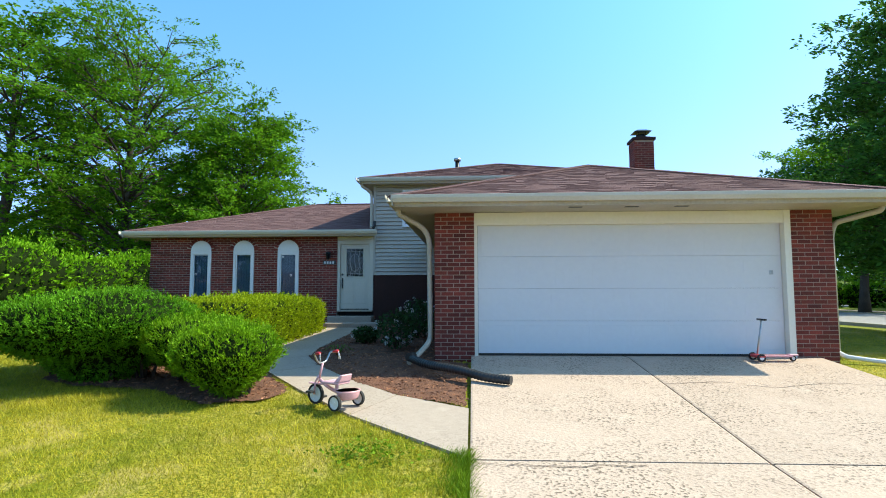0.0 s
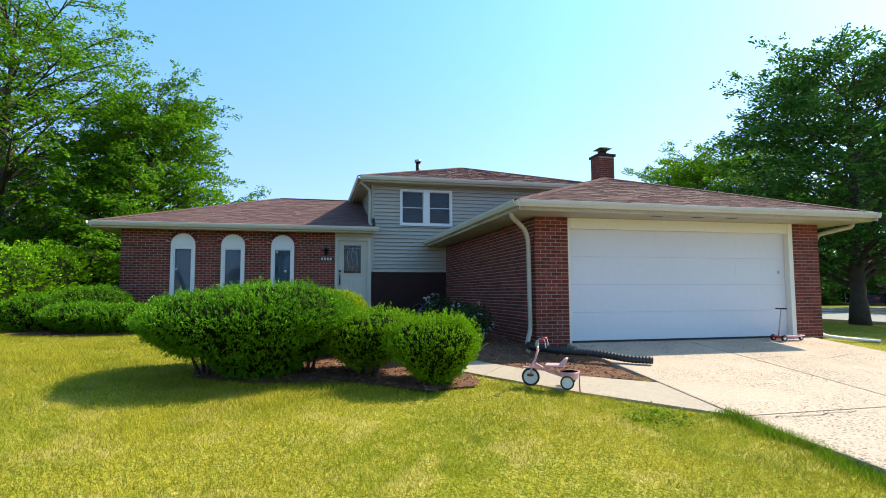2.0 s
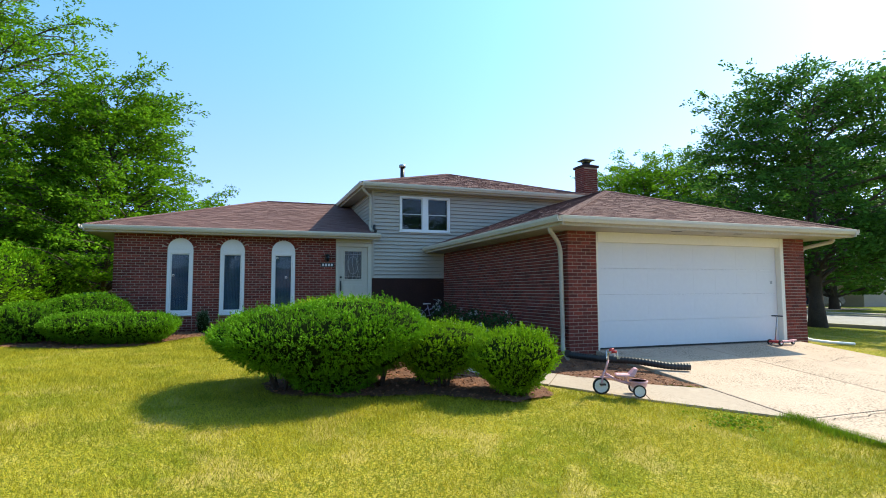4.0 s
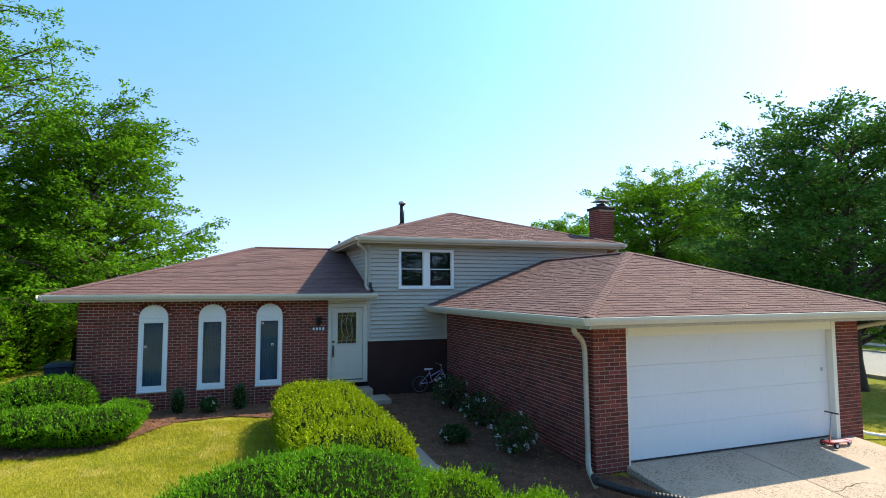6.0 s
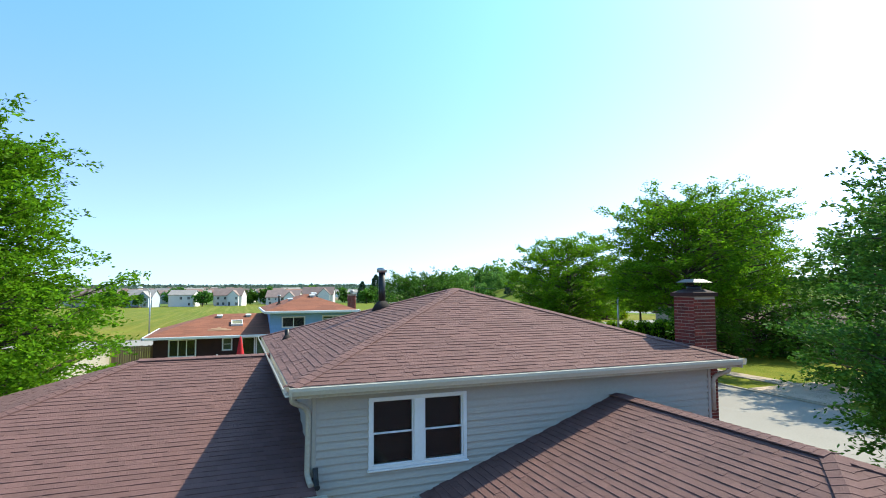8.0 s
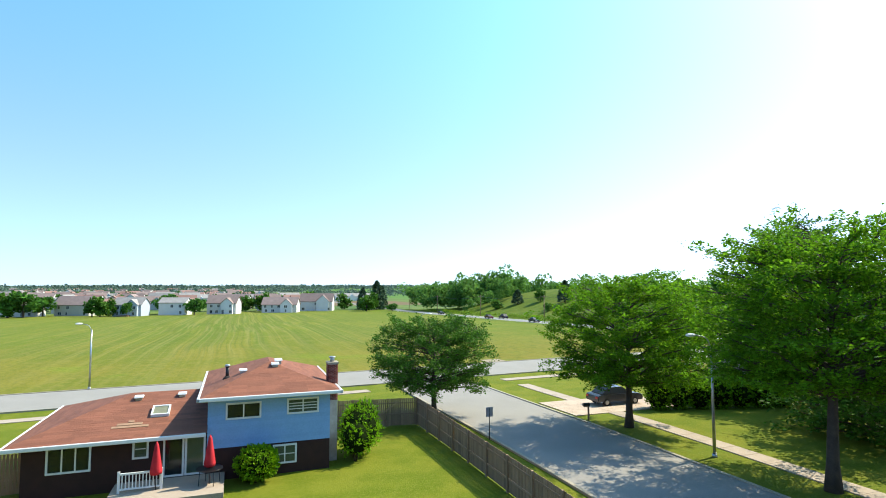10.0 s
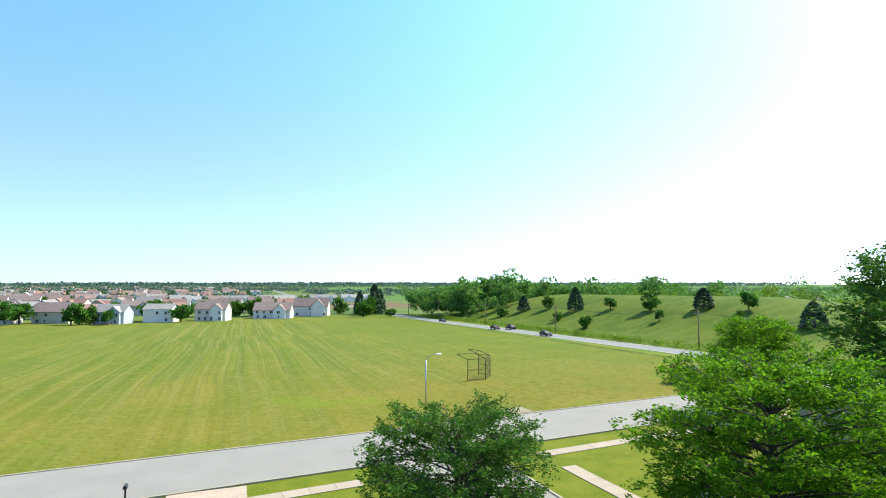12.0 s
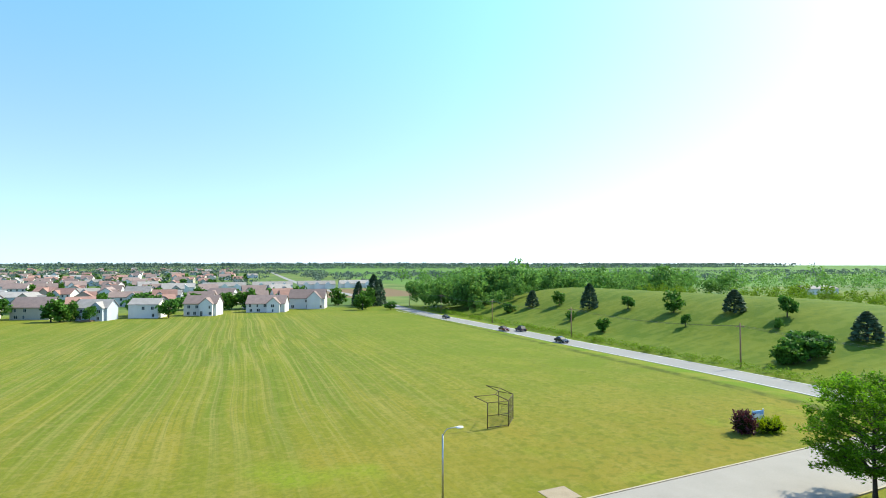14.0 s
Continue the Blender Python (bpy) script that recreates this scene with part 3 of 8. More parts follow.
def lay_bricks(wall, origin, along, length, z0, z1, skip=None, near=None, limit=300, rest=BRICK_FAR, seed=1):
    """Running-bond bricks on the face of a wall: the nearest ones as parts, the rest joined."""
    rnd = random.Random(seed)
    o, u = Vector(origin), Vector(along).normalized()
    nrm = Vector((u.y, -u.x, 0))
    turn = math.atan2(u.y, u.x)
    cells = []
    row, z = 0, z0
    while z + 0.057 <= z1 + 0.005:
        cuts = [0.0]
        s = 0.203 if row % 2 == 0 else 0.1015
        while s < length - 0.06:
            cuts.append(s)
            s += 0.203
        cuts.append(length + 0.01)
        for a, b in zip(cuts, cuts[1:]):
            w = b - a - 0.0105
            if w < 0.035:
                continue
            mid = (a + b - 0.0105) / 2
            zc = z + 0.0285
            if skip and skip(mid, zc, w):
                continue
            p = o + u * mid
            cells.append((p.x, p.y, zc, w, rnd.uniform(-0.0025, 0.003)))
        row += 1
        z += 0.0677
    if near is not None:
        cells.sort(key=lambda c: (Vector(c[:3]) - Vector(near)).length)
    for i, (x, y, zc, w, out) in enumerate(cells[:limit]):
        ob = new("brick", brick_mesh(w, 0.057, BRICK_DARK if rest == BRICK_DARK else BRICK))
        ob.matrix_basis = Matrix.Translation(Vector((x, y, zc)) + nrm * (out - 0.008)) @ Matrix.Rotation(turn + rnd.uniform(-0.004, 0.004), 4, "Z")
        ob.parent = wall
    if len(cells) > limit:
        c = np.array(cells[limit:])
        size = np.stack([c[:, 3], np.full(len(c), 0.03), np.full(len(c), 0.057)], axis=1)
        v = CUBE[None] * size[:, None]
        cs, sn = math.cos(turn), math.sin(turn)
        w = np.empty_like(v)
        w[..., 0], w[..., 1], w[..., 2] = v[..., 0] * cs - v[..., 1] * sn, v[..., 0] * sn + v[..., 1] * cs, v[..., 2]
        w += (c[:, :3] + np.array(nrm)[None] * (c[:, 4] - 0.008)[:, None])[:, None]
        f = (CUBE_F[None] + (np.arange(len(c)) * 8)[:, None, None]).reshape(-1, 4)
        mesh_np("bricks", w.reshape(-1, 3), f, rest, wall, kind="stuff")


def wall_boxes(name, boxes, material, label=""):
    bm = bmesh.new()
    for b in boxes:
        box(bm, *b)
    return part(name, bm, material, house, label)


FRONT = 6.97
WINDOWS = [(-8.36, -7.74), (-7.07, -6.45), (-5.74, -5.11)]
SILL_Z, SPRING_Z, ARCH_Z = 0.56, 2.25, 2.56

# wing front wall
strips = [(-9.60, -8.36), (-7.74, -7.07), (-6.45, -5.74), (-5.11, -3.96)]
wing_boxes = [(a, b, FRONT, FRONT + 0.24, -0.3, 2.655) for a, b in strips]
for a, b in WINDOWS:
    wing_boxes += [(a, b, FRONT, FRONT + 0.24, -0.3, SILL_Z - 0.002), (a, b, FRONT + 0.012, FRONT + 0.24, SPRING_Z, 2.655)]
wing_boxes += [(-3.96, -2.90, FRONT, FRONT + 0.24, -0.3, 0.30)]
wing_wall = wall_boxes("wall_wing", wing_boxes, MORTAR, "dark red brick wall with pale mortar")


def arch_skip(mid, zc, w):
    x = -9.60 + mid
    if x > -3.96 and zc > 0.3:
        return True
    for a, b in WINDOWS:
        c = (a + b) / 2
        if a - w / 2 < x < b + w / 2 and SILL_Z - 0.04 < zc < SPRING_Z:
            return True
        if zc >= SPRING_Z and math.hypot(x - c, (zc - SPRING_Z)) < 0.355:
            return True
    return False


# side walls of the brick openings finish with cut bricks
def wing_bricks():
    # each pier between openings is laid on its own, so that bricks end at the frames
    spans = [(-9.60, -8.37), (-7.73, -7.08), (-6.44, -5.75), (-5.10, -3.97)]
    for i, (a, b) in enumerate(spans):
        lay_bricks(wing_wall, (a, FRONT, 0), (1, 0, 0), b - a, -0.25, SPRING_Z, None, (-5, 6.9, 1.4), 130, BRICK_FAR, 11 + i)
    lay_bricks(wing_wall, (-9.60, FRONT, 0), (1, 0, 0), 5.63, -0.25 + 37 * 0.0677, 2.65, lambda m, z, w: arch_skip(m, z, w * 0.4), (-6, 6.9, 2.4), 120, BRICK_FAR, 21)
    for i, (a, b) in enumerate(WINDOWS):
        lay_bricks(wing_wall, (a, FRONT, 0), (1, 0, 0), b - a, -0.25, SILL_Z - 0.02, None, None, 40, BRICK_FAR, 31 + i)
        # ring of bricks on edge over the arch
        c = (a + b) / 2
        for k in range(13):
            ang = math.pi * (k + 0.5) / 13
            ob = new("brick", brick_mesh(0.095))
            ob.matrix_basis = Matrix.Translation((c + math.cos(ang) * 0.372, FRONT - 0.012, SPRING_Z + math.sin(ang) * 0.372)) @ Matrix.Rotation(-ang, 4, "Y")
            ob.parent = wing_wall


wing_bricks()
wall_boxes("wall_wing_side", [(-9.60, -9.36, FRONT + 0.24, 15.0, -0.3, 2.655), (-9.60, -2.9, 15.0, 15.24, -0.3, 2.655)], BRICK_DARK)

# garage: two brick piers, long side wall
pier_l = wall_boxes("pier", [(-0.64, 0.0, 0.0, 0.35, -0.3, 2.30)], MORTAR, "red brick garage pier")
lay_bricks(pier_l, (-0.64, 0, 0), (1, 0, 0), 0.64, -0.2, 2.30, None, (0, 0, 1), 200, BRICK_FAR, 2)
pier_r = wall_boxes("pier", [(5.0, 5.64, 0.0, 0.35, -0.3, 2.30)], MORTAR, "red brick garage pier")
lay_bricks(pier_r, (5.0, 0, 0), (1, 0, 0), 0.64, -0.2, 2.30, None, (5, 0, 1), 200, BRICK_FAR, 3)
side = wall_boxes("wall_garage", [(-0.64, -0.40, 0.35, FRONT, -0.3, 2.30)], MORTAR, "long red brick garage side wall")
lay_bricks(side, (-0.64, FRONT, 0), (0, -1, 0), FRONT, -0.2, 2.30, None, (-0.64, 1.0, 1.2), 300, BRICK_FAR, 4)
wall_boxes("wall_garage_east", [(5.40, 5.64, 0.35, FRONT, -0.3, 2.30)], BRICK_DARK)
# dark brick base beneath the siding
base = wall_boxes("wall_base", [(-2.90, -0.64, FRONT, FRONT + 0.22, -0.3, 1.53)], BRICK_DARK, "dark brick base beneath siding")
lay_bricks(base, (-2.90, FRONT, 0), (1, 0, 0), 2.26, -0.2, 1.50, None, (-2, 7, 1), 260, BRICK_DARK, 5)

# upper storey
wall_boxes("wall_upper", [(-2.88, -2.03, FRONT + 0.03, FRONT + 0.2, 1.53, 4.16), (-0.47, 4.74, FRONT + 0.03, FRONT + 0.2, 1.53, 4.16), (-2.03, -0.47, FRONT + 0.03, FRONT + 0.2, 1.53, 2.98), (-2.03, -0.47, FRONT + 0.03, FRONT + 0.2, 4.0, 4.16), (-2.88, -2.7, FRONT + 0.2, 14.6, 1.5, 4.16), (4.56, 4.74, FRONT + 0.2, 14.6, 0, 4.16),
                          (-2.7, 4.56, 14.4, 14.6, 0, 4.16)], SIDING)
siding = wall_boxes("siding", [(-2.86, -2.80, FRONT + 0.012, FRONT + 0.03, 1.53, 4.16)], SIDING, "horizontal grey lap siding")
UW = (-2.06, -0.44, 2.95, 4.03)


# Near-black sheet behind the boards, put there to draw shade lines at the laps.
for x0, x1, z0, z1 in ((-2.80, -2.03, 1.53, 4.16), (-0.47, 4.70, 1.53, 4.16), (-2.03, -0.47, 1.53, 2.96), (-2.03, -0.47, 4.02, 4.16)):
    wall_boxes("lap_shade_sheet", [(x0, x1, FRONT + 0.022, FRONT + 0.028, z0, z1)], FELT)


def board(x0, x1, z, h=0.106):
    """A lap board: its lower lip stands proud, its upper edge tucks under the next one."""
    bm = bmesh.new()
    prism(bm, [(x0, FRONT - 0.026, z), (x1, FRONT - 0.026, z), (x1, FRONT + 0.02, z), (x0, FRONT + 0.02, z)],
          [(x0, FRONT + 0.010, z + h), (x1, FRONT + 0.010, z + h), (x1, FRONT + 0.02, z + h), (x0, FRONT + 0.02, z + h)])
    part("board", bm, SIDING, siding)


z = 1.53
while z < 4.12:
    top = z + 0.112
    if top > UW[2] + 0.02 and z < UW[3] - 0.02:
        board(-2.86, UW[0] + 0.01, z)
        board(UW[1] - 0.01, 4.70, z)
    else:
        board(-2.86, 4.70, z)
    z += 0.112
for z0, z1 in ((2.874, 2.956), (4.024, 4.10)):
    board(UW[0] + 0.01, UW[1] - 0.01, z0, z1 - z0)
# boards of the narrow side wall above the wing roof
z = 2.65
while z < 4.12:
    bm = bmesh.new()
    prism(bm, [(-2.903, 6.99, z), (-2.903, 12.0, z), (-2.875, 12.0, z), (-2.875, 6.99, z)],
          [(-2.878, 6.99, z + 0.112), (-2.878, 12.0, z + 0.112), (-2.87, 12.0, z + 0.112), (-2.87, 6.99, z + 0.112)])
    part("board", bm, SIDING, siding)
    z += 0.112
for x0, x1, y0, y1, z0 in ((-2.915, -2.85, FRONT - 0.03, FRONT + 0.05, 1.53), (4.69, 4.76, FRONT - 0.03, FRONT + 0.05, 1.53), (-0.70, -0.645, FRONT - 0.03, FRONT - 0.014, 1.53)):
    bm = bmesh.new()
    box(bm, x0, x1, y0, y1, z0, 4.16 if x0 != -0.70 else 2.30)
    part("corner_board", bevelled(bm, 0.006), SIDING, house)

# ---- roofs ----
def clip(poly, keep):
    """Cuts a polygon by a half plane; keep: signed distance of a point."""
    out = []
    for i, p in enumerate(poly):
        q = poly[(i + 1) % len(poly)]
        a, b = keep(p), keep(q)
        if a >= 0:
            out.append(p)
        if a * b < 0:
            k = a / (a - b)
            out.append((p[0] + (q[0] - p[0]) * k, p[1] + (q[1] - p[1]) * k))
    return out


def shingle_slope(roof, corners, near=None, limit=0, seed=1, exposure=0.118, width=0.25, material=None, joined=None, thick=1.0):
    """Shingles on one slope; corners run round it, the first two along the eave. Those nearest are parts."""
    rnd = random.Random(seed)
    c = [Vector(p) for p in corners]
    u = (c[1] - c[0]).normalized()
    n = u.cross(c[2] - c[1]).normalized()
    if n.z < 0:
        n = -n
    v = n.cross(u)
    if v.z < 0:
        v = -v
    flat = [((p - c[0]).dot(u), (p - c[0]).dot(v)) for p in c]
    area = sum(a[0] * b[1] - b[0] * a[1] for a, b in zip(flat, flat[1:] + flat[:1]))
    edges = []
    for a, b in zip(flat, flat[1:] + flat[:1]):
        s = 1 if area > 0 else -1
        ex, ey = b[0] - a[0], b[1] - a[1]
        ln = math.hypot(ex, ey)
        edges.append(lambda p, a=a, ex=ex, ey=ey, s=s, ln=ln: s * (ex * (p[1] - a[1]) - ey * (p[0] - a[0])) / ln)
    top = max(p[1] for p in flat)
    lo, hi = min(p[0] for p in flat), max(p[0] for p in flat)
    pieces = []
    row, y = 0, 0.0
    while y < top:
        x = lo - rnd.random() * width - width
        while x < hi:
            w = width * rnd.choice((0.55, 0.8, 1.0, 1.0, 1.25))
            poly = [(x + 0.0006, y), (x + w - 0.0006, y), (x + w - 0.0006, y + exposure + 0.02), (x + 0.0006, y + exposure + 0.02)]
            x += w
            for e in edges:
                poly = clip(poly, e)
                if len(poly) < 3:
                    break
            if len(poly) < 3:
                continue
            mx, my = sum(p[0] for p in poly) / len(poly), sum(p[1] for p in poly) / len(poly)
            if max(p[0] for p in poly) - min(p[0] for p in poly) < 0.02:
                continue
            pieces.append((poly, y, rnd.choice((-0.0068, -0.0045, -0.001, 0.0, 0.001, 0.002)), c[0] + u * mx + v * my))
        row += 1
        y += exposure
    if near is not None:
        pieces.sort(key=lambda q: (q[3] - Vector(near)).length)
    rest = bmesh.new()
    for i, (poly, y0, extra, mid) in enumerate(pieces):
        low, high = [], []
        for p in poly:
            k = (p[1] - y0) / exposure
            q = c[0] + u * p[0] + v * p[1]
            low.append(q - n * 0.004)
            high.append(q + n * (0.004 + (0.012 + extra) * thick * max(0.1, 1 - k)))
        if i < limit:
            bm = bmesh.new()
            prism(bm, low, high)
            part("shingle", bm, material or SHINGLE, roof)
        else:
            prism(rest, low, high)
    if len(pieces) > limit:
        part("shingles", rest, joined or SHINGLE_J, roof, kind="stuff")
    else:
        rest.free()


def hip_caps(roof, a, b, step=0.15, material=None):
    """Bent cap shingles along a hip or ridge, each a part."""
    a, b = Vector(a), Vector(b)
    u = (b - a).normalized()
    s = u.cross(Vector((0, 0, 1))).normalized()
    up = s.cross(u)
    bm = bmesh.new()
    prof = [(-0.14, -0.008), (0, 0.022), (0.14, -0.008)]
    low = [s * q + up * (w - 0.012) for q, w in prof]
    high = [s * q + up * w for q, w in prof]
    ends = []
    for k, sink in ((0.0, 0.0), (step + 0.04, -0.007)):
        ends.append([bm.verts.new(p + u * k + up * sink) for p in high] + [bm.verts.new(p + u * k + up * sink) for p in low[::-1]])
    for i in range(6):
        bm.faces.new((ends[0][i], ends[0][(i + 1) % 6], ends[1][(i + 1) % 6], ends[1][i]))
    bm.faces.new(ends[0][::-1])
    bm.faces.new(ends[1])
    first = part("ridge_cap", bm, material or SHINGLE, roof)
    n = int((b - a).length / step)
    for k in range(n):
        ob = first if k == 0 else new("ridge_cap", first.data)
        ob.parent = roof
        ob.location = a + u * (k * step)


def deck(name, faces, label, material=FELT):
    """The closed roof deck beneath the shingles."""
    bm = bmesh.new()
    for f in faces:
        low = [Vector(p) - Vector((0, 0, 0.05)) for p in f]
        prism(bm, low, [Vector(p) - Vector((0, 0, 0.012)) for p in f])
    return part(name, bm, material, house, label)


GE, GX0, GX1, GY0 = 2.47, -1.245, 6.265, -0.69
gm = (GX0 + GX1) / 2
GR = GE + (gm - GX0) * 0.345
GRY = GY0 + (gm - GX0)
g_left = [(GX0, FRONT, GE), (GX0, GY0, GE), (gm, GRY, GR), (gm, FRONT, GR)]
g_front = [(GX0, GY0, GE), (GX1, GY0, GE), (gm, GRY, GR)]
g_right = [(GX1, GY0, GE), (GX1, FRONT, GE), (gm, FRONT, GR), (gm, GRY, GR)]
garage_roof = deck("garage_roof", [g_left, g_front, g_right], "brown asphalt shingle hip roof over garage")
WE, WX0, WX1, WY0, WY1 = 2.81, -10.19, -2.88, 6.57, 15.45
wm = (WY0 + WY1) / 2
WR = WE + (wm - WY0) * 0.332
w_front = [(WX0, WY0, WE), (WX1, WY0, WE), (WX1, wm, WR), (WX0 + wm - WY0, wm, WR)]
w_left = [(WX0, WY1, WE), (WX0, WY0, WE), (WX0 + wm - WY0, wm, WR)]
w_back = [(WX1, WY1, WE), (WX0, WY1, WE), (WX0 + wm - WY0, wm, WR), (WX1, wm, WR)]
wing_roof = deck("wing_roof", [w_front, w_left, w_back], "brown asphalt shingle hip roof over low wing")
UE, UX0, UX1, UY0 = 4.32, -3.26, 5.12, 6.61
um = (UX0 + UX1) / 2
UY1 = UY0 + (UX1 - UX0)
UP = (um, (UY0 + UY1) / 2, 5.67)
u_slopes = [[(UX0, UY0, UE), (UX1, UY0, UE), UP], [(UX0, UY1, UE), (UX0, UY0, UE), UP], [(UX1, UY0, UE), (UX1, UY1, UE), UP], [(UX1, UY1, UE), (UX0, UY1, UE), UP]]
upper_roof = deck("upper_roof", u_slopes, "brown asphalt shingle hip roof over upper storey")
hip_caps(garage_roof, (GX0, GY0, GE + 0.01), (gm, GRY, GR + 0.01))
hip_caps(garage_roof, (GX1, GY0, GE + 0.01), (gm, GRY, GR + 0.01))
hip_caps(garage_roof, (gm, GRY, GR + 0.01), (gm, FRONT, GR + 0.01))
hip_caps(wing_roof, (WX0, WY0, WE + 0.01), (WX0 + wm - WY0, wm, WR + 0.01))
hip_caps(wing_roof, (WX0 + wm - WY0, wm, WR + 0.01), (WX1, wm, WR + 0.01))
for x, y in ((UX0, UY0), (UX1, UY0), (UX1, UY1), (UX0, UY1)):
    hip_caps(upper_roof, (x, y, UE + 0.01), (UP[0], UP[1], UP[2] + 0.01))


# ---- eaves: gutters, fascia, soffit ----
def eave(p0, p1, out, drop=0.165, depth=0.62, name="gutter"):
    """A gutter trough along p0-p1 with fascia behind it; out: outward direction."""
    a, b, o = Vector(p0), Vector(p1), Vector(out)
    up = Vector((0, 0, 1))
    prof = [(0.0, 0.0), (0.0, -0.11), (0.075, -0.11), (0.105, -0.045), (0.105, 0.0), (0.092, 0.004), (0.092, -0.04), (0.066, -0.098), (0.012, -0.098), (0.012, 0.0)]
    bm = bmesh.new()
    prism(bm, [a + o * q + up * w for q, w in prof], [b + o * q + up * w for q, w in prof])
    g = part(name, bm, CREAM, house, "cream-painted metal gutter")
    bm = bmesh.new()
    prof = [(-0.022, -0.012), (-0.022, -drop), (-0.002, -drop), (-0.002, -0.012)]
    prism(bm, [a + o * q + up * w for q, w in prof], [b + o * q + up * w for q, w in prof])
    part("fascia", bm, CREAM_OLD, house, "weathered cream fascia board")
    return g


eave((GX0, GY0, GE), (GX1, GY0, GE), (0, -1, 0))
eave((GX0, FRONT - 0.02, GE), (GX0, GY0 - 0.1, GE), (-1, 0, 0))
eave((GX1, GY0 - 0.1, GE), (GX1, FRONT, GE), (1, 0, 0))
eave((WX0, WY0, WE), (WX1 + 0.14, WY0, WE), (0, -1, 0))
eave((WX0, WY1, WE), (WX0, WY0 - 0.1, WE), (-1, 0, 0))
eave((UX0, UY0, UE), (UX1, UY0, UE), (0, -1, 0))
eave((UX0, UY1, UE), (UX0, UY0 - 0.1, UE), (-1, 0, 0))
eave((UX1, UY0 - 0.1, UE), (UX1, UY1, UE), (1, 0, 0))
for b in ((GX0, GX1, GY0, -0.002, 2.302, 2.318), (GX0, -0.642, 0, FRONT - 0.02, 2.302, 2.318), (5.642, GX1, 0, FRONT, 2.302, 2.318), (WX0, WX1, WY0, FRONT - 0.012, 2.657, 2.672),
          (WX0, -9.602, FRONT, WY1, 2.657, 2.672), (UX0, UX1, UY0, FRONT - 0.015, 4.162, 4.177), (UX0, -2.9, FRONT, UY1, 4.162, 4.177), (4.76, UX1, FRONT, UY1, 4.162, 4.177)):
    wall_boxes("soffit", [b], CREAM_OLD, "cream soffit boards")
# soffit vents at the garage front
for x in (1.45, 2.3, 3.05):
    bm = bmesh.new()
    box(bm, x, x + 0.2, -0.52, -0.44, 2.296, 2.303)
    part("soffit_vent", bm, IRON, house)


def downspout(pts, name="downspout", w=0.075):
    bm = bmesh.new()
    tube(bm, pts, w / 2 * 1.15, 8)
    return part(name, bm, CREAM_OLD, house, "cream metal downspout")


def bent(pts, k=4):
    """Rounds the corners of a polyline."""
    pts = [Vector(p) for p in pts]
    out = [pts[0]]
    for a, b, c in zip(pts, pts[1:], pts[2:]):
        r = min((a - b).length, (c - b).length) * 0.4
        p, q = b + (a - b).normalized() * r, b + (c - b).normalized() * r
        for i in range(k + 1):
            s = i / k
            out.append(p * (1 - s) ** 2 + b * 2 * s * (1 - s) + q * s * s)
    out.append(pts[-1])
    return out


downspout(bent([(-1.20, -0.30, 2.37), (-1.20, -0.30, 2.24), (-0.74, 0.10, 2.02), (-0.72, 0.10, 0.22), (-0.86, -0.10, 0.06), (-1.00, -0.50, -0.06)]))
downspout(bent([(6.20, -0.30, 2.37), (6.20, -0.30, 2.24), (5.74, 0.10, 2.10), (5.70, 0.14, 1.9), (5.70, 0.14, 0.05)]))
downspout(bent([(-3.22, 6.72, 4.22), (-3.22, 6.72, 4.10), (-2.96, 6.93, 3.95), (-2.97, 6.93, 3.02), (-2.955, 6.86, 2.94), (-2.94, 6.74, 2.90)]))
downspout(bent([(-2.86, 6.88, 3.10), (-2.86, 6.86, 2.98), (-2.86, 6.76, 2.90), (-2.86, 6.66, 2.885)]), "drain_elbow", 0.07).data.materials[0] = BLACK
downspout(bent([(4.95, 6.68, 4.22), (4.95, 6.68, 4.08), (4.80, 6.93, 3.95), (4.80, 6.93, 3.3)]))

# ---- garage door ----
FRAME_CREAM = mat("pale_cream_frame", (0.80, 0.76, 0.66), (0.70, 0.66, 0.56), 0.5, scale=1.0, fine=20, var=0.9, bump=0.06)
garage_door = thing("garage_door", "closed white panelled double garage door", "garage door", at=(2.5, 0.12, 0))
wall_boxes("door_frame", [(0.0, 0.055, 0.02, 0.16, -0.02, 2.30), (4.90, 5.0, -0.005, 0.16, -0.02, 2.30), (0.055, 4.90, 0.01, 0.16, 2.10, 2.30)], FRAME_CREAM, "cream-painted garage door frame")
for i in range(4):
    z0 = 0.02 + i * 0.522
    bm = bmesh.new()
    box(bm, 0.06 - 2.5, 4.895 - 2.5, 0.0, 0.04, z0 + 0.001, z0 + 0.521)
    part("section", bevelled(bm, 0.003), DOOR_WHITE, garage_door)
    # faint pressed panels in two rows of eight
    for k in range(8):
        bm = bmesh.new()
        x0 = 0.06 + 0.06 + k * 0.598 - 2.5
        box(bm, x0, x0 + 0.53, -0.0014, 0.004, z0 + 0.075, z0 + 0.447)
        part("raised_panel", bevelled(bm, 0.0013), DOOR_WHITE, garage_door)
bm = bmesh.new()
box(bm, 4.70 - 2.5, 4.76 - 2.5, -0.012, 0.0, 1.28, 1.345)
part("lock_plate", bevelled(bm, 0.004), STEEL, garage_door, "small grey lock plate")
bm = bmesh.new()
box(bm, 0.06 - 2.5, 4.895 - 2.5, 0.0, 0.05, -0.005, 0.022)
part("bottom_seal", bm, BLACK, garage_door, "black rubber bottom seal")
wall_boxes("garage_dark_backing", [(-0.4, 5.4, 0.3, 0.4, 0, 2.3)], ROOM_DARK)


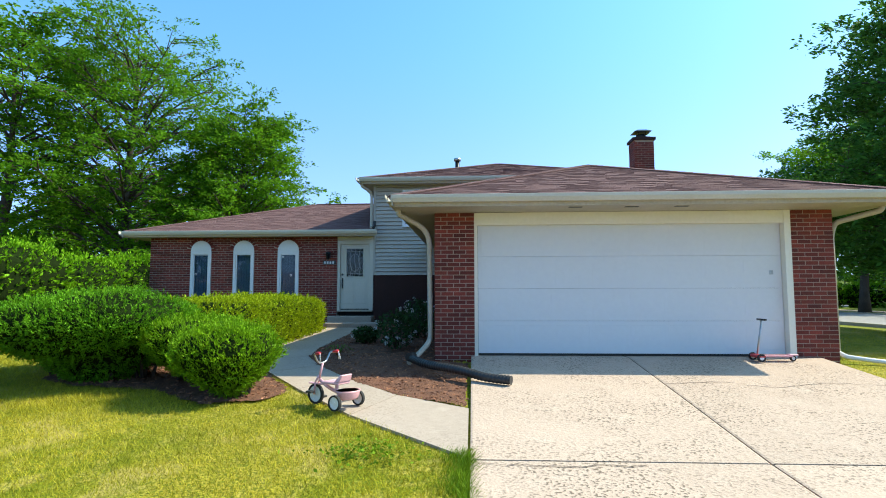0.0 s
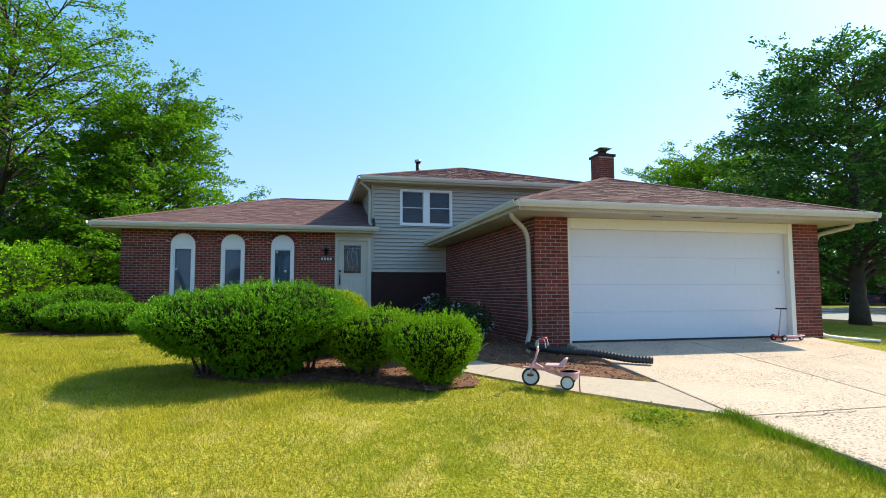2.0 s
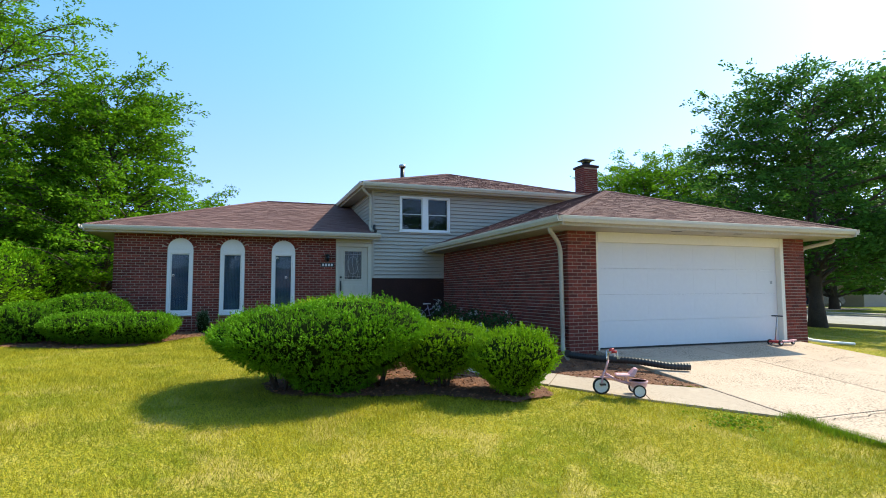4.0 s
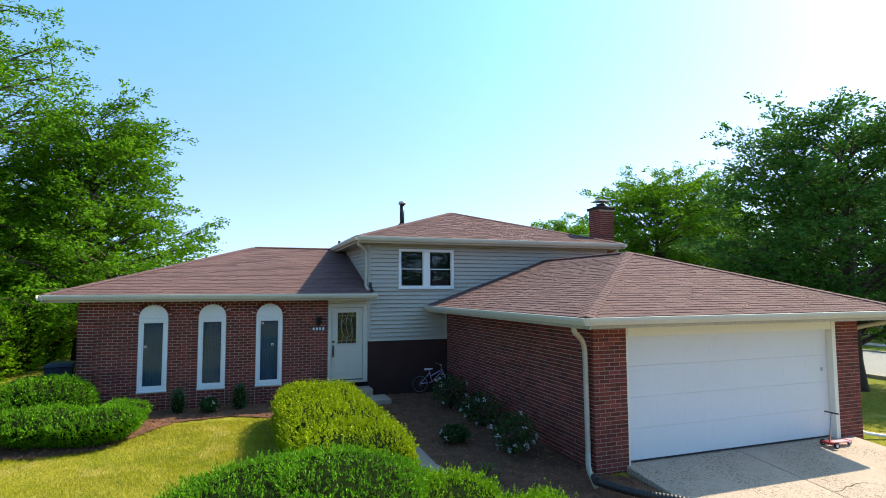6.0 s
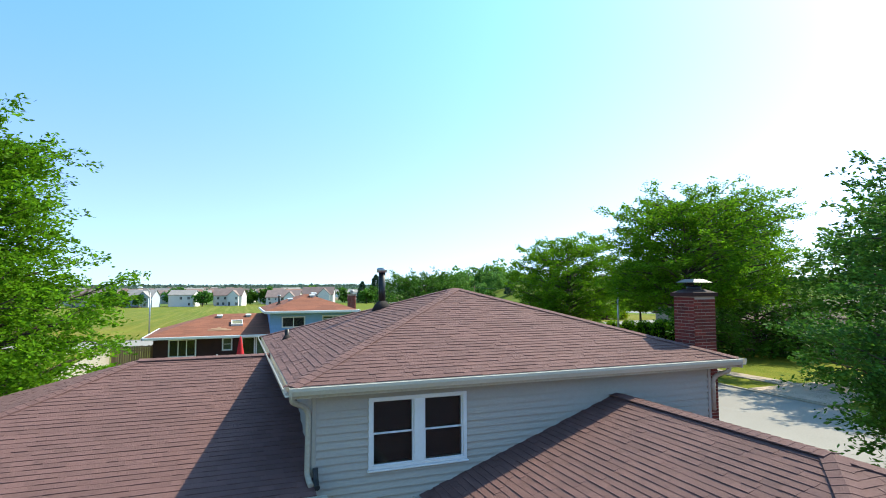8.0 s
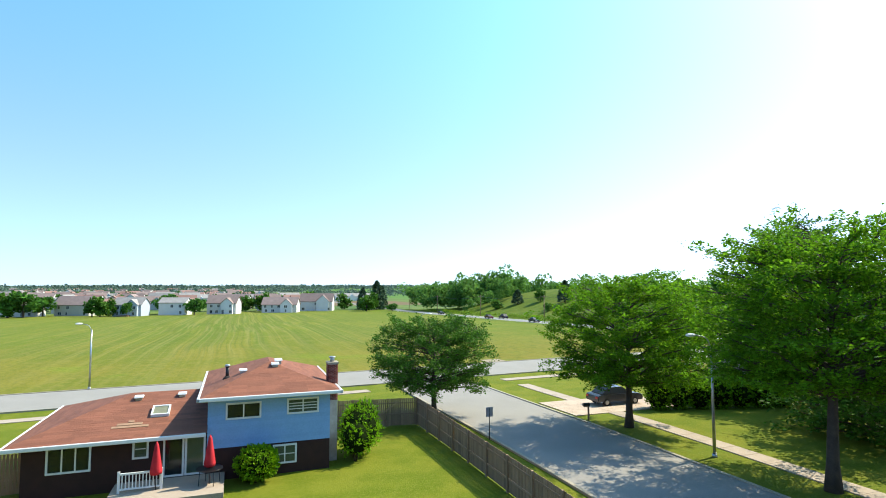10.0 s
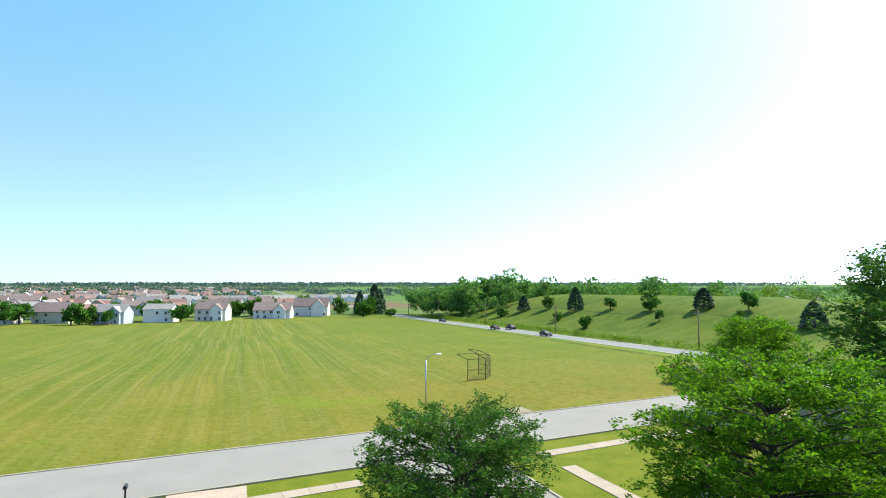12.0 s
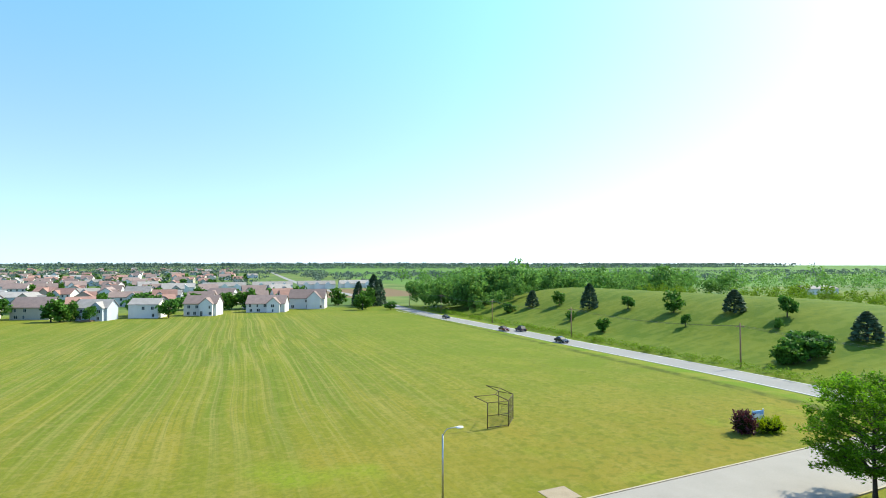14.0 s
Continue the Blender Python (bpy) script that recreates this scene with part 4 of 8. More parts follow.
# ---- windows and front door ----
def arched_window(x0, x1, tint, sticker):
    w = x1 - x0
    win = thing("window", "tall narrow white window with arched white head panel", "window", "arched windows", ((x0 + x1) / 2, FRONT, SILL_Z))
    h = w / 2
    zt = SPRING_Z - SILL_Z
    bm = bmesh.new()
    for a, b, c, d in ((-h, -h + 0.075, 0, zt), (h - 0.075, h, 0, zt), (-h + 0.075, h - 0.075, 0, 0.075), (-h + 0.075, h - 0.075, zt - 0.09, zt)):
        box(bm, a, b, -0.030, 0.07, c, d)
    part("frame", bevelled(bm, 0.005), WHITE, win)
    bm = bmesh.new()
    for a, b, c, d in ((-h + 0.077, -h + 0.105, 0.077, zt - 0.092), (h - 0.105, h - 0.077, 0.077, zt - 0.092), (-h + 0.105, h - 0.105, 0.077, 0.10), (-h + 0.105, h - 0.105, zt - 0.115, zt - 0.092)):
        box(bm, a, b, -0.012, 0.06, c, d)
    part("sash", bm, WHITE, win)
    bm = bmesh.new()
    arc = [(h * math.cos(math.pi * k / 20), zt + 0.002 + h * math.sin(math.pi * k / 20)) for k in range(21)]
    prism(bm, [(x, -0.022, zz) for x, zz in arc], [(x, 0.011, zz) for x, zz in arc])
    part("arch_panel", bevelled(bm, 0.004), WHITE, win, "white half-round head panel")
    bm = bmesh.new()
    box(bm, -h + 0.10, h - 0.10, 0.020, 0.026, 0.095, zt - 0.11)
    ob = part("pane", bm, PANE, win)
    ob.visible_shadow = False
    bm = bmesh.new()
    n = 11
    for k in range(n):
        a = -h + 0.10 + (w - 0.20) * k / n
        box(bm, a + 0.003, a + (w - 0.20) / n - 0.001, 0.075 + 0.008 * (k % 2), 0.082 + 0.008 * (k % 2), 0.10, zt - 0.11)
    part("blind", bm, tint, win, "vertical blind slats behind glass")
    # black sheet close behind the blind, painted as the unlit room
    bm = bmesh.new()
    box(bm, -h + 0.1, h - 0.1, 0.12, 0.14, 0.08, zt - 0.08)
    part("room_shade", bm, ROOM_DARK, win)
    bm = bmesh.new()
    box(bm, -h - 0.01, h + 0.01, -0.055, 0.06, -0.045, -0.002)
    part("sill", bevelled(bm, 0.006), WHITE, win)
    for sx, sz, s in sticker:
        bm = bmesh.new()
        box(bm, sx - s / 2, sx + s / 2, 0.0165, 0.0195, sz - s / 2, sz + s / 2)
        part("sticker", bm, WHITE, win, "small white paper sticker")
        bm = bmesh.new()
        box(bm, sx - s / 4, sx + s / 4, 0.0145, 0.0165, sz - s / 3.2, sz + s / 5)
        part("sticker_print", bm, BIN_BLUE, win)


arched_window(*WINDOWS[0], BLIND, [(-0.165, 1.02, 0.055)])
arched_window(*WINDOWS[1], BLIND, [])
arched_window(*WINDOWS[2], BLIND, [(-0.165, 1.52, 0.055), (0.08, 0.98, 0.06)])

upper_window = thing("window", "white twin sash window in grey siding", "window", at=((UW[0] + UW[1]) / 2, FRONT, UW[2]))
uw, uh = UW[1] - UW[0], UW[3] - UW[2]
bm = bmesh.new()
for a, b, c, d in ((-uw / 2, -uw / 2 + 0.06, 0, uh), (uw / 2 - 0.06, uw / 2, 0, uh), (-uw / 2 + 0.06, uw / 2 - 0.06, 0, 0.055), (-uw / 2 + 0.06, uw / 2 - 0.06, uh - 0.06, uh), (-0.085, 0.085, 0.055, uh - 0.06)):
    box(bm, a, b, -0.035, 0.03, c, d)
part("frame", bevelled(bm, 0.005), WHITE, upper_window)
for sx in (-1, 1):
    c0 = sx * (uw / 4 + 0.0125)
    hw = (uw / 2 - 0.149) / 2
    for z0, z1, y0 in ((0.057, uh / 2 - 0.01, -0.002), (uh / 2 - 0.012, uh - 0.062, 0.016)):
        bm = bmesh.new()
        for a, b, c, d in ((c0 - hw, c0 - hw + 0.022, z0, z1), (c0 + hw - 0.022, c0 + hw, z0, z1), (c0 - hw + 0.022, c0 + hw - 0.022, z0, z0 + 0.011), (c0 - hw + 0.022, c0 + hw - 0.022, z1 - 0.010, z1)):
            box(bm, a, b, y0 - 0.014, y0 + 0.02, c, d)
        sash = part("sash", bm, WHITE, upper_window)
        bm = bmesh.new()
        box(bm, c0 - hw + 0.02, c0 + hw - 0.02, y0 + 0.004, y0 + 0.009, z0 + 0.008, z1 - 0.007)
        pane = part("pane", bm, PANE, sash)
        pane.visible_shadow = False
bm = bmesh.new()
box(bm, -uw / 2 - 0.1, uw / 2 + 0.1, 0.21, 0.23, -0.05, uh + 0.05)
part("room_shade", bm, ROOM_DARK, upper_window)
bm = bmesh.new()
box(bm, -uw / 2 - 0.02, uw / 2 + 0.02, -0.06, 0.0, -0.03, -0.002)
part("sill", bevelled(bm, 0.005), WHITE, upper_window)

DZ = 0.53
front_door = thing("front_door", "closed cream front door with leaded glass light", "door", at=(-3.455, FRONT, DZ))
bm = bmesh.new()
for a, b, c, d in ((-0.50, -0.425, 0, 2.02), (0.425, 0.545, 0, 2.02), (-0.425, 0.425, 1.91, 2.02)):
    box(bm, a, b, -0.02, 0.12, c, d)
part("frame", bevelled(bm, 0.005), CREAM, front_door)
bm = bmesh.new()
for a, b, c, d in ((-0.42, -0.27, 0.03, 1.905), (0.27, 0.42, 0.03, 1.905), (-0.27, 0.27, 0.03, 0.94), (-0.27, 0.27, 1.80, 1.905)):
    box(bm, a, b, 0.035, 0.08, c, d)
leaf = part("leaf", bm, CREAM, front_door)
for a, b in ((-0.33, -0.03), (0.03, 0.33)):
    bm = bmesh.new()
    box(bm, a, b, 0.027, 0.038, 0.18, 0.80)
    part("raised_panel", bevelled(bm, 0.007), CREAM, leaf)
bm = bmesh.new()
for a, b, c, d in ((-0.285, -0.245, 0.925, 1.815), (0.245, 0.285, 0.925, 1.815), (-0.245, 0.245, 0.925, 0.965), (-0.245, 0.245, 1.775, 1.815)):
    box(bm, a, b, 0.020, 0.05, c, d)
part("light_trim", bevelled(bm, 0.005), CREAM, leaf)
bm = bmesh.new()
box(bm, -0.25, 0.25, 0.05, 0.056, 0.95, 1.79)
part("pane", bm, PANE, leaf).visible_shadow = False
bm = bmesh.new()
for sx in (-0.13, 0.0, 0.13):
    tube(bm, [(sx - 0.02, 0.047, 0.97), (sx + 0.03, 0.047, 1.2), (sx - 0.03, 0.047, 1.45), (sx + 0.02, 0.047, 1.78)], 0.006, 5)
tube(bm, [(0.0 + 0.15 * math.cos(t * 0.52), 0.046, 1.37 + 0.26 * math.sin(t * 0.52)) for t in range(13)], 0.006, 5)
for zz in (1.05, 1.69):
    tube(bm, [(-0.25, 0.047, zz), (0.25, 0.047, zz)], 0.005, 5)
part("leading", bm, STEEL, leaf, "bright metal leading")
bm = bmesh.new()
box(bm, -0.26, 0.26, 0.078, 0.084, 0.94, 1.80)
part("glass_backing", bm, ROOM_DARK, leaf)
bm = bmesh.new()
ball(bm, (-0.36, 0.015, 1.02), 0.032)
part("deadbolt", bm, BLACK, leaf)
bm = bmesh.new()
box(bm, -0.378, -0.342, 0.020, 0.036, 0.62, 0.92)
tube(bm, [(-0.36, 0.02, 0.88), (-0.36, -0.03, 0.86), (-0.36, -0.04, 0.76), (-0.36, -0.03, 0.67), (-0.36, 0.02, 0.65)], 0.011, 8)
part("handle", bm, BLACK, leaf, "black pull handle")
bm = bmesh.new()
box(bm, -0.50, 0.54, -0.06, 0.10, -0.05, 0.0)
part("threshold", bevelled(bm, 0.008), CREAM_OLD, front_door)
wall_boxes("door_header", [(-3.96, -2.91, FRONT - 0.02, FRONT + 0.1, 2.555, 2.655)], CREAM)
wall_boxes("door_dark_backing", [(-3.94, -2.92, FRONT + 0.13, FRONT + 0.2, 0.3, 2.6)], ROOM_DARK)

wall_lamp = thing("wall_lamp", "black lantern wall lamp on brick beside door", "lamp", at=(-4.22, FRONT - 0.01, 2.12))
bm = bmesh.new()
box(bm, -0.05, 0.05, -0.015, 0.0, -0.10, 0.10)
tube(bm, [(0, -0.01, 0.05), (0, -0.09, 0.10), (0, -0.12, 0.06)], 0.010, 8)
part("bracket", bm, BLACK, wall_lamp)
bm = bmesh.new()
tube(bm, [(0, -0.12, 0.10), (0, -0.12, 0.06), (0, -0.12, 0.055), (0, -0.12, -0.12), (0, -0.12, -0.14)], [0.01, 0.075, 0.06, 0.045, 0.02], 6)
part("lantern", bm, BLACK, wall_lamp)
bm = bmesh.new()
tube(bm, [(0, -0.12, 0.04), (0, -0.12, -0.11)], [0.062, 0.048], 6)
part("lantern_glass", bm, PANE, wall_lamp)
plaque = thing("number_plaque", "black house number plaque with white bars", "sign", at=(-4.20, FRONT - 0.012, 1.90))
bm = bmesh.new()
box(bm, -0.19, 0.19, -0.014, 0.0, -0.055, 0.055)
part("plate", bevelled(bm, 0.004), BLACK, plaque)
for k in range(4):
    bm = bmesh.new()
    box(bm, -0.155 + k * 0.082, -0.155 + k * 0.082 + 0.05, -0.019, -0.014, -0.034, 0.034)
    part("bar", bm, WHITE, plaque)

# step and stoop at the door
step = tagged(part("step", bevelled((lambda b: (box(b, -4.12, -2.86, 6.45, 6.968, -0.15, 0.36), b)[1])(bmesh.new()), 0.015), WALK), "grey concrete door step", "step", "", "structure")
stoop = tagged(part("step", bevelled((lambda b: (box(b, -4.12, -2.55, 5.75, 6.445, -0.15, 0.21), b)[1])(bmesh.new()), 0.015), WALK), "grey concrete stoop slab below door step", "step", "", "structure")

# ---- chimney and vents ----
chimney = thing("chimney", "red brick chimney with crown slab and metal cap", "chimney", at=(0, 0, 0))
CX0, CX1, CY0, CY1 = 4.765, 5.33, 7.32, 7.86
bm = bmesh.new()
box(bm, CX0, CX1, CY0, CY1, -0.2, 5.50)
stack = part("shaft", bm, MORTAR, chimney)
lay_bricks(stack, (CX0, CY0, 0), (1, 0, 0), CX1 - CX0, 2.2, 5.50, None, (5, 7.3, 5), 130, BRICK_FAR, 41)
lay_bricks(stack, (CX0, CY1, 0), (0, -1, 0), CY1 - CY0, 4.0, 5.50, None, (4.7, 7.6, 5), 130, BRICK_FAR, 42)
bm = bmesh.new()
prism(bm, [(CX0 - 0.05, CY0 - 0.05, 5.50), (CX1 + 0.05, CY0 - 0.05, 5.50), (CX1 + 0.05, CY1 + 0.05, 5.50), (CX0 - 0.05, CY1 + 0.05, 5.50)],
      [(CX0 - 0.05, CY0 - 0.05, 5.58), (CX1 + 0.05, CY0 - 0.05, 5.58), (CX1 + 0.05, CY1 + 0.05, 5.58), (CX0 - 0.05, CY1 + 0.05, 5.58)])
prism(bm, [(CX0 - 0.03, CY0 - 0.03, 5.58), (CX1 + 0.03, CY0 - 0.03, 5.58), (CX1 + 0.03, CY1 + 0.03, 5.58), (CX0 - 0.03, CY1 + 0.03, 5.58)],
      [(CX0 + 0.13, CY0 + 0.13, 5.65), (CX1 - 0.13, CY0 + 0.13, 5.65), (CX1 - 0.13, CY1 - 0.13, 5.65), (CX0 + 0.13, CY1 - 0.13, 5.65)])
part("crown", bm, BRICK_DARK, chimney, "dark stained crown slab")
bm = bmesh.new()
tube(bm, [(5.05, 7.59, 5.62), (5.05, 7.59, 5.72)], 0.14, 16)
for k in range(4):
    a = math.pi / 4 + k * math.pi / 2
    tube(bm, [(5.05 + 0.14 * math.cos(a), 7.59 + 0.14 * math.sin(a), 5.70), (5.05 + 0.16 * math.cos(a), 7.59 + 0.16 * math.sin(a), 5.80)], 0.012, 6)
part("flue", bm, IRON, chimney)
bm = bmesh.new()
prism(bm, [(4.80, 7.34, 5.79), (5.30, 7.34, 5.79), (5.30, 7.84, 5.79), (4.80, 7.84, 5.79)], [(4.93, 7.46, 5.86), (5.17, 7.46, 5.86), (5.17, 7.72, 5.86), (4.93, 7.72, 5.86)])
part("cap", bm, IRON, chimney, "dark metal rain cap")


def vent_pipe(x, y, z0, z1, r, label, cap=True):
    v = thing("vent_pipe", label, "vent pipe", at=(x, y, z0))
    h = z1 - z0
    bm = bmesh.new()
    tube(bm, [(0, 0, -0.15), (0, 0, h)], r, 16)
    part("pipe", bm, IRON, v)
    bm = bmesh.new()
    tube(bm, [(0, 0, -0.15), (0, 0, 0.02), (0, 0, 0.12)], [r * 3.2, r * 2.2, r * 1.1], 16)
    part("flashing", bm, FELT, v)
    if cap:
        bm = bmesh.new()
        tube(bm, [(0, 0, h - 0.03), (0, 0, h + 0.07), (0, 0, h + 0.09)], [r * 1.55, r * 1.55, r * 0.8], 16)
        part("cap", bm, STEEL, v)
    return v


vent_pipe(-0.58, 11.94, 5.25, 6.10, 0.085, "dark metal flue pipe on upper roof")
vent_pipe(-2.80, 12.48, 4.44, 4.70, 0.05, "short grey vent pipe on roof edge", False)

# ---- plants ----
def unit(a):
    return a / np.maximum(np.linalg.norm(a, axis=1, keepdims=True), 1e-9)


def leaf_quads(centre, along, size, slim, rng):
    """Rhombic leaves at the points centre, that point along, turned at random."""
    along = unit(along)
    side = unit(np.cross(along, rng.normal(size=along.shape)))
    a, b = along * size[:, None], side * (size * slim)[:, None]
    v = np.stack([centre - a * 0.5, centre + b * 0.5, centre + a * 0.5, centre - b * 0.5], axis=1)
    return v.reshape(-1, 3), np.arange(len(centre) * 4).reshape(-1, 4)


def crown_radius(shape, k):
    """Relative radius of a crown at the relative height k."""
    if shape == "dome":
        return math.sqrt(max(0.0, 1 - max(0.0, (k - 0.30) / 0.72) ** 2)) * (0.72 + 0.28 * min(1, k / 0.30))
    if shape == "round":
        return math.sqrt(max(0.0, 1 - abs((k - 0.42) / 0.62) ** 2.4))
    return max(0.05, 1.0 - 0.85 * k)


def tree(label, x, y, h, r, leaves, seed, material=LEAF, leaf=0.17, trunk=0.22, base=0.22, shape="dome", shift=(0, 0), flat=0.34, limbs=22, group="", clear=0.55, slim=0.42, loose=1.0):
    """A tapered trunk, limbs and twigs, and a crown of single leaves in sprays."""
    rng, rnd = np.random.default_rng(seed), random.Random(seed)
    z0 = gz(x, y) - 0.1
    t = thing("tree", label, "tree", group, (x, y, z0))
    bm = bmesh.new()
    lean = Vector((shift[0] * 0.5, shift[1] * 0.5, 0))
    spine = []
    for i in range(9):
        k = i / 8
        spine.append(Vector((math.sin(k * 5 + seed) * 0.12, math.cos(k * 4 + seed) * 0.12, 0)) * (h / 10) * k + lean * k ** 1.5 + Vector((0, 0, h * 0.86 * k)))
    tube(bm, spine, [trunk * (1.35 if i == 0 else 1.0) * (1 - 0.88 * (i / 8)) + 0.01 for i in range(9)], 10)
    part("trunk", bm, BARK, t)

    def on_spine(k):
        f = min(7.999, max(0.0, k * 8 / 0.86))
        i = int(f)
        return spine[i].lerp(spine[i + 1], f - i)

    bm = bmesh.new()
    sprays = []
    for i in range(limbs):
        k = base + (1.0 - base) * ((i + rnd.random() * 0.8) / limbs)
        az = i * 2.39996 + rnd.uniform(-0.4, 0.4)
        rr = r * crown_radius(shape, (k - base) / (1 - base)) * (rnd.uniform(0.70, 1.0) if shape == "round" else rnd.uniform(0.62, 1.08))
        ks = max(base * clear, min(0.82, k - rnd.uniform(0.10, 0.22)))
        a = on_spine(ks)
        end = Vector((shift[0] + math.cos(az) * rr, shift[1] + math.sin(az) * rr, h * k))
        mid = a.lerp(end, 0.5) + Vector((0, 0, h * rnd.uniform(0.0, 0.06)))
        path = [a * (1 - s) ** 2 + mid * 2 * s * (1 - s) + end * s * s for s in (0, 0.2, 0.4, 0.6, 0.8, 1.0)]
        r0 = trunk * (0.42 - 0.26 * k)
        tube(bm, path, [r0 * (1 - 0.85 * s) + 0.006 for s in (0, 0.2, 0.4, 0.6, 0.8, 1.0)], 6, False)
        for j in range(9):
            s = 0.22 + 0.78 * (j + rnd.random()) / 9
            f = min(4.999, s * 5)
            p = path[int(f)].lerp(path[int(f) + 1], f - int(f))
            d = az + rnd.choice((-1, 1)) * rnd.uniform(0.15, 1.3)
            ln = r * (rnd.uniform(0.13, 0.25) if shape == "round" else rnd.uniform(0.16, 0.34))
            rise = rnd.uniform(-0.15, 0.42) + 0.45 * max(0.0, k - 0.6)
            q = p + Vector((math.cos(d) * ln, math.sin(d) * ln, rise * ln))
            tube(bm, [p, p.lerp(q, 0.5) + Vector((0, 0, 0.05 * ln)), q], [0.022 * h / 10, 0.014 * h / 10, 0.004], 4, False)
            sprays.append((p.lerp(q, 0.35), q + (q - p) * 0.12))
            for w in (0.3, 0.5, 0.68, 0.84, 0.98):
                c = p.lerp(q, w)
                e = d + rnd.choice((-1, 1)) * rnd.uniform(0.35, 1.2)
                l2 = ln * rnd.uniform(0.30, 0.60)
                tip = c + Vector((math.cos(e) * l2, math.sin(e) * l2, (rise + rnd.uniform(-0.35, 0.45)) * l2))
                sprays.append((c, tip))
                for side_turn in (-0.75, 0.75):
                    g = e + side_turn + rnd.uniform(-0.3, 0.3)
                    c2 = c.lerp(tip, rnd.uniform(0.35, 0.75))
                    l3 = l2 * rnd.uniform(0.35, 0.6)
                    sprays.append((c2, c2 + Vector((math.cos(g) * l3, math.sin(g) * l3, rnd.uniform(-0.3, 0.35) * l3))))
    for i in range(26):
        az, rr = rnd.uniform(0, 6.28), r * 0.34 * math.sqrt(rnd.random())
        k = 0.86 + 0.10 * rnd.random() - 0.10 * rr / r
        c = Vector((shift[0] + math.cos(az) * rr, shift[1] + math.sin(az) * rr, h * k))
        sprays.append((c, c + Vector((math.cos(az) * 0.14 * r, math.sin(az) * 0.14 * r, r * rnd.uniform(0.05, 0.15)))))
    part("limb_work", bm, BARK, t)
    a, b = np.array([tuple(q[0]) for q in sprays]), np.array([tuple(q[1]) for q in sprays])
    full = np.array([rnd.uniform(0.5, 1.4) for q in sprays]) * np.linalg.norm(b - a, axis=1)
    pick = rng.choice(len(sprays), leaves, p=full / full.sum())
    u = rng.random(leaves) ** 0.8 * 1.08
    thin = (0.035 + 0.55 * leaf) * (1.2 - 0.75 * np.minimum(u, 1.0)) * loose
    off = rng.normal(size=(leaves, 3)) * np.stack([thin, thin, thin * flat * 2.0], axis=1)
    pos = a[pick] * (1 - u)[:, None] + b[pick] * u[:, None] + off
    pos[:, 2] -= 0.06 * r * np.maximum(u - 0.5, 0) ** 2 * 2
    pos[:, 2] = np.maximum(pos[:, 2], h * base * 0.7)
    along = unit(b - a)[pick] + rng.normal(size=(leaves, 3)) * np.array([0.6, 0.6, 0.32])
    v, f = leaf_quads(pos, along, leaf * rng.uniform(0.55, 1.4, leaves), slim, rng)
    mesh_np("crown", v, f, material, t)
    return t


def lobes_points(lobes, n, rng, power):
    """Points on the outer skin of several swollen boxes (centre, half sizes), with outward normals."""
    areas = np.array([l[3] * l[4] + l[4] * l[5] + l[3] * l[5] for l in lobes])
    pick = rng.choice(len(lobes), n, p=areas / areas.sum())
    c = np.array([l[:3] for l in lobes])[pick]
    s = np.array([l[3:6] for l in lobes])[pick]
    d = unit(rng.normal(size=(n, 3)))
    k = (np.abs(d) ** power).sum(axis=1) ** (-1 / power)
    p = d * k[:, None]
    nrm = unit(np.sign(p) * np.abs(p) ** (power - 1) / s)
    pos = c + p * s
    keep = np.ones(n, dtype=bool)
    for l in lobes:
        q = np.abs((pos - np.array(l[:3])) / (np.array(l[3:6]) * 0.93))
        keep &= ~((q ** power).sum(axis=1) < 1.0)
    return pos[keep], nrm[keep]


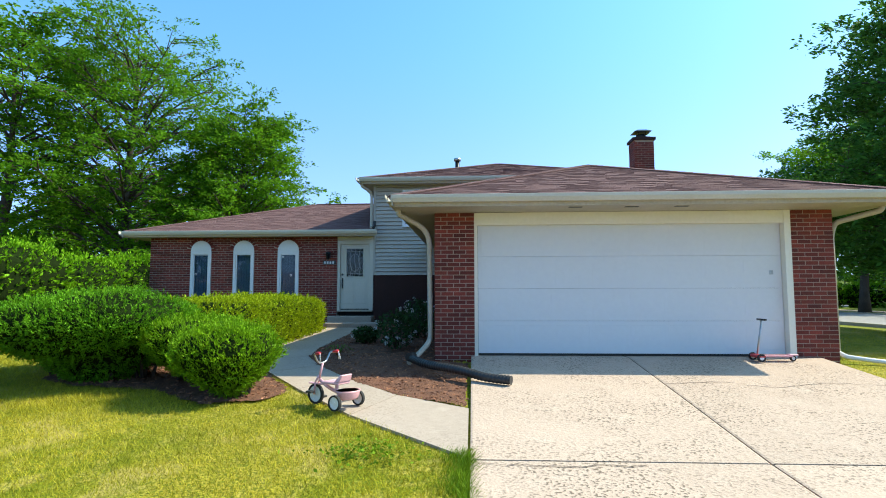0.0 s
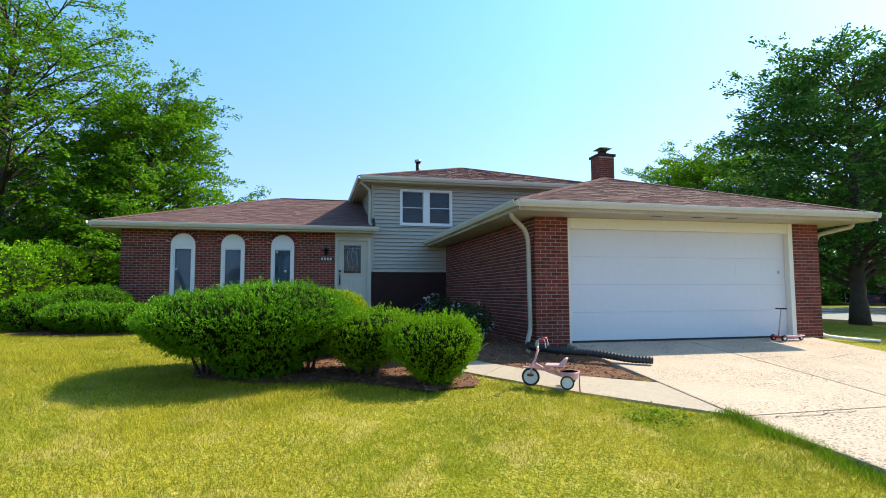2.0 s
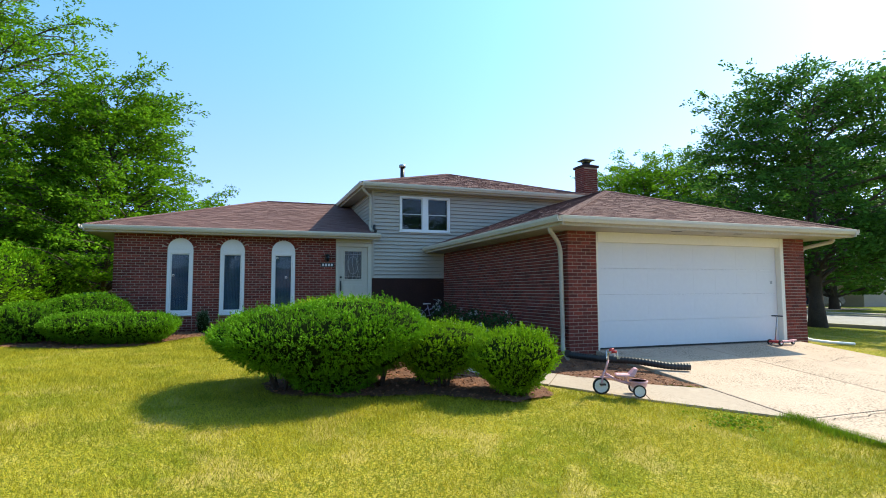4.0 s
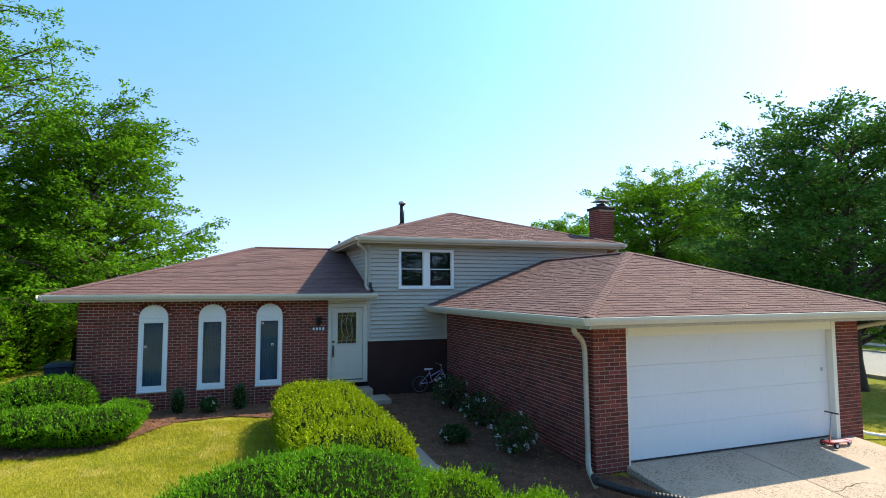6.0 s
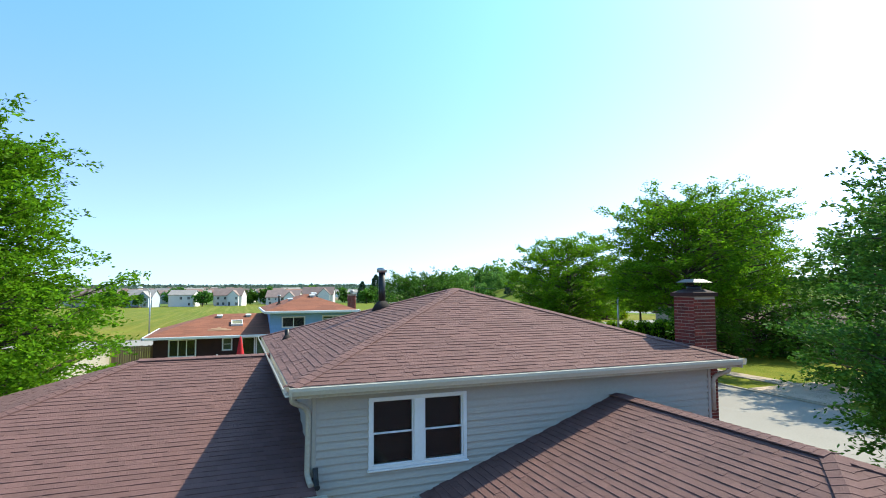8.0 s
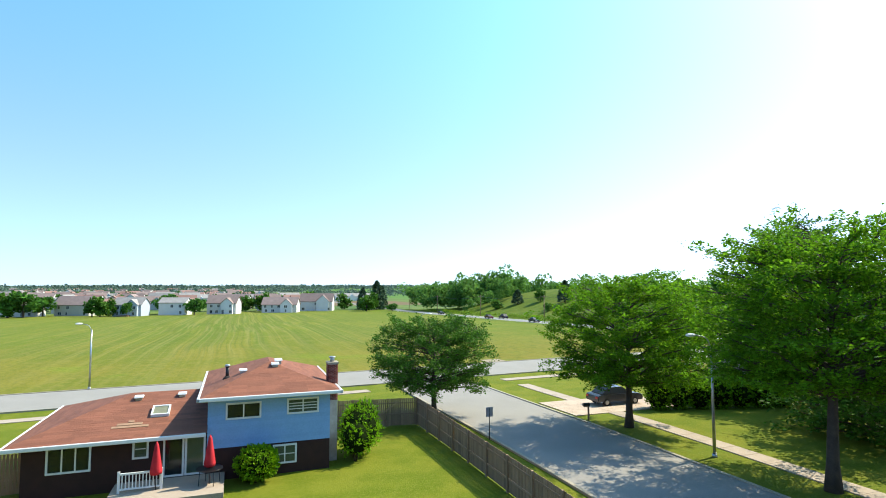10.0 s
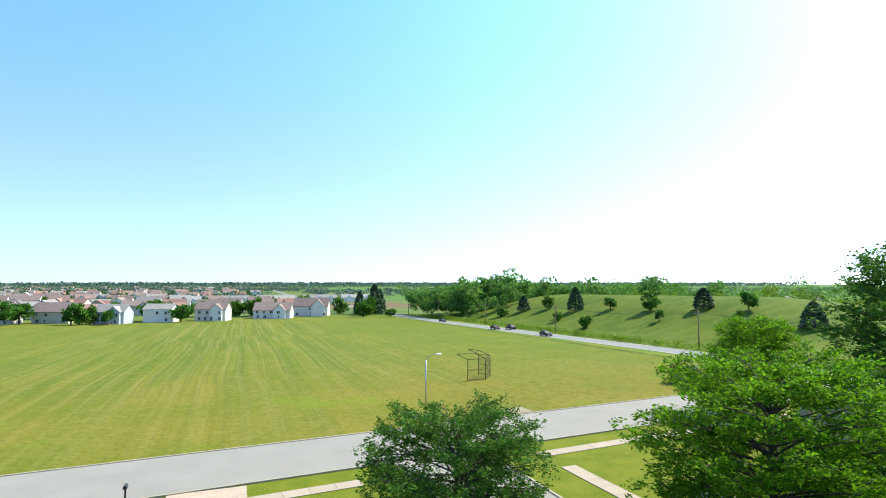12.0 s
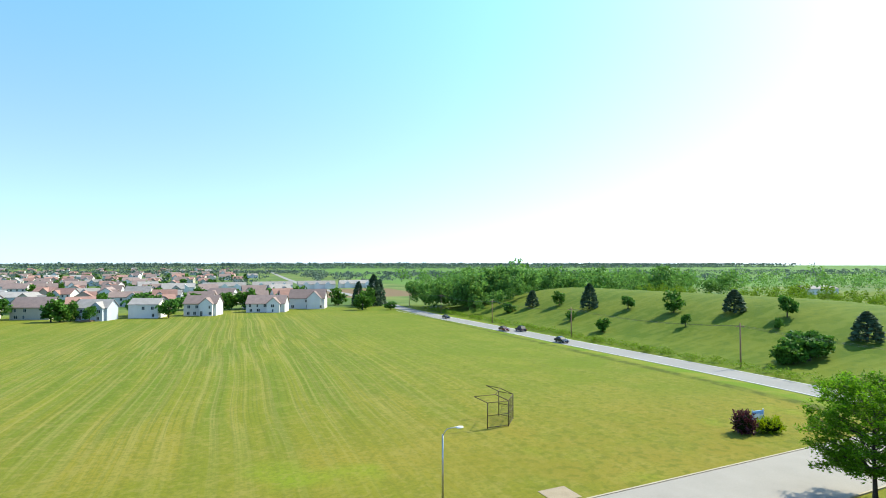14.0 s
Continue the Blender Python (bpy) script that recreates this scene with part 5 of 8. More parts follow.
def shrub(name, label, category, lobes, leaves, leaf, material, seed, power=2.4, upward=0.35, slim=0.35, lump=0.06, floor=-0.05, spike=0.0, group="", under=0.0):
    """A clipped or spreading shrub: leaves over its skin, a near-black core painted as the shade within. Lobes in world
    metres.
    """
    rng = np.random.default_rng(seed)
    cx, cy = float(np.mean([l[0] for l in lobes])), float(np.mean([l[1] for l in lobes]))
    z0 = gz(cx, cy)
    t = thing(name, label, category, group, (cx, cy, z0))
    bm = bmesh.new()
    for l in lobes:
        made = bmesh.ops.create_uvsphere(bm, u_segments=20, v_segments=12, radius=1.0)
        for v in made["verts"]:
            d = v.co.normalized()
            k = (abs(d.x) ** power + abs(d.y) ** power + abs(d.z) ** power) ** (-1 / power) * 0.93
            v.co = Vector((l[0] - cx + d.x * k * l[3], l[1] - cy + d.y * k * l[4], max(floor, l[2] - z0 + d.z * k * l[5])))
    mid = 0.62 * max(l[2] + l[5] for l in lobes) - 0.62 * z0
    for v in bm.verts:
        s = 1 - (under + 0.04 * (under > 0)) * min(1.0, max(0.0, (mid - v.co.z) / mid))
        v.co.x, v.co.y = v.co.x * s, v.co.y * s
    part("dark_core", bm, SHADE_CORE, t)
    bm = bmesh.new()
    for l in lobes:
        for k in range(4):
            a = k * 1.7 + seed
            tube(bm, [(l[0] - cx + 0.05 * math.cos(a), l[1] - cy + 0.05 * math.sin(a), -0.1), (l[0] - cx + 0.4 * l[3] * math.cos(a), l[1] - cy + 0.4 * l[4] * math.sin(a), l[2] - z0)], [0.03, 0.012], 5)
    part("stem_work", bm, BARK, t)
    # shoots: tufts of leaves that share a direction, so that gaps of shade open between them
    per = 8
    pos, nrm = lobes_points(lobes, leaves // per, rng, power)
    wave = np.array([noise.noise(Vector(p) * 2.3) + 0.3 * noise.noise(Vector(p) * 6.5) for p in pos])
    pos = pos + nrm * (wave * lump * 2 - np.abs(rng.normal(size=len(pos))) * lump + rng.random(len(pos)) ** 6 * spike)[:, None] - np.array([cx, cy, z0])
    pos[:, :2] *= (1 - under * np.clip((mid - pos[:, 2]) / mid, 0, 1))[:, None]
    ok = pos[:, 2] > floor
    pos, nrm = pos[ok], nrm[ok]
    shoot = unit(nrm + rng.normal(size=pos.shape) * 0.35 + np.array([0, 0, upward]))
    pos, shoot = np.repeat(pos, per, axis=0), np.repeat(shoot, per, axis=0)
    pos = pos + shoot * (rng.uniform(-0.8, 1.6, len(pos)) * leaf)[:, None] + rng.normal(size=pos.shape) * leaf * 0.28
    along = shoot + rng.normal(size=pos.shape) * 0.42
    v, f = leaf_quads(pos, along, leaf * rng.uniform(0.6, 1.5, len(pos)), slim, rng)
    mesh_np("leaves", v, f, material, t)
    return t


shrub("juniper_bush", "large spreading green juniper on bark mulch", "bush",
      [(-5.45, -1.35, 0.50, 1.35, 1.20, 0.46), (-5.0, -1.45, 0.60, 0.95, 0.95, 0.44), (-5.95, -1.2, 0.46, 1.0, 0.95, 0.38), (-4.65, -1.30, 0.44, 0.70, 0.80, 0.42), (-5.3, -1.30, 0.15, 0.95, 0.80, 0.42)],
      150000, 0.036, JUNIPER_LEAF, 5, 2.3, 0.40, 0.30, 0.045, 0.0, 0.08, under=0.42)
shrub("hedge", "clipped yellow-green boxwood hedge beside walkway", "hedge",
      [(-4.55, 2.75, 0.42, 0.84, 2.55, 0.48), (-4.5, 0.4, 0.44, 0.78, 0.80, 0.44)], 105000, 0.038, HEDGE_LEAF, 6, 4.5, 0.85, 0.38, 0.024, 0.02, 0.09)
shrub("yew_bush", "flat-topped green yew bush on bark mulch", "bush", [(-3.78, -1.55, 0.30, 0.64, 0.62, 0.34), (-4.0, -1.45, 0.36, 0.40, 0.45, 0.28)], 44000, 0.034, YEW_LEAF, 7, 2.9, 0.9, 0.32, 0.04, 0.0, 0.12, "clipped yews", 0.62)
shrub("yew_bush", "flat-topped green yew bush at lawn edge", "bush", [(-3.05, -2.30, 0.18, 0.58, 0.55, 0.38), (-2.85, -2.25, 0.22, 0.40, 0.42, 0.33)], 44000, 0.034, YEW_LEAF, 8, 2.9, 0.9, 0.32, 0.04, 0.0, 0.12, "clipped yews", 0.62)
shrub("juniper_bush", "low spreading juniper in mulch bed by wall", "bush",
      [(-8.75, 4.55, 0.32, 0.95, 0.80, 0.34), (-9.6, 4.7, 0.36, 0.9, 0.8, 0.33), (-8.35, 5.35, 0.32, 0.55, 0.6, 0.28)], 60000, 0.044, JUNIPER_LEAF, 9, 2.3, 0.3, 0.30, 0.035, 0.03, 0.05, under=0.35)
shrub("juniper_bush", "low mounded juniper behind another juniper", "bush", [(-9.95, 6.05, 0.55, 0.98, 0.75, 0.52), (-10.9, 5.6, 0.45, 0.8, 0.8, 0.44)], 44000, 0.044, JUNIPER_LEAF, 10, 2.3, 0.3, 0.30, 0.035, 0.03, 0.05)
shrub("hedge", "tall loose green hedge along lawn boundary", "hedge",
      [(-14.1, 4.2 + 3.0 * k, 1.18 + 0.10 * math.sin(k * 2.1), 1.05, 2.0, 1.28 + 0.12 * math.cos(k * 1.7)) for k in range(8)], 80000, 0.105, TALL_HEDGE, 12, 2.8, 0.5, 0.45, 0.12, 0.0, 0.30)
for x, y, hgt, s in ((-7.42, 6.45, 0.62, 14), (-6.10, 6.45, 0.66, 15)):
    shrub("dwarf_conifer", "small dark upright conifer beneath brick wall", "bush", [(x, y, hgt * 0.45 + 0.05, 0.15, 0.15, hgt * 0.5)], 1500, 0.05, CONIFER, s, 2.0, 0.7, 0.3, 0.03, 0.0, 0.03, "dwarf conifers")

tree("honey locust with layered leafy sprays behind low wing", -18.6, 19.8, 16.0, 6.6, 92000, 21, LEAF, 0.165, 0.34, 0.10, "dome", (0, 0), 0.30, 76)
tree("honey locust with layered leafy sprays behind low wing", -12.5, 19.6, 10.7, 5.8, 90000, 22, LEAF, 0.16, 0.26, 0.18, "cone", (0.3, 0.0), 0.30, 80)
tree("broad locust standing behind tall hedge", -25.0, 19.0, 16.5, 7.0, 36000, 23, LEAF, 0.30, 0.32, 0.12, "dome", (0, 0), 0.34, 52)
tree("low leafy tree behind house corner", -16.2, 27.5, 7.5, 4.0, 22000, 24, LEAF2, 0.24, 0.18, 0.12, "dome", limbs=30)
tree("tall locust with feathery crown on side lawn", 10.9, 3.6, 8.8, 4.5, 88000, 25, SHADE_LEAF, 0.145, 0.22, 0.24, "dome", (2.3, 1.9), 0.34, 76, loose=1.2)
tree("locust with layered crown beside side street", 26.4, 30.0, 12.8, 7.0, 88000, 26, LEAF, 0.21, 0.30, 0.39, "round", (1.8, 0.4), 0.34, 110, clear=0.9)
tree("locust with layered crown beside side street", 25.4, 43.3, 10.4, 6.0, 70000, 27, LEAF, 0.195, 0.26, 0.31, "round", (0.3, 0), 0.36, 90, clear=0.9)
tree("round maple at street corner by fence", 14.2, 52.1, 7.5, 5.0, 50000, 28, LEAF2, 0.175, 0.22, 0.30, "round", (0, 0), 0.5, 76, clear=0.9)
tree("young maple beside cross street", 56.4, 70.0, 10.4, 5.0, 32000, 29, LEAF, 0.27, 0.19, 0.26, "round", (0, 0), 0.5, 70, loose=1.2, clear=0.9)
tree("low dark leafy tree on far lawn", 39.0, 34.5, 7.0, 6.5, 20000, 30, LEAF2, 0.34, 0.24, 0.05, "round", (0, 0), 0.5, 60, loose=1.4)
tree("shade tree behind side street driveway", 33.0, 18.5, 11.0, 6.0, 20000, 31, LEAF2, 0.38, 0.28, 0.16, "dome", (0, 0), 0.5, 44, loose=1.1)
tree("tall dense shade tree beyond ranch house", 62.0, 57.5, 17.2, 7.4, 32000, 33, LEAF2, 0.42, 0.34, 0.10, "dome", (0, 0), 0.5, 60, loose=1.1)
tree("low leafy tree behind tall hedge", -19.0, 28.0, 8.5, 6.0, 16000, 34, LEAF2, 0.35, 0.2, 0.05, "dome", (0, 0), 0.6, 40, loose=1.3)
tree("low leafy tree behind tall hedge", -26.0, 29.0, 9.0, 6.0, 15000, 39, LEAF2, 0.36, 0.2, 0.05, "dome", (0, 0), 0.6, 36, loose=1.3)
tree("shade tree on lawn beyond side street", 46.0, 46.0, 11.0, 6.0, 18000, 32, LEAF2, 0.42, 0.26, 0.13, "dome", (0, 0), 0.5, 40, loose=1.1)
# Unseen trees behind the camera, added as dark reflections for the window panes.
for x, y, h, s in ((-26, -34, 10, 35), (-8, -40, 12, 36), (14, -38, 11, 37), (34, -30, 12, 38)):
    tree("unseen tree added to darken window reflections", x, y, h, 5.5, 3500, s, LEAF2, 0.6, 0.25, 0.15, "dome", (0, 0), 0.45, 18, "front road trees", loose=1.4)

# ---- the neighbour's house ----
NF = 41.9
nb = thing("house", "split-level house of light blue siding and brick under orange-brown roof", "house")


def nb_box(name, b, material, label="", bevel=0.0):
    bm = bmesh.new()
    box(bm, *b)
    if bevel:
        bevelled(bm, bevel)
    return part(name, bm, material, nb, label)


nb_box("wall", (-1.45, 4.62, NF, NF + 8.2, -0.4, 1.24), BRICK_DARK, "dark red brick lower wall")
nb_box("wall", (-1.45, 4.62, NF + 0.02, NF + 8.2, 1.24, 3.78), BLUE_SIDING, "light blue siding wall")
z = 1.24
while z < 3.75:
    bm = bmesh.new()
    prism(bm, [(-1.46, NF - 0.018, z), (4.63, NF - 0.018, z), (4.63, NF + 0.018, z), (-1.46, NF + 0.018, z)], [(-1.46, NF + 0.004, z + 0.2), (4.63, NF + 0.004, z + 0.2), (4.63, NF + 0.018, z + 0.2), (-1.46, NF + 0.018, z + 0.2)])
    part("board", bm, BLUE_SIDING, nb)
    z += 0.2
nb_box("wall", (-9.2, -1.45, NF, NF + 8.0, -0.4, 2.12), BRICK_DARK, "dark red brick wing wall")
n_up = [(-1.82, 41.14, 3.88), (5.06, 41.14, 3.88), (5.06, 50.6, 3.88), (-1.82, 50.6, 3.88)]
n_ridge = [(1.62, 44.9, 5.08), (1.62, 46.9, 5.08)]
bm = bmesh.new()
vs = [bm.verts.new(p) for p in n_up] + [bm.verts.new(p) for p in n_ridge]
for f in ((0, 1, 4), (1, 2, 5, 4), (2, 3, 5), (3, 0, 4, 5), (3, 2, 1, 0)):
    bm.faces.new([vs[i] for i in f])
n_roof = part("roof", bm, FELT, nb, "orange-brown shingle hip roof")
shingle_slope(n_roof, [n_up[0], n_up[1], n_ridge[0]], None, 0, 81, 0.2, 0.9, ORANGE_ROOF, ORANGE_ROOF, 0.3)
shingle_slope(n_roof, [n_up[3], n_up[0], n_ridge[0], n_ridge[1]], None, 0, 82, 0.2, 0.9, ORANGE_ROOF, ORANGE_ROOF, 0.3)
shingle_slope(n_roof, [n_up[1], n_up[2], n_ridge[1], n_ridge[0]], None, 0, 83, 0.2, 0.9, ORANGE_ROOF, ORANGE_ROOF, 0.3)
n_lo = [(-9.75, 41.2, 2.22), (-1.45, 41.2, 2.22), (-1.45, 46.0, 3.56), (-5.4, 46.0, 3.56)]
n_lb = [(-1.45, 50.8, 2.22), (-9.75, 50.8, 2.22)]
bm = bmesh.new()
vs = [bm.verts.new(p) for p in n_lo + n_lb]
for f in ((0, 1, 2, 3), (2, 4, 5, 3), (5, 0, 3), (0, 5, 4, 1), (1, 4, 2)):
    bm.faces.new([vs[i] for i in f])
n_roof2 = part("roof", bm, FELT, nb, "orange-brown shingle wing roof with pale patch")
shingle_slope(n_roof2, n_lo, None, 0, 84, 0.2, 0.9, ORANGE_ROOF, ORANGE_ROOF, 0.3)
shingle_slope(n_roof2, [n_lb[1], n_lo[0], n_lo[3]], None, 0, 85, 0.2, 0.9, ORANGE_ROOF, ORANGE_ROOF, 0.3)
shingle_slope(n_roof2, [n_lb[0], n_lb[1], n_lo[3], n_lo[2]], None, 0, 86, 0.2, 0.9, ORANGE_ROOF, ORANGE_ROOF, 0.3)
for b in ((-1.92, 5.16, 41.02, 41.14, 3.72, 3.90), (-1.94, -1.82, 41.02, 50.6, 3.72, 3.90), (5.06, 5.18, 41.02, 50.6, 3.72, 3.90), (-9.85, -1.5, 41.08, 41.2, 2.06, 2.24), (-9.87, -9.75, 41.08, 50.8, 2.06, 2.24)):
    nb_box("gutter", b, WHITE, "white metal gutter", 0.02)
for b in ((-1.82, 5.06, 41.14, NF - 0.02, 3.74, 3.76), (-9.75, -1.5, 41.2, NF - 0.01, 2.10, 2.115)):
    nb_box("soffit", b, WHITE)


def nb_window(x0, x1, z0, z1, panes, label, bars=0, back=ROOM_DARK):
    w = thing("window", label, "window", "", ((x0 + x1) / 2, NF, z0))
    hw, hh = (x1 - x0) / 2, z1 - z0
    bm = bmesh.new()
    for a, b, c, d in ((-hw, -hw + 0.09, 0, hh), (hw - 0.09, hw, 0, hh), (-hw + 0.09, hw - 0.09, 0, 0.09), (-hw + 0.09, hw - 0.09, hh - 0.09, hh)):
        box(bm, a, b, -0.06, 0.02, c, d)
    part("frame", bevelled(bm, 0.008), WHITE, w)
    pw = (2 * hw - 0.18) / panes
    for k in range(panes):
        a = -hw + 0.09 + k * pw
        bm = bmesh.new()
        box(bm, a + 0.03, a + pw - 0.03, -0.035, -0.028, 0.11, hh - 0.11)
        p = part("pane", bm, PANE, w)
        p.visible_shadow = False
        if k:
            bm = bmesh.new()
            box(bm, a - 0.03, a + 0.03, -0.055, 0.02, 0.09, hh - 0.09)
            part("mullion", bm, WHITE, w)
        for j in range(bars):
            bm = bmesh.new()
            zz = 0.12 + (hh - 0.24) * (j + 1) / (bars + 1)
            box(bm, a + 0.03, a + pw - 0.03, -0.05, -0.038, zz - 0.02, zz + 0.02)
            part("glazing_bar", bm, WHITE, w)
    bm = bmesh.new()
    box(bm, -hw + 0.06, hw - 0.06, -0.022, -0.019, 0.06, hh - 0.06)
    part("room_shade", bm, back, w)


nb_window(-0.62, 1.10, 2.61, 3.45, 2, "white-framed sliding window in blue siding")
nb_window(2.38, 4.03, 2.66, 3.48, 2, "pale louvred window in blue siding", 3, CURTAIN)
nb_window(1.70, 2.92, 0.16, 1.15, 2, "white-framed lower window in brick wall", 1, CURTAIN)
nb_window(-8.25, -6.45, 0.75, 2.02, 3, "white triple casement window in brick wall")
nb_window(-4.75, -4.05, 1.10, 2.04, 1, "small white sash window in brick wall", 1, CURTAIN)
nb_window(-3.42, -2.48, 0.10, 2.06, 1, "dark grey patio door with dark glass")
nb_window(-2.45, -1.52, 0.10, 2.06, 1, "white patio door with pale glass", 0, CURTAIN)
n_ch = thing("chimney", "dark red brick chimney on neighbour roof edge", "chimney", at=(4.72, 43.4, 0))
bm = bmesh.new()
box(bm, -0.02, 0.52, -0.3, 0.4, -0.4, 5.0)
stack2 = part("shaft", bm, MORTAR, n_ch)
lay_bricks(stack2, (-0.02, -0.3, 0), (1, 0, 0), 0.54, 3.0, 5.0, None, None, 0, BRICK_FAR, 44)
lay_bricks(stack2, (-0.02, 0.4, 0), (0, -1, 0), 0.70, 3.0, 5.0, None, None, 0, BRICK_FAR, 45)
bm = bmesh.new()
box(bm, -0.06, 0.56, -0.34, 0.44, 5.0, 5.09)
part("crown", bm, KERB, n_ch)
bm = bmesh.new()
tube(bm, [(0.25, 0.05, 5.08), (0.25, 0.05, 5.32)], 0.12, 12)
tube(bm, [(0.25, 0.05, 5.32), (0.25, 0.05, 5.38)], [0.2, 0.17], 12)
part("cap", bm, STEEL, n_ch)
vent_pipe(-0.62, 44.6, 4.30, 4.95, 0.09, "dark metal flue pipe on neighbour roof")


def roof_vent(x, y, z, label):
    v = thing("roof_vent", label, "roof vent", "neighbour roof vents", (x, y, z))
    bm = bmesh.new()
    box(bm, -0.16, 0.16, -0.16, 0.16, -0.1, 0.10)
    part("base", bm, STEEL, v)
    bm = bmesh.new()
    prism(bm, [(-0.22, -0.24, 0.10), (0.22, -0.24, 0.10), (0.22, 0.22, 0.14), (-0.22, 0.22, 0.14)], [(-0.20, -0.2, 0.17), (0.20, -0.2, 0.17), (0.2, 0.2, 0.19), (-0.2, 0.2, 0.19)])
    part("hood", bm, WHITE, v)


for p in ((-5.0, 45.2, 3.34), (-2.9, 45.3, 3.36), (1.9, 44.3, 4.88), (2.1, 44.8, 5.02), (0.2, 44.4, 4.6)):
    roof_vent(*p, "small white roof vent on orange-brown shingles")
sky_l = thing("skylight", "white-framed skylight on orange-brown wing roof", "skylight", at=(-3.75, 43.6, 2.93))
tilt = math.atan2(1.34, 4.8)
bm = bmesh.new()
for a, b, c, d in ((-0.42, -0.34, -0.5, 0.5), (0.34, 0.42, -0.5, 0.5), (-0.34, 0.34, -0.5, -0.42), (-0.34, 0.34, 0.42, 0.5)):
    box(bm, a, b, c, d, -0.05, 0.12, Matrix.Rotation(tilt, 4, "X"))
part("frame", bm, WHITE, sky_l)
bm = bmesh.new()
box(bm, -0.34, 0.34, -0.42, 0.42, 0.06, 0.075, Matrix.Rotation(tilt, 4, "X"))
part("pane", bm, CURTAIN, sky_l, "greenish skylight glass")
bm = bmesh.new()
for k, (a, b, c) in enumerate(((-5.75, -4.15, 42.35), (-5.55, -4.45, 42.6), (-5.1, -4.85, 42.85))):
    box(bm, a, b, -0.10, 0.10, -0.01, 0.03, Matrix.Translation((0, c, 2.22 + (c - 41.2) * 0.279)) @ Matrix.Rotation(tilt, 4, "X"))
part("roof_patch", bm, ROOF_PATCH, nb, "pale patched shingles")


def umbrella(x, y, top):
    u = thing("patio_umbrella", "closed red canvas patio umbrella on dark pole", "umbrella", "patio umbrellas", (x, y, gz(x, y)))
    bm = bmesh.new()
    tube(bm, [(0, 0, 0), (0, 0, top)], 0.022, 8)
    part("pole", bm, IRON, u)
    bm = bmesh.new()
    rings = tube(bm, [(0, 0, top + 0.05), (0, 0, top - 0.1), (0, 0, top - 0.7), (0, 0, top - 1.25), (0, 0, top - 1.4)], [0.02, 0.07, 0.15, 0.22, 0.20], 14)
    for r in rings:
        for i, v in enumerate(r):
            v.co.x *= 1 + 0.22 * (i % 2)
            v.co.y *= 1 + 0.22 * (i % 2)
    part("canopy", bm, RED_CLOTH, u)
    bm = bmesh.new()
    tube(bm, [(0, 0, 0), (0, 0, 0.06), (0, 0, 0.10)], [0.28, 0.26, 0.05], 16)
    part("foot", bm, IRON, u)


umbrella(-3.52, 40.3, 2.5)
umbrella(-1.25, 40.3, 2.6)
patio = tagged(nb_box("patio", (-5.4, -0.6, 38.9, NF - 0.02, -0.4, 0.06), WALK), "", "")
table = thing("patio_table", "round dark metal patio table beneath red umbrella", "table", at=(-1.25, 40.3, 0.06))
bm = bmesh.new()
tube(bm, [(0, 0, 0.70), (0, 0, 0.73)], 0.6, 24)
part("tabletop", bm, IRON, table)
for k in range(4):
    a = k * math.pi / 2 + 0.4
    bm = bmesh.new()
    tube(bm, [(0.45 * math.cos(a), 0.45 * math.sin(a), 0.70), (0.50 * math.cos(a), 0.50 * math.sin(a), 0.0)], 0.018, 6)
    part("leg", bm, IRON, table)
rail = thing("deck_railing", "white deck railing with square balusters", "railing", at=(-4.3, 40.4, 0.06))
for a, b, c, d in ((-0.7, 1.0, 0.78, 0.86), (-0.7, 1.0, 0.12, 0.18)):
    bm = bmesh.new()
    box(bm, a, b, -0.04, 0.04, c, d)
    part("rail", bm, WHITE, rail)
for k in range(12):
    bm = bmesh.new()
    box(bm, -0.62 + k * 0.14, -0.58 + k * 0.14, -0.02, 0.02, 0.18, 0.78)
    part("baluster", bm, WHITE, rail)
for x in (-0.74, 1.0):
    bm = bmesh.new()
    box(bm, x - 0.05, x + 0.05, -0.05, 0.05, 0, 0.95)
    part("post", bm, WHITE, rail)
shrub("round_bush", "round clipped bright green bush by brick wall", "bush", [(0.9, 40.9, 0.62, 0.95, 0.75, 0.72)], 6000, 0.12, YEW_LEAF, 61, 2.2, 0.4, 0.45, 0.06)
shrub("leafy_bush", "tall loose green bush beside blue house", "bush", [(6.6, 43.6, 1.1, 1.1, 1.2, 1.25), (6.9, 44.6, 1.3, 1.0, 1.0, 1.2), (6.2, 42.6, 0.9, 0.8, 0.8, 0.9)], 20000, 0.11, TALL_HEDGE, 62, 2.0, 0.3, 0.5, 0.28)


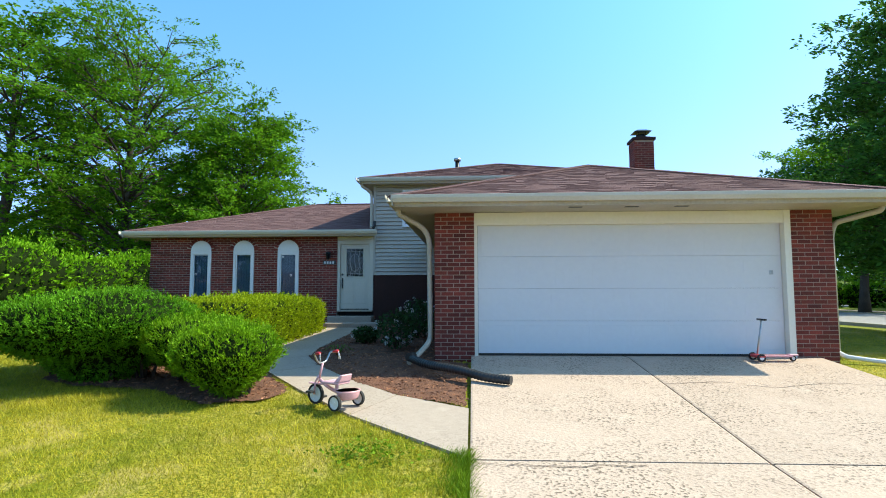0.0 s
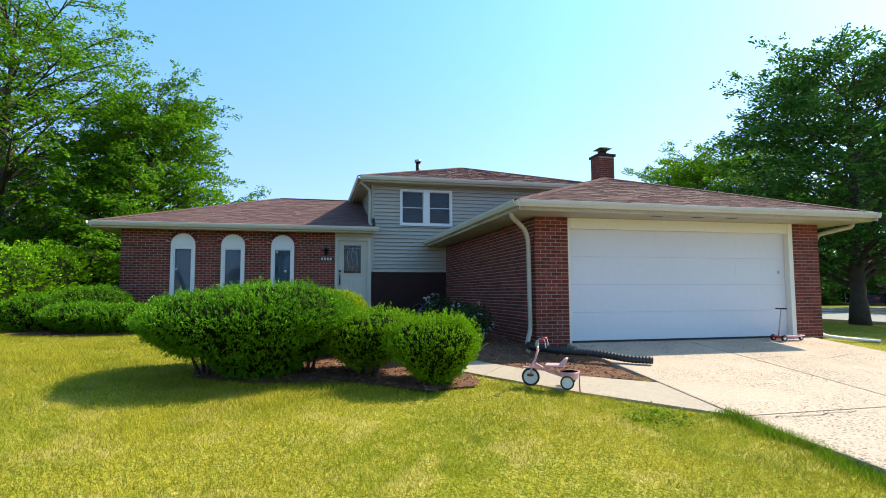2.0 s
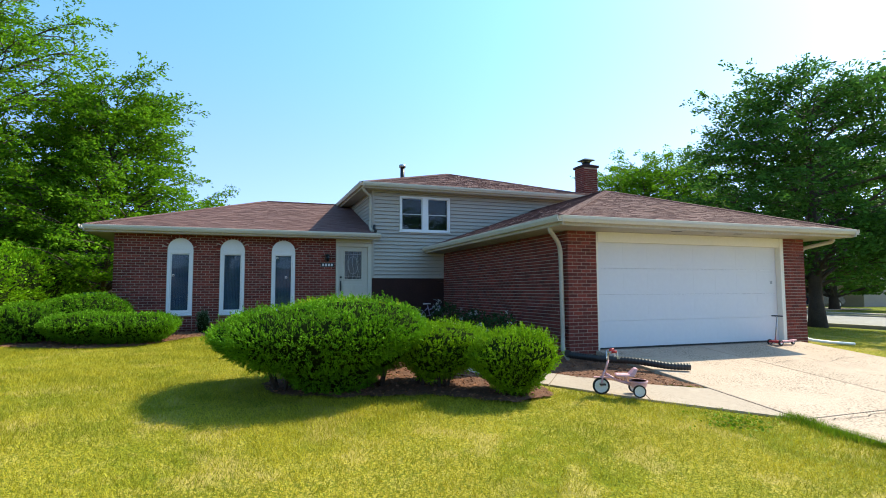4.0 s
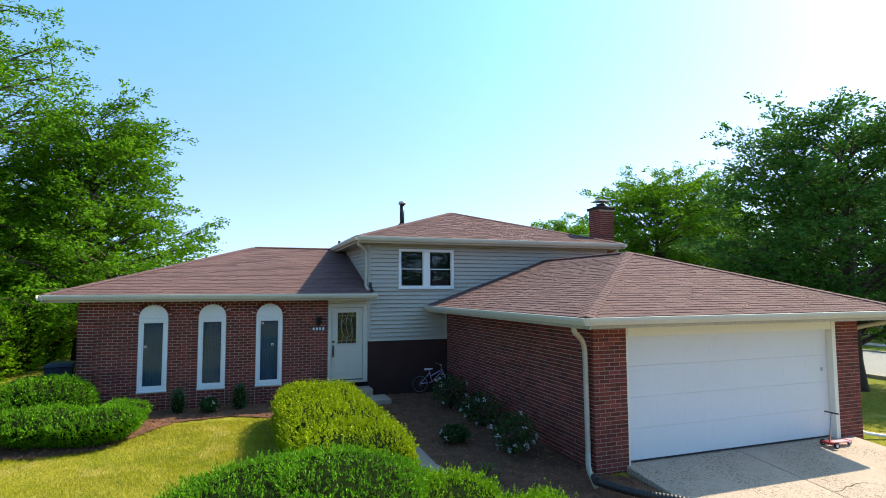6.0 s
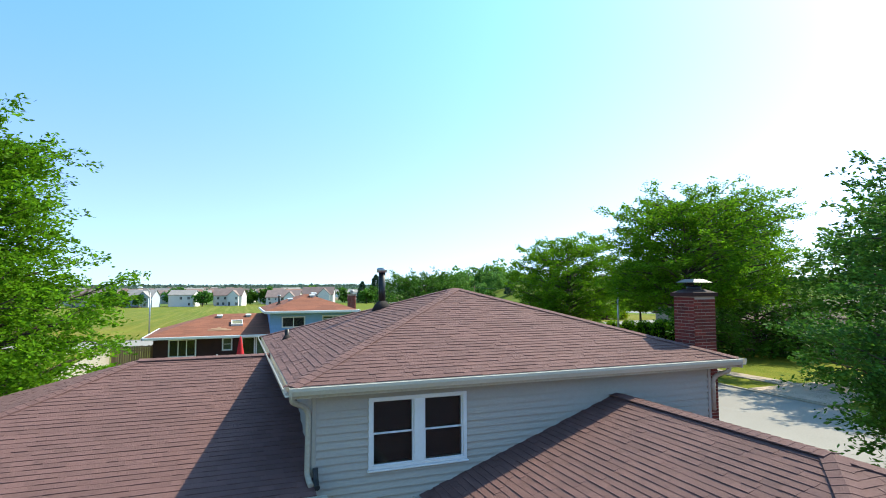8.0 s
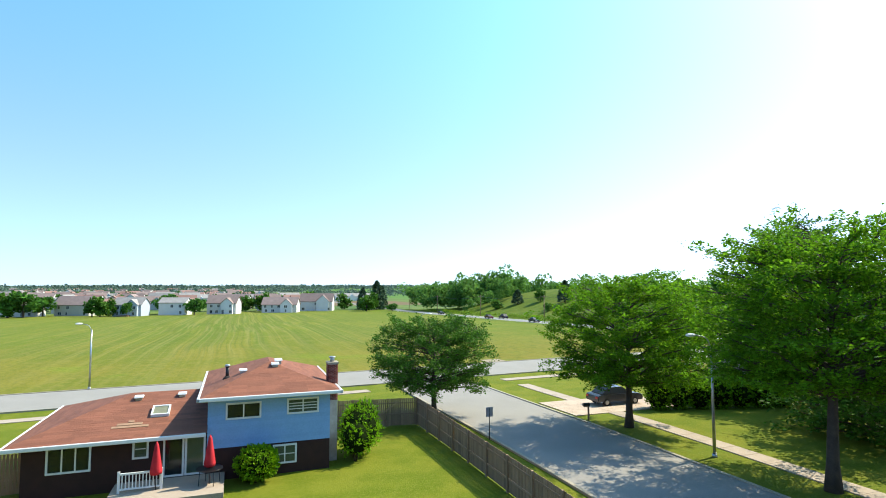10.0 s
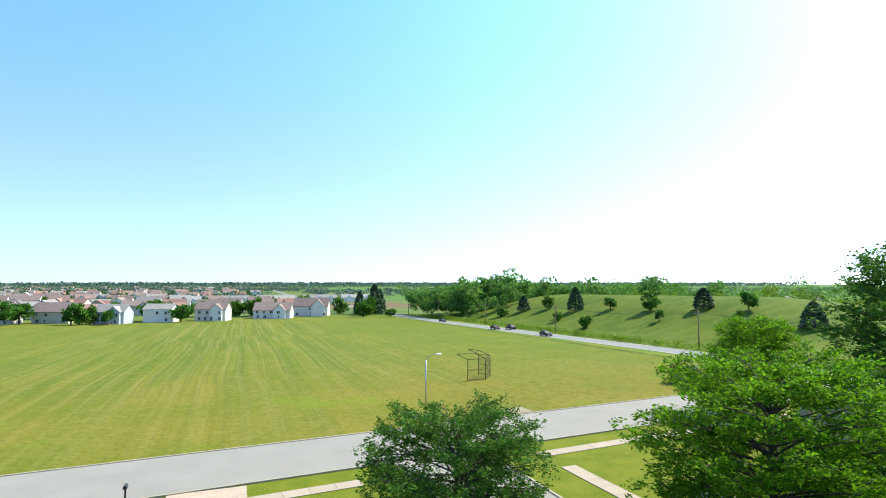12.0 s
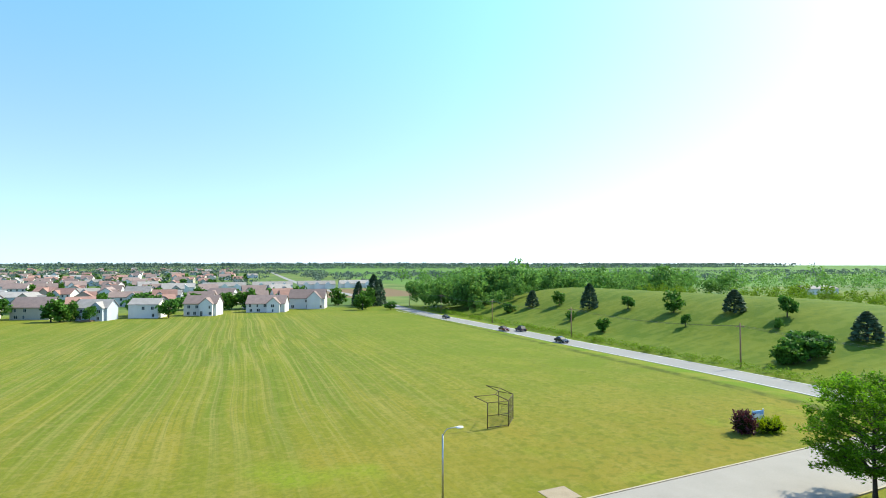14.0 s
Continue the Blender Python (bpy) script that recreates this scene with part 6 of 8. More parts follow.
# ---- fences ----
def fence(label, a, b, top, material, board=0.14, group=""):
    """Upright boards on rails between posts."""
    a, b = Vector(a), Vector(b)
    d = (b - a)
    ln, u = d.length, d.normalized()
    f = thing("fence", label, "fence", group, (a.x, a.y, gz(a.x, a.y)))
    turn = Matrix.Rotation(math.atan2(u.y, u.x), 4, "Z")
    f.matrix_basis = Matrix.Translation((a.x, a.y, 0)) @ turn
    rnd = random.Random(int(ln * 100))
    n = int(ln / (board + 0.008))
    for k in range(n):
        x = k * (board + 0.008)
        z0 = gz(*(a + u * x))
        bm = bmesh.new()
        t = top + rnd.uniform(-0.015, 0.015)
        prism(bm, [(x, -0.01, z0 + 0.04), (x + board, -0.01, z0 + 0.04), (x + board, 0.01, z0 + 0.04), (x, 0.01, z0 + 0.04)],
              [(x + 0.01, -0.01, t), (x + board - 0.01, -0.01, t), (x + board - 0.01, 0.01, t), (x + 0.01, 0.01, t)])
        part("board", bm, material, f)
    for k in range(int(ln / 2.4) + 1):
        z0 = gz(*(a + u * min(ln, k * 2.4)))
        bm = bmesh.new()
        box(bm, k * 2.4 - 0.05, k * 2.4 + 0.05, -0.11, -0.012, z0 - 0.1, top + 0.04)
        part("post", bm, material, f)
    for zz in (0.35, top - 0.30):
        bm = bmesh.new()
        box(bm, 0, ln, -0.05, -0.012, zz - 0.045, zz + 0.045)
        part("rail", bm, material, f)


fence("weathered brown wooden board fence behind neighbour house", (5.2, 50.6), (12.05, 49.6), 1.42, WOOD_FENCE, 0.14, "yard fences")
gate_brace = thing("fence_brace", "diagonal wooden braces on fence gate", "fence", "yard fences", (0, 0, 0))
for x0, x1 in ((7.9, 9.2), (9.2, 10.5)):
    bm = bmesh.new()
    prism(bm, [(x0, 50.22 - (x0 - 7.9) * 0.146 - 0.14, 0.20), (x0 + 0.12, 50.2 - (x0 - 7.9) * 0.146 - 0.14, 0.20), (x1 + 0.12, 50.2 - (x1 - 7.9) * 0.146 - 0.14, 1.15), (x1, 50.22 - (x1 - 7.9) * 0.146 - 0.14, 1.15)],
          [(x0, 50.22 - (x0 - 7.9) * 0.146 - 0.11, 0.20), (x0 + 0.12, 50.2 - (x0 - 7.9) * 0.146 - 0.11, 0.20), (x1 + 0.12, 50.2 - (x1 - 7.9) * 0.146 - 0.11, 1.15), (x1, 50.22 - (x1 - 7.9) * 0.146 - 0.11, 1.15)])
    part("brace", bm, WOOD_FENCE, gate_brace)
fence("weathered brown wooden board fence along side street", (12.05, 49.6), (11.8, 20.0), 1.42, WOOD_FENCE, 0.14, "yard fences")
fence("weathered brown wooden board fence beside wing", (-9.4, 43.2), (-12.0, 42.9), 1.55, WOOD_FENCE, 0.14, "yard fences")
fence("pale grey panel fence across back lawns", (-12.0, 42.9), (-12.2, 31.0), 1.5, SIDING, 0.3, "yard fences")


# ---- street furniture ----
def street_lamp(x, y, h, ax, ay):
    s = thing("street_lamp", "grey steel street lamp with short curved arm", "street lamp", "street lamps", (x, y, gz(x, y)))
    bm = bmesh.new()
    tube(bm, [(0, 0, -0.1), (0, 0, h * 0.5), (0, 0, h * 0.95)], [0.10, 0.08, 0.06], 10)
    part("pole", bm, STEEL, s)
    bm = bmesh.new()
    tube(bm, bent([(0, 0, h * 0.93), (ax * 0.25, ay * 0.25, h * 1.02), (ax, ay, h * 1.05)]), 0.035, 8)
    part("arm", bm, STEEL, s)
    bm = bmesh.new()
    ball(bm, (ax * 1.15, ay * 1.15, h * 1.045), 0.22, 12, 8, (1.5, 0.9, 0.5))
    part("lamp_head", bm, WHITE, s, "pale lamp head")
    bm = bmesh.new()
    tube(bm, [(0, 0, -0.05), (0, 0, 0.2)], [0.17, 0.13], 10)
    part("base", bm, STEEL, s)


street_lamp(-13.75, 76.0, 6.2, -1.0, 0.1)
street_lamp(25.4, 36.0, 6.6, -1.2, 0.1)
street_lamp(22.7, 82.0, 6.3, 1.1, -0.5)
sgn = thing("street_sign", "back of metal traffic sign on thin post", "sign", at=(15.0, 43.8, gz(15.0, 43.8)))
bm = bmesh.new()
tube(bm, [(0, 0, -0.1), (0, 0, 2.0)], 0.03, 6)
part("post", bm, IRON, sgn)
bm = bmesh.new()
box(bm, -0.24, 0.24, -0.012, 0.012, 1.45, 2.05)
part("panel", bevelled(bm, 0.01), SIGN_GREY, sgn)
mb = thing("mailbox", "dark curbside mailbox on wooden post", "mailbox", at=(24.05, 46.1, gz(24, 46.1)))
bm = bmesh.new()
box(bm, -0.05, 0.05, -0.05, 0.05, -0.1, 1.15)
box(bm, -0.4, 0.05, -0.04, 0.04, 0.98, 1.06)
part("post", bm, WOOD_FENCE, mb)
bm = bmesh.new()
arc = [(0.11 * math.cos(math.pi * k / 10), 1.16 + 0.12 * math.sin(math.pi * k / 10)) for k in range(11)] + [(-0.11, 1.06), (0.11, 1.06)]
prism(bm, [(-0.45, y, zz) for y, zz in arc], [(0.05, y, zz) for y, zz in arc])
part("box", bm, BLACK, mb)
mb2 = thing("mailbox", "black curbside mailbox on dark post", "mailbox", at=(-2.9, 66.2, gz(-2.9, 66.2)))
bm = bmesh.new()
box(bm, -0.05, 0.05, -0.05, 0.05, -0.1, 1.05)
part("post", bm, BLACK, mb2)
bm = bmesh.new()
arc = [(0.12 * math.cos(math.pi * k / 10), 1.15 + 0.13 * math.sin(math.pi * k / 10)) for k in range(11)] + [(-0.12, 1.05), (0.12, 1.05)]
prism(bm, [(x, -0.25, zz) for x, zz in arc], [(x, 0.28, zz) for x, zz in arc])
part("box", bm, BLACK, mb2)
hyd = thing("fire_hydrant", "small yellow fire hydrant on verge", "hydrant", at=(-11.5, 64.2, gz(-11.5, 64.2)))
YELLOW = mat("hydrant_yellow", (0.62, 0.42, 0.04), None, 0.5, bump=0.05)
bm = bmesh.new()
tube(bm, [(0, 0, 0), (0, 0, 0.05), (0, 0, 0.06), (0, 0, 0.5), (0, 0, 0.52), (0, 0, 0.56), (0, 0, 0.68)], [0.16, 0.16, 0.1, 0.1, 0.14, 0.14, 0.03], 12)
part("barrel", bm, YELLOW, hyd)
bm = bmesh.new()
tube(bm, [(-0.19, 0, 0.4), (0.19, 0, 0.4)], 0.05, 10)
tube(bm, [(0, -0.2, 0.38), (0, 0, 0.38)], 0.065, 10)
part("outlet", bm, YELLOW, hyd)


def car(x, y, turn, paint, label, length=4.5, tall=1.45):
    """A saloon or sports utility car: body, glasshouse, wheels, lights."""
    c = thing("car", label, "car", "", (x, y, gz(x, y) + 0.05))
    c.rotation_euler = (0, 0, turn)
    L, W = length / 2, 0.88
    side = [(-L, 0.35), (-L, 0.80), (-L + 0.25, 0.92), (-L * 0.45, 0.96), (L * 0.45, 0.95), (L * 0.92, 0.82), (L, 0.62), (L, 0.32)]
    bm = bmesh.new()
    prism(bm, [(a, -W, b) for a, b in side], [(a, W, b) for a, b in side])
    body = part("body", bevelled(bm, 0.06, 2), paint, c)
    roof = [(-L * 0.80, 0.94), (-L * 0.50, tall), (L * 0.12, tall), (L * 0.50, 0.95)]
    bm = bmesh.new()
    prism(bm, [(a, -W + 0.08 + 0.12 * (b > 1), b) for a, b in roof], [(a, W - 0.08 - 0.12 * (b > 1), b) for a, b in roof])
    part("glasshouse", bevelled(bm, 0.05, 2), BLACK, c, "dark tinted windows")
    bm = bmesh.new()
    box(bm, -L * 0.48, L * 0.10, -W + 0.22, W - 0.22, tall - 0.01, tall + 0.03)
    part("roof", bevelled(bm, 0.015), paint, c)
    for sx in (-0.62, 0.62):
        for sy in (-1, 1):
            bm = bmesh.new()
            disc_wheel(bm, (L * sx, sy * (W - 0.08), 0.31), (0, 1, 0), 0.32, 0.2, 0.18)
            w = part("wheel", bm, RUBBER, c)
            bm = bmesh.new()
            disc_wheel(bm, (L * sx, sy * (W - 0.05), 0.31), (0, 1, 0), 0.19, 0.16)
            part("rim", bm, STEEL, w)
    for sy in (-1, 1):
        bm = bmesh.new()
        box(bm, L - 0.05, L + 0.01, sy * 0.62 - 0.16, sy * 0.62 + 0.16, 0.58, 0.72)
        part("headlight", bm, WHITE, c)
        bm = bmesh.new()
        box(bm, -L - 0.01, -L + 0.05, sy * 0.64 - 0.15, sy * 0.64 + 0.15, 0.62, 0.78)
        part("tail_light", bm, RED, c)
    return c


CAR_DARK = mat("dark_blue_car_paint", (0.02, 0.025, 0.045), None, 0.2, 0.3, bump=0)
CAR_RED = mat("dark_red_car_paint", (0.14, 0.02, 0.02), None, 0.2, 0.3, bump=0)
CAR_SILVER = mat("grey_car_paint", (0.10, 0.10, 0.11), None, 0.25, 0.5, bump=0)
car(29.8, 50.6, 0.0, CAR_SILVER, "dark grey car parked on neighbour driveway")
car(33.4, 20.2, 0.1, CAR_DARK, "dark blue car parked on driveway beyond side street")
car(44.0, 41.0, 1.6, CAR_DARK, "dark blue car parked beside far house")
car(87.9, 165.5, -1.57, CAR_DARK, "dark blue car on highway", 4.6)
car(91.4, 194.0, 1.57, CAR_DARK, "dark utility vehicle on highway", 4.7, 1.75)
car(87.0, 197.0, -1.57, CAR_RED, "dark red car on highway", 4.5)
car(87.0, 248.0, -1.57, CAR_DARK, "dark car far along highway", 4.6)

# baseball backstop: pipes and mesh panels
bs = thing("backstop", "rusty chain-link baseball backstop on mown field", "backstop", at=(35.5, 100.5, gz(35.5, 100.5)))
RUST = mat("rusty_pipe", (0.10, 0.075, 0.05), (0.06, 0.045, 0.03), 0.8, 0.4, bump=0.2)
BP = [(0, 0), (2.9, 0.1), (5.0, 2.9), (4.0, 5.0)]
HT = 3.1
for x, y in BP:
    bm = bmesh.new()
    tube(bm, [(x, y, -0.1), (x, y, HT)], 0.06, 7)
    part("post", bm, RUST, bs)
    bm = bmesh.new()
    tube(bm, [(x, y, HT), (x - 1.5, y + 0.6, HT + 0.75)], 0.05, 7)
    part("overhang_post", bm, RUST, bs)
for (ax, ay), (bx, by) in zip(BP, BP[1:]):
    for zz in (0.12, HT / 2, HT):
        bm = bmesh.new()
        tube(bm, [(ax, ay, zz), (bx, by, zz)], 0.045, 6)
        part("rail", bm, RUST, bs)
    bm = bmesh.new()
    tube(bm, [(ax - 1.5, ay + 0.6, HT + 0.75), (bx - 1.5, by + 0.6, HT + 0.75)], 0.045, 6)
    part("rail", bm, RUST, bs)
    bm = bmesh.new()
    a, b = Vector((ax, ay, 0)), Vector((bx, by, 0))
    ln = (b - a).length
    k = -HT
    while k < ln:
        for sg in (1, -1):
            s0, s1 = max(0.0, k), min(ln, k + HT)
            if s1 > s0:
                z0, z1 = (s0 - k, s1 - k) if sg > 0 else (HT - (s0 - k), HT - (s1 - k))
                tube(bm, [a.lerp(b, s0 / ln) + Vector((0, 0, z0)), a.lerp(b, s1 / ln) + Vector((0, 0, z1))], 0.006, 3, False)
        k += 0.22
    part("mesh_panel", bm, RUST, bs)
fs = thing("field_sign", "pale blue and white board sign on two posts", "sign", at=(67.0, 89.7, gz(67, 89.7)))
for x in (-0.9, 0.9):
    bm = bmesh.new()
    box(bm, x - 0.06, x + 0.06, -0.06, 0.06, -0.1, 2.0)
    part("post", bm, WHITE, fs)
bm = bmesh.new()
box(bm, -1.0, 1.0, -0.05, 0.05, 0.7, 1.85)
part("board", bevelled(bm, 0.02), BLUE_SIDING, fs)
bm = bmesh.new()
box(bm, -0.7, 0.2, -0.062, -0.05, 1.0, 1.5)
box(bm, 0.35, 0.75, -0.062, -0.05, 1.1, 1.35)
part("bar", bm, WHITE, fs)
PURPLE = mat("purple_leaves", (0.11, 0.022, 0.035), (0.05, 0.012, 0.018), 0.6, bump=0, island=0.4, through_light=0.25)
shrub("barberry_bush", "dark red barberry bush beside field sign", "bush", [(62.8, 88.1, 0.3, 1.05, 1.0, 1.2)], 2500, 0.3, PURPLE, 63, 2.0, 0.5, 0.4, 0.25)
shrub("low_bush", "low green bush beside field sign", "bush", [(66.0, 87.3, -0.15, 1.7, 1.0, 0.7)], 2000, 0.28, HEDGE_LEAF, 64, 2.0, 0.5, 0.4, 0.2)


def utility_pole(x, y, h):
    p = thing("utility_pole", "weathered wooden utility pole beside highway", "utility pole", "utility poles", (x, y, gz(x, y)))
    bm = bmesh.new()
    tube(bm, [(0, 0, -0.2), (0, 0, h)], [0.17, 0.12], 8)
    part("pole", bm, WOOD_FENCE, p)
    bm = bmesh.new()
    box(bm, -1.1, 1.1, -0.06, 0.06, h - 0.7, h - 0.56)
    part("crossarm", bm, WOOD_FENCE, p)


POLES = [(99.5, 62), (98.6, 119.6), (96.6, 174.0), (95.0, 222.0), (95.0, 275.0), (97, 330)]
for x, y in POLES:
    utility_pole(x, y, 8.6)
for (ax, ay), (bx, by) in zip(POLES, POLES[1:]):
    for off in (-1.0, 0.0, 1.0):
        a, b = Vector((ax + off, ay, gz(ax, ay) + 8.1)), Vector((bx + off, by, gz(bx, by) + 8.1))
        bm = bmesh.new()
        tube(bm, [a.lerp(b, s) - Vector((0, 0, 1.1 * 4 * s * (1 - s))) for s in (k / 10 for k in range(11))], 0.02, 4)
        tagged(part("power_line", bm, BLACK), "thin black power line between poles", "cable", "power lines")

# ---- houses across the field and beyond ----
HW = [mat("house_wall_" + n, c, tuple(v * 0.88 for v in c), 0.7, scale=0.4, fine=4, bump=0.05, rand=0.08) for n, c in
      (("white", (0.66, 0.63, 0.60)), ("beige", (0.50, 0.45, 0.38)), ("grey", (0.44, 0.47, 0.52)), ("tan", (0.42, 0.31, 0.23)))]
HR = [mat("house_roof_" + n, c, tuple(v * 0.7 for v in c), 0.92, scale=0.5, fine=5, bump=0.1, rand=0.18) for n, c in
      (("brown", (0.25, 0.18, 0.165)), ("red", (0.31, 0.175, 0.145)), ("grey", (0.30, 0.275, 0.265)))]
GLASS_DARK = mat("dark_window", (0.04, 0.05, 0.06), None, 0.15, bump=0, spec=0.5)


def gable_mesh(bm, w, d, eave, ridge, over=0.4):
    """A gabled roof with thickness, ridge along x."""
    for sg in (-1, 1):
        lo, hi = (sg * (d / 2 + over), eave - over * (ridge - eave) / (d / 2)), (0, ridge)
        prism(bm, [(-w / 2 - over, lo[0], lo[1]), (w / 2 + over, lo[0], lo[1]), (w / 2 + over, 0, ridge), (-w / 2 - over, 0, ridge)],
              [(-w / 2 - over, lo[0], lo[1] + 0.22), (w / 2 + over, lo[0], lo[1] + 0.22), (w / 2 + over, 0, ridge + 0.22), (-w / 2 - over, 0, ridge + 0.22)])


def field_house(x, y, turn, w, d, eave, ridge, wall, roof, label, wing=0.0, deck_front=False):
    """A two-storey house at the far side of the field: walls, gable roof, wing, windows with frames."""
    h = thing("house", label, "house", "houses beyond the field", (x, y, gz(x, y) - 0.3))
    h.rotation_euler = (0, 0, turn)
    bm = bmesh.new()
    prof = [(-d / 2, 0), (d / 2, 0), (d / 2, eave), (0, ridge), (-d / 2, eave)]
    prism(bm, [(-w / 2, a, b) for a, b in prof], [(w / 2, a, b) for a, b in prof])
    part("wall", bm, wall, h)
    bm = bmesh.new()
    gable_mesh(bm, w, d, eave, ridge)
    part("roof", bm, roof, h)
    if wing:
        bm = bmesh.new()
        prof = [(-wing / 2, 0), (wing / 2, 0), (wing / 2, eave), (0, ridge - 0.8), (-wing / 2, eave)]
        m = Matrix.Translation((w * 0.22, -d / 2 - 1.2, 0))
        prism(bm, [m @ Vector((a, -0.6, b)) for a, b in prof], [m @ Vector((a, d / 2 + 1.0, b)) for a, b in prof])
        part("wall", bm, wall, h)
        bm = bmesh.new()
        for sg in (-1, 1):
            lo = m @ Vector((sg * (wing / 2 + 0.35), 0, eave - 0.3))
            prism(bm, [(lo.x, -d / 2 - 2.1, lo.z), (lo.x, 0.5, lo.z), (m.translation.x, 0.5, ridge - 0.75), (m.translation.x, -d / 2 - 2.1, ridge - 0.75)],
                  [(lo.x, -d / 2 - 2.1, lo.z + 0.2), (lo.x, 0.5, lo.z + 0.2), (m.translation.x, 0.5, ridge - 0.55), (m.translation.x, -d / 2 - 2.1, ridge - 0.55)])
        part("roof", bm, roof, h)
    n = max(3, int(w / 3.2))
    pick = random.Random(int(x * 7 + y))
    for storey in range(2 if eave > 4 else 1):
        for k in range(n):
            if pick.random() < 0.25:
                continue
            wx = -w / 2 + w * (k + 0.5) / n
            fy = -d / 2 - (1.82 if wing and abs(wx - w * 0.22) < wing / 2 else 0.02)
            z0 = eave * (0.14 + 0.48 * storey)
            tall = 1.5 if not (storey == 0 and k == n // 2) else 2.2
            z0 = z0 if tall < 2 else 0.4
            bm = bmesh.new()
            half = pick.choice((0.40, 0.55, 0.62, 0.8))
            wx += pick.uniform(-0.5, 0.5)
            box(bm, wx - half, wx + half, fy - 0.06, fy + 0.02, z0, z0 + tall)
            win = part("window", bm, HW[0], h)
            for sg in (-1, 1):
                bm = bmesh.new()
                box(bm, wx + sg * half * 0.47 - half * 0.39, wx + sg * half * 0.47 + half * 0.39, fy - 0.075, fy - 0.058, z0 + 0.1, z0 + tall - 0.1)
                part("pane", bm, GLASS_DARK, win)
    if deck_front:
        bm = bmesh.new()
        box(bm, -2.5, 2.5, -d / 2 - 4.0, -d / 2 - 0.05, 0.2, 0.9)
        part("deck", bm, WOOD_FENCE, h, "brown wooden deck")
    return h


field_house(-70.2, 317, -0.3, 15.5, 9, 5.6, 9.4, HW[1], HR[0], "beige two-storey house with brown gable roof")
field_house(-45.1, 300.5, -0.3, 12.5, 8.5, 5.6, 8.6, HW[2], HR[2], "grey-blue two-storey house with wooden deck", 5.0, True)
field_house(-27.3, 306, -0.3, 12.0, 9, 6.2, 8.4, HW[0], HR[2], "white two-storey house with low grey roof")
field_house(-5.6, 310, -0.3, 14.0, 9, 5.8, 9.0, HW[0], HR[0], "white two-storey house with brown roof", 5.5)
field_house(22.4, 319.5, -0.3, 18.0, 9, 4.6, 8.2, HW[0], HR[0], "white house with broad brown roof and lower wing", 6.0)
field_house(43.5, 335, -0.3, 18.0, 10, 5.8, 10.0, HW[0], HR[0], "white house with tall brown hip roof", 7.0)
field_house(-92.0, 318, -0.2, 15, 9, 5.8, 9.4, HW[0], HR[0], "white two-storey house behind dark tree")


def plain_house(kind):
    """One mesh for the many houses too far off to show their parts."""
    rnd = random.Random(kind)
    bm = bmesh.new()
    w, d, e, r = rnd.uniform(11, 16), rnd.uniform(8, 10), rnd.choice((4.6, 5.6, 6.0)), 0
    r = e + rnd.uniform(2.6, 3.8)
    prof = [(-d / 2, 0), (d / 2, 0), (d / 2, e), (0, r), (-d / 2, e)]
    prism(bm, [(-w / 2, a, b) for a, b in prof], [(w / 2, a, b) for a, b in prof])
    g = rnd.uniform(-w * 0.25, w * 0.25)
    prof = [(-2.6, 0), (2.6, 0), (2.6, e), (0, e + 2.2), (-2.6, e)]
    prism(bm, [(g + a, -d / 2 - 1.0, b) for a, b in prof], [(g + a, 0, b) for a, b in prof])
    wall_faces = len(bm.faces)
    gable_mesh(bm, w, d, e, r)
    for sg in (-1, 1):
        prism(bm, [(g + sg * 3.0, -d / 2 - 1.4, e - 0.3), (g + sg * 3.0, 0.3, e - 0.3), (g, 0.3, e + 2.25), (g, -d / 2 - 1.4, e + 2.25)],
              [(g + sg * 3.0, -d / 2 - 1.4, e - 0.1), (g + sg * 3.0, 0.3, e - 0.1), (g, 0.3, e + 2.45), (g, -d / 2 - 1.4, e + 2.45)])
    roof_faces = len(bm.faces)
    for k in range(4):
        for s in range(2):
            x0, z0 = -w / 2 + w * (k + 0.5) / 4, 0.9 + s * 2.8
            if z0 + 1.3 < e:
                for fy in (-d / 2 - 0.03, d / 2 + 0.03):
                    box(bm, x0 - 0.5, x0 + 0.5, fy - 0.03, fy + 0.03, z0, z0 + 1.3)
    bm.faces.ensure_lookup_table()
    for i, f in enumerate(bm.faces):
        f.material_index = 0 if i < wall_faces else (1 if i < roof_faces else 2)
    me = bpy.data.meshes.new("house")
    bmesh.ops.recalc_face_normals(bm, faces=bm.faces[:])
    bm.to_mesh(me)
    bm.free()
    me.materials.append(HW[kind % 4 if kind % 3 else 0])
    me.materials.append(HR[kind % 3])
    me.materials.append(GLASS_DARK)
    return me


plain = [plain_house(k) for k in range(8)]
rnd = random.Random(5)
spots = []
for row, (y0, x0, x1, stp) in enumerate(((352, -115, 60, 26), (384, -130, 50, 24), (425, -150, 60, 23), (470, -180, 10, 22), (530, -200, -40, 22), (590, -230, -60, 24), (650, -260, -30, 25), (720, -310, -20, 26),
                                         (800, -350, 10, 30), (890, -400, 0, 34), (990, -450, 40, 38), (1110, -520, 20, 44), (1250, -600, 0, 52), (1420, -700, 20, 60), (1640, -820, 40, 72), (1900, -950, 60, 84))):
    x = x0
    while x < x1:
        spots.append((x + rnd.uniform(-4, 4), y0 + rnd.uniform(-8, 8)))
        x += stp * rnd.uniform(0.75, 1.15)
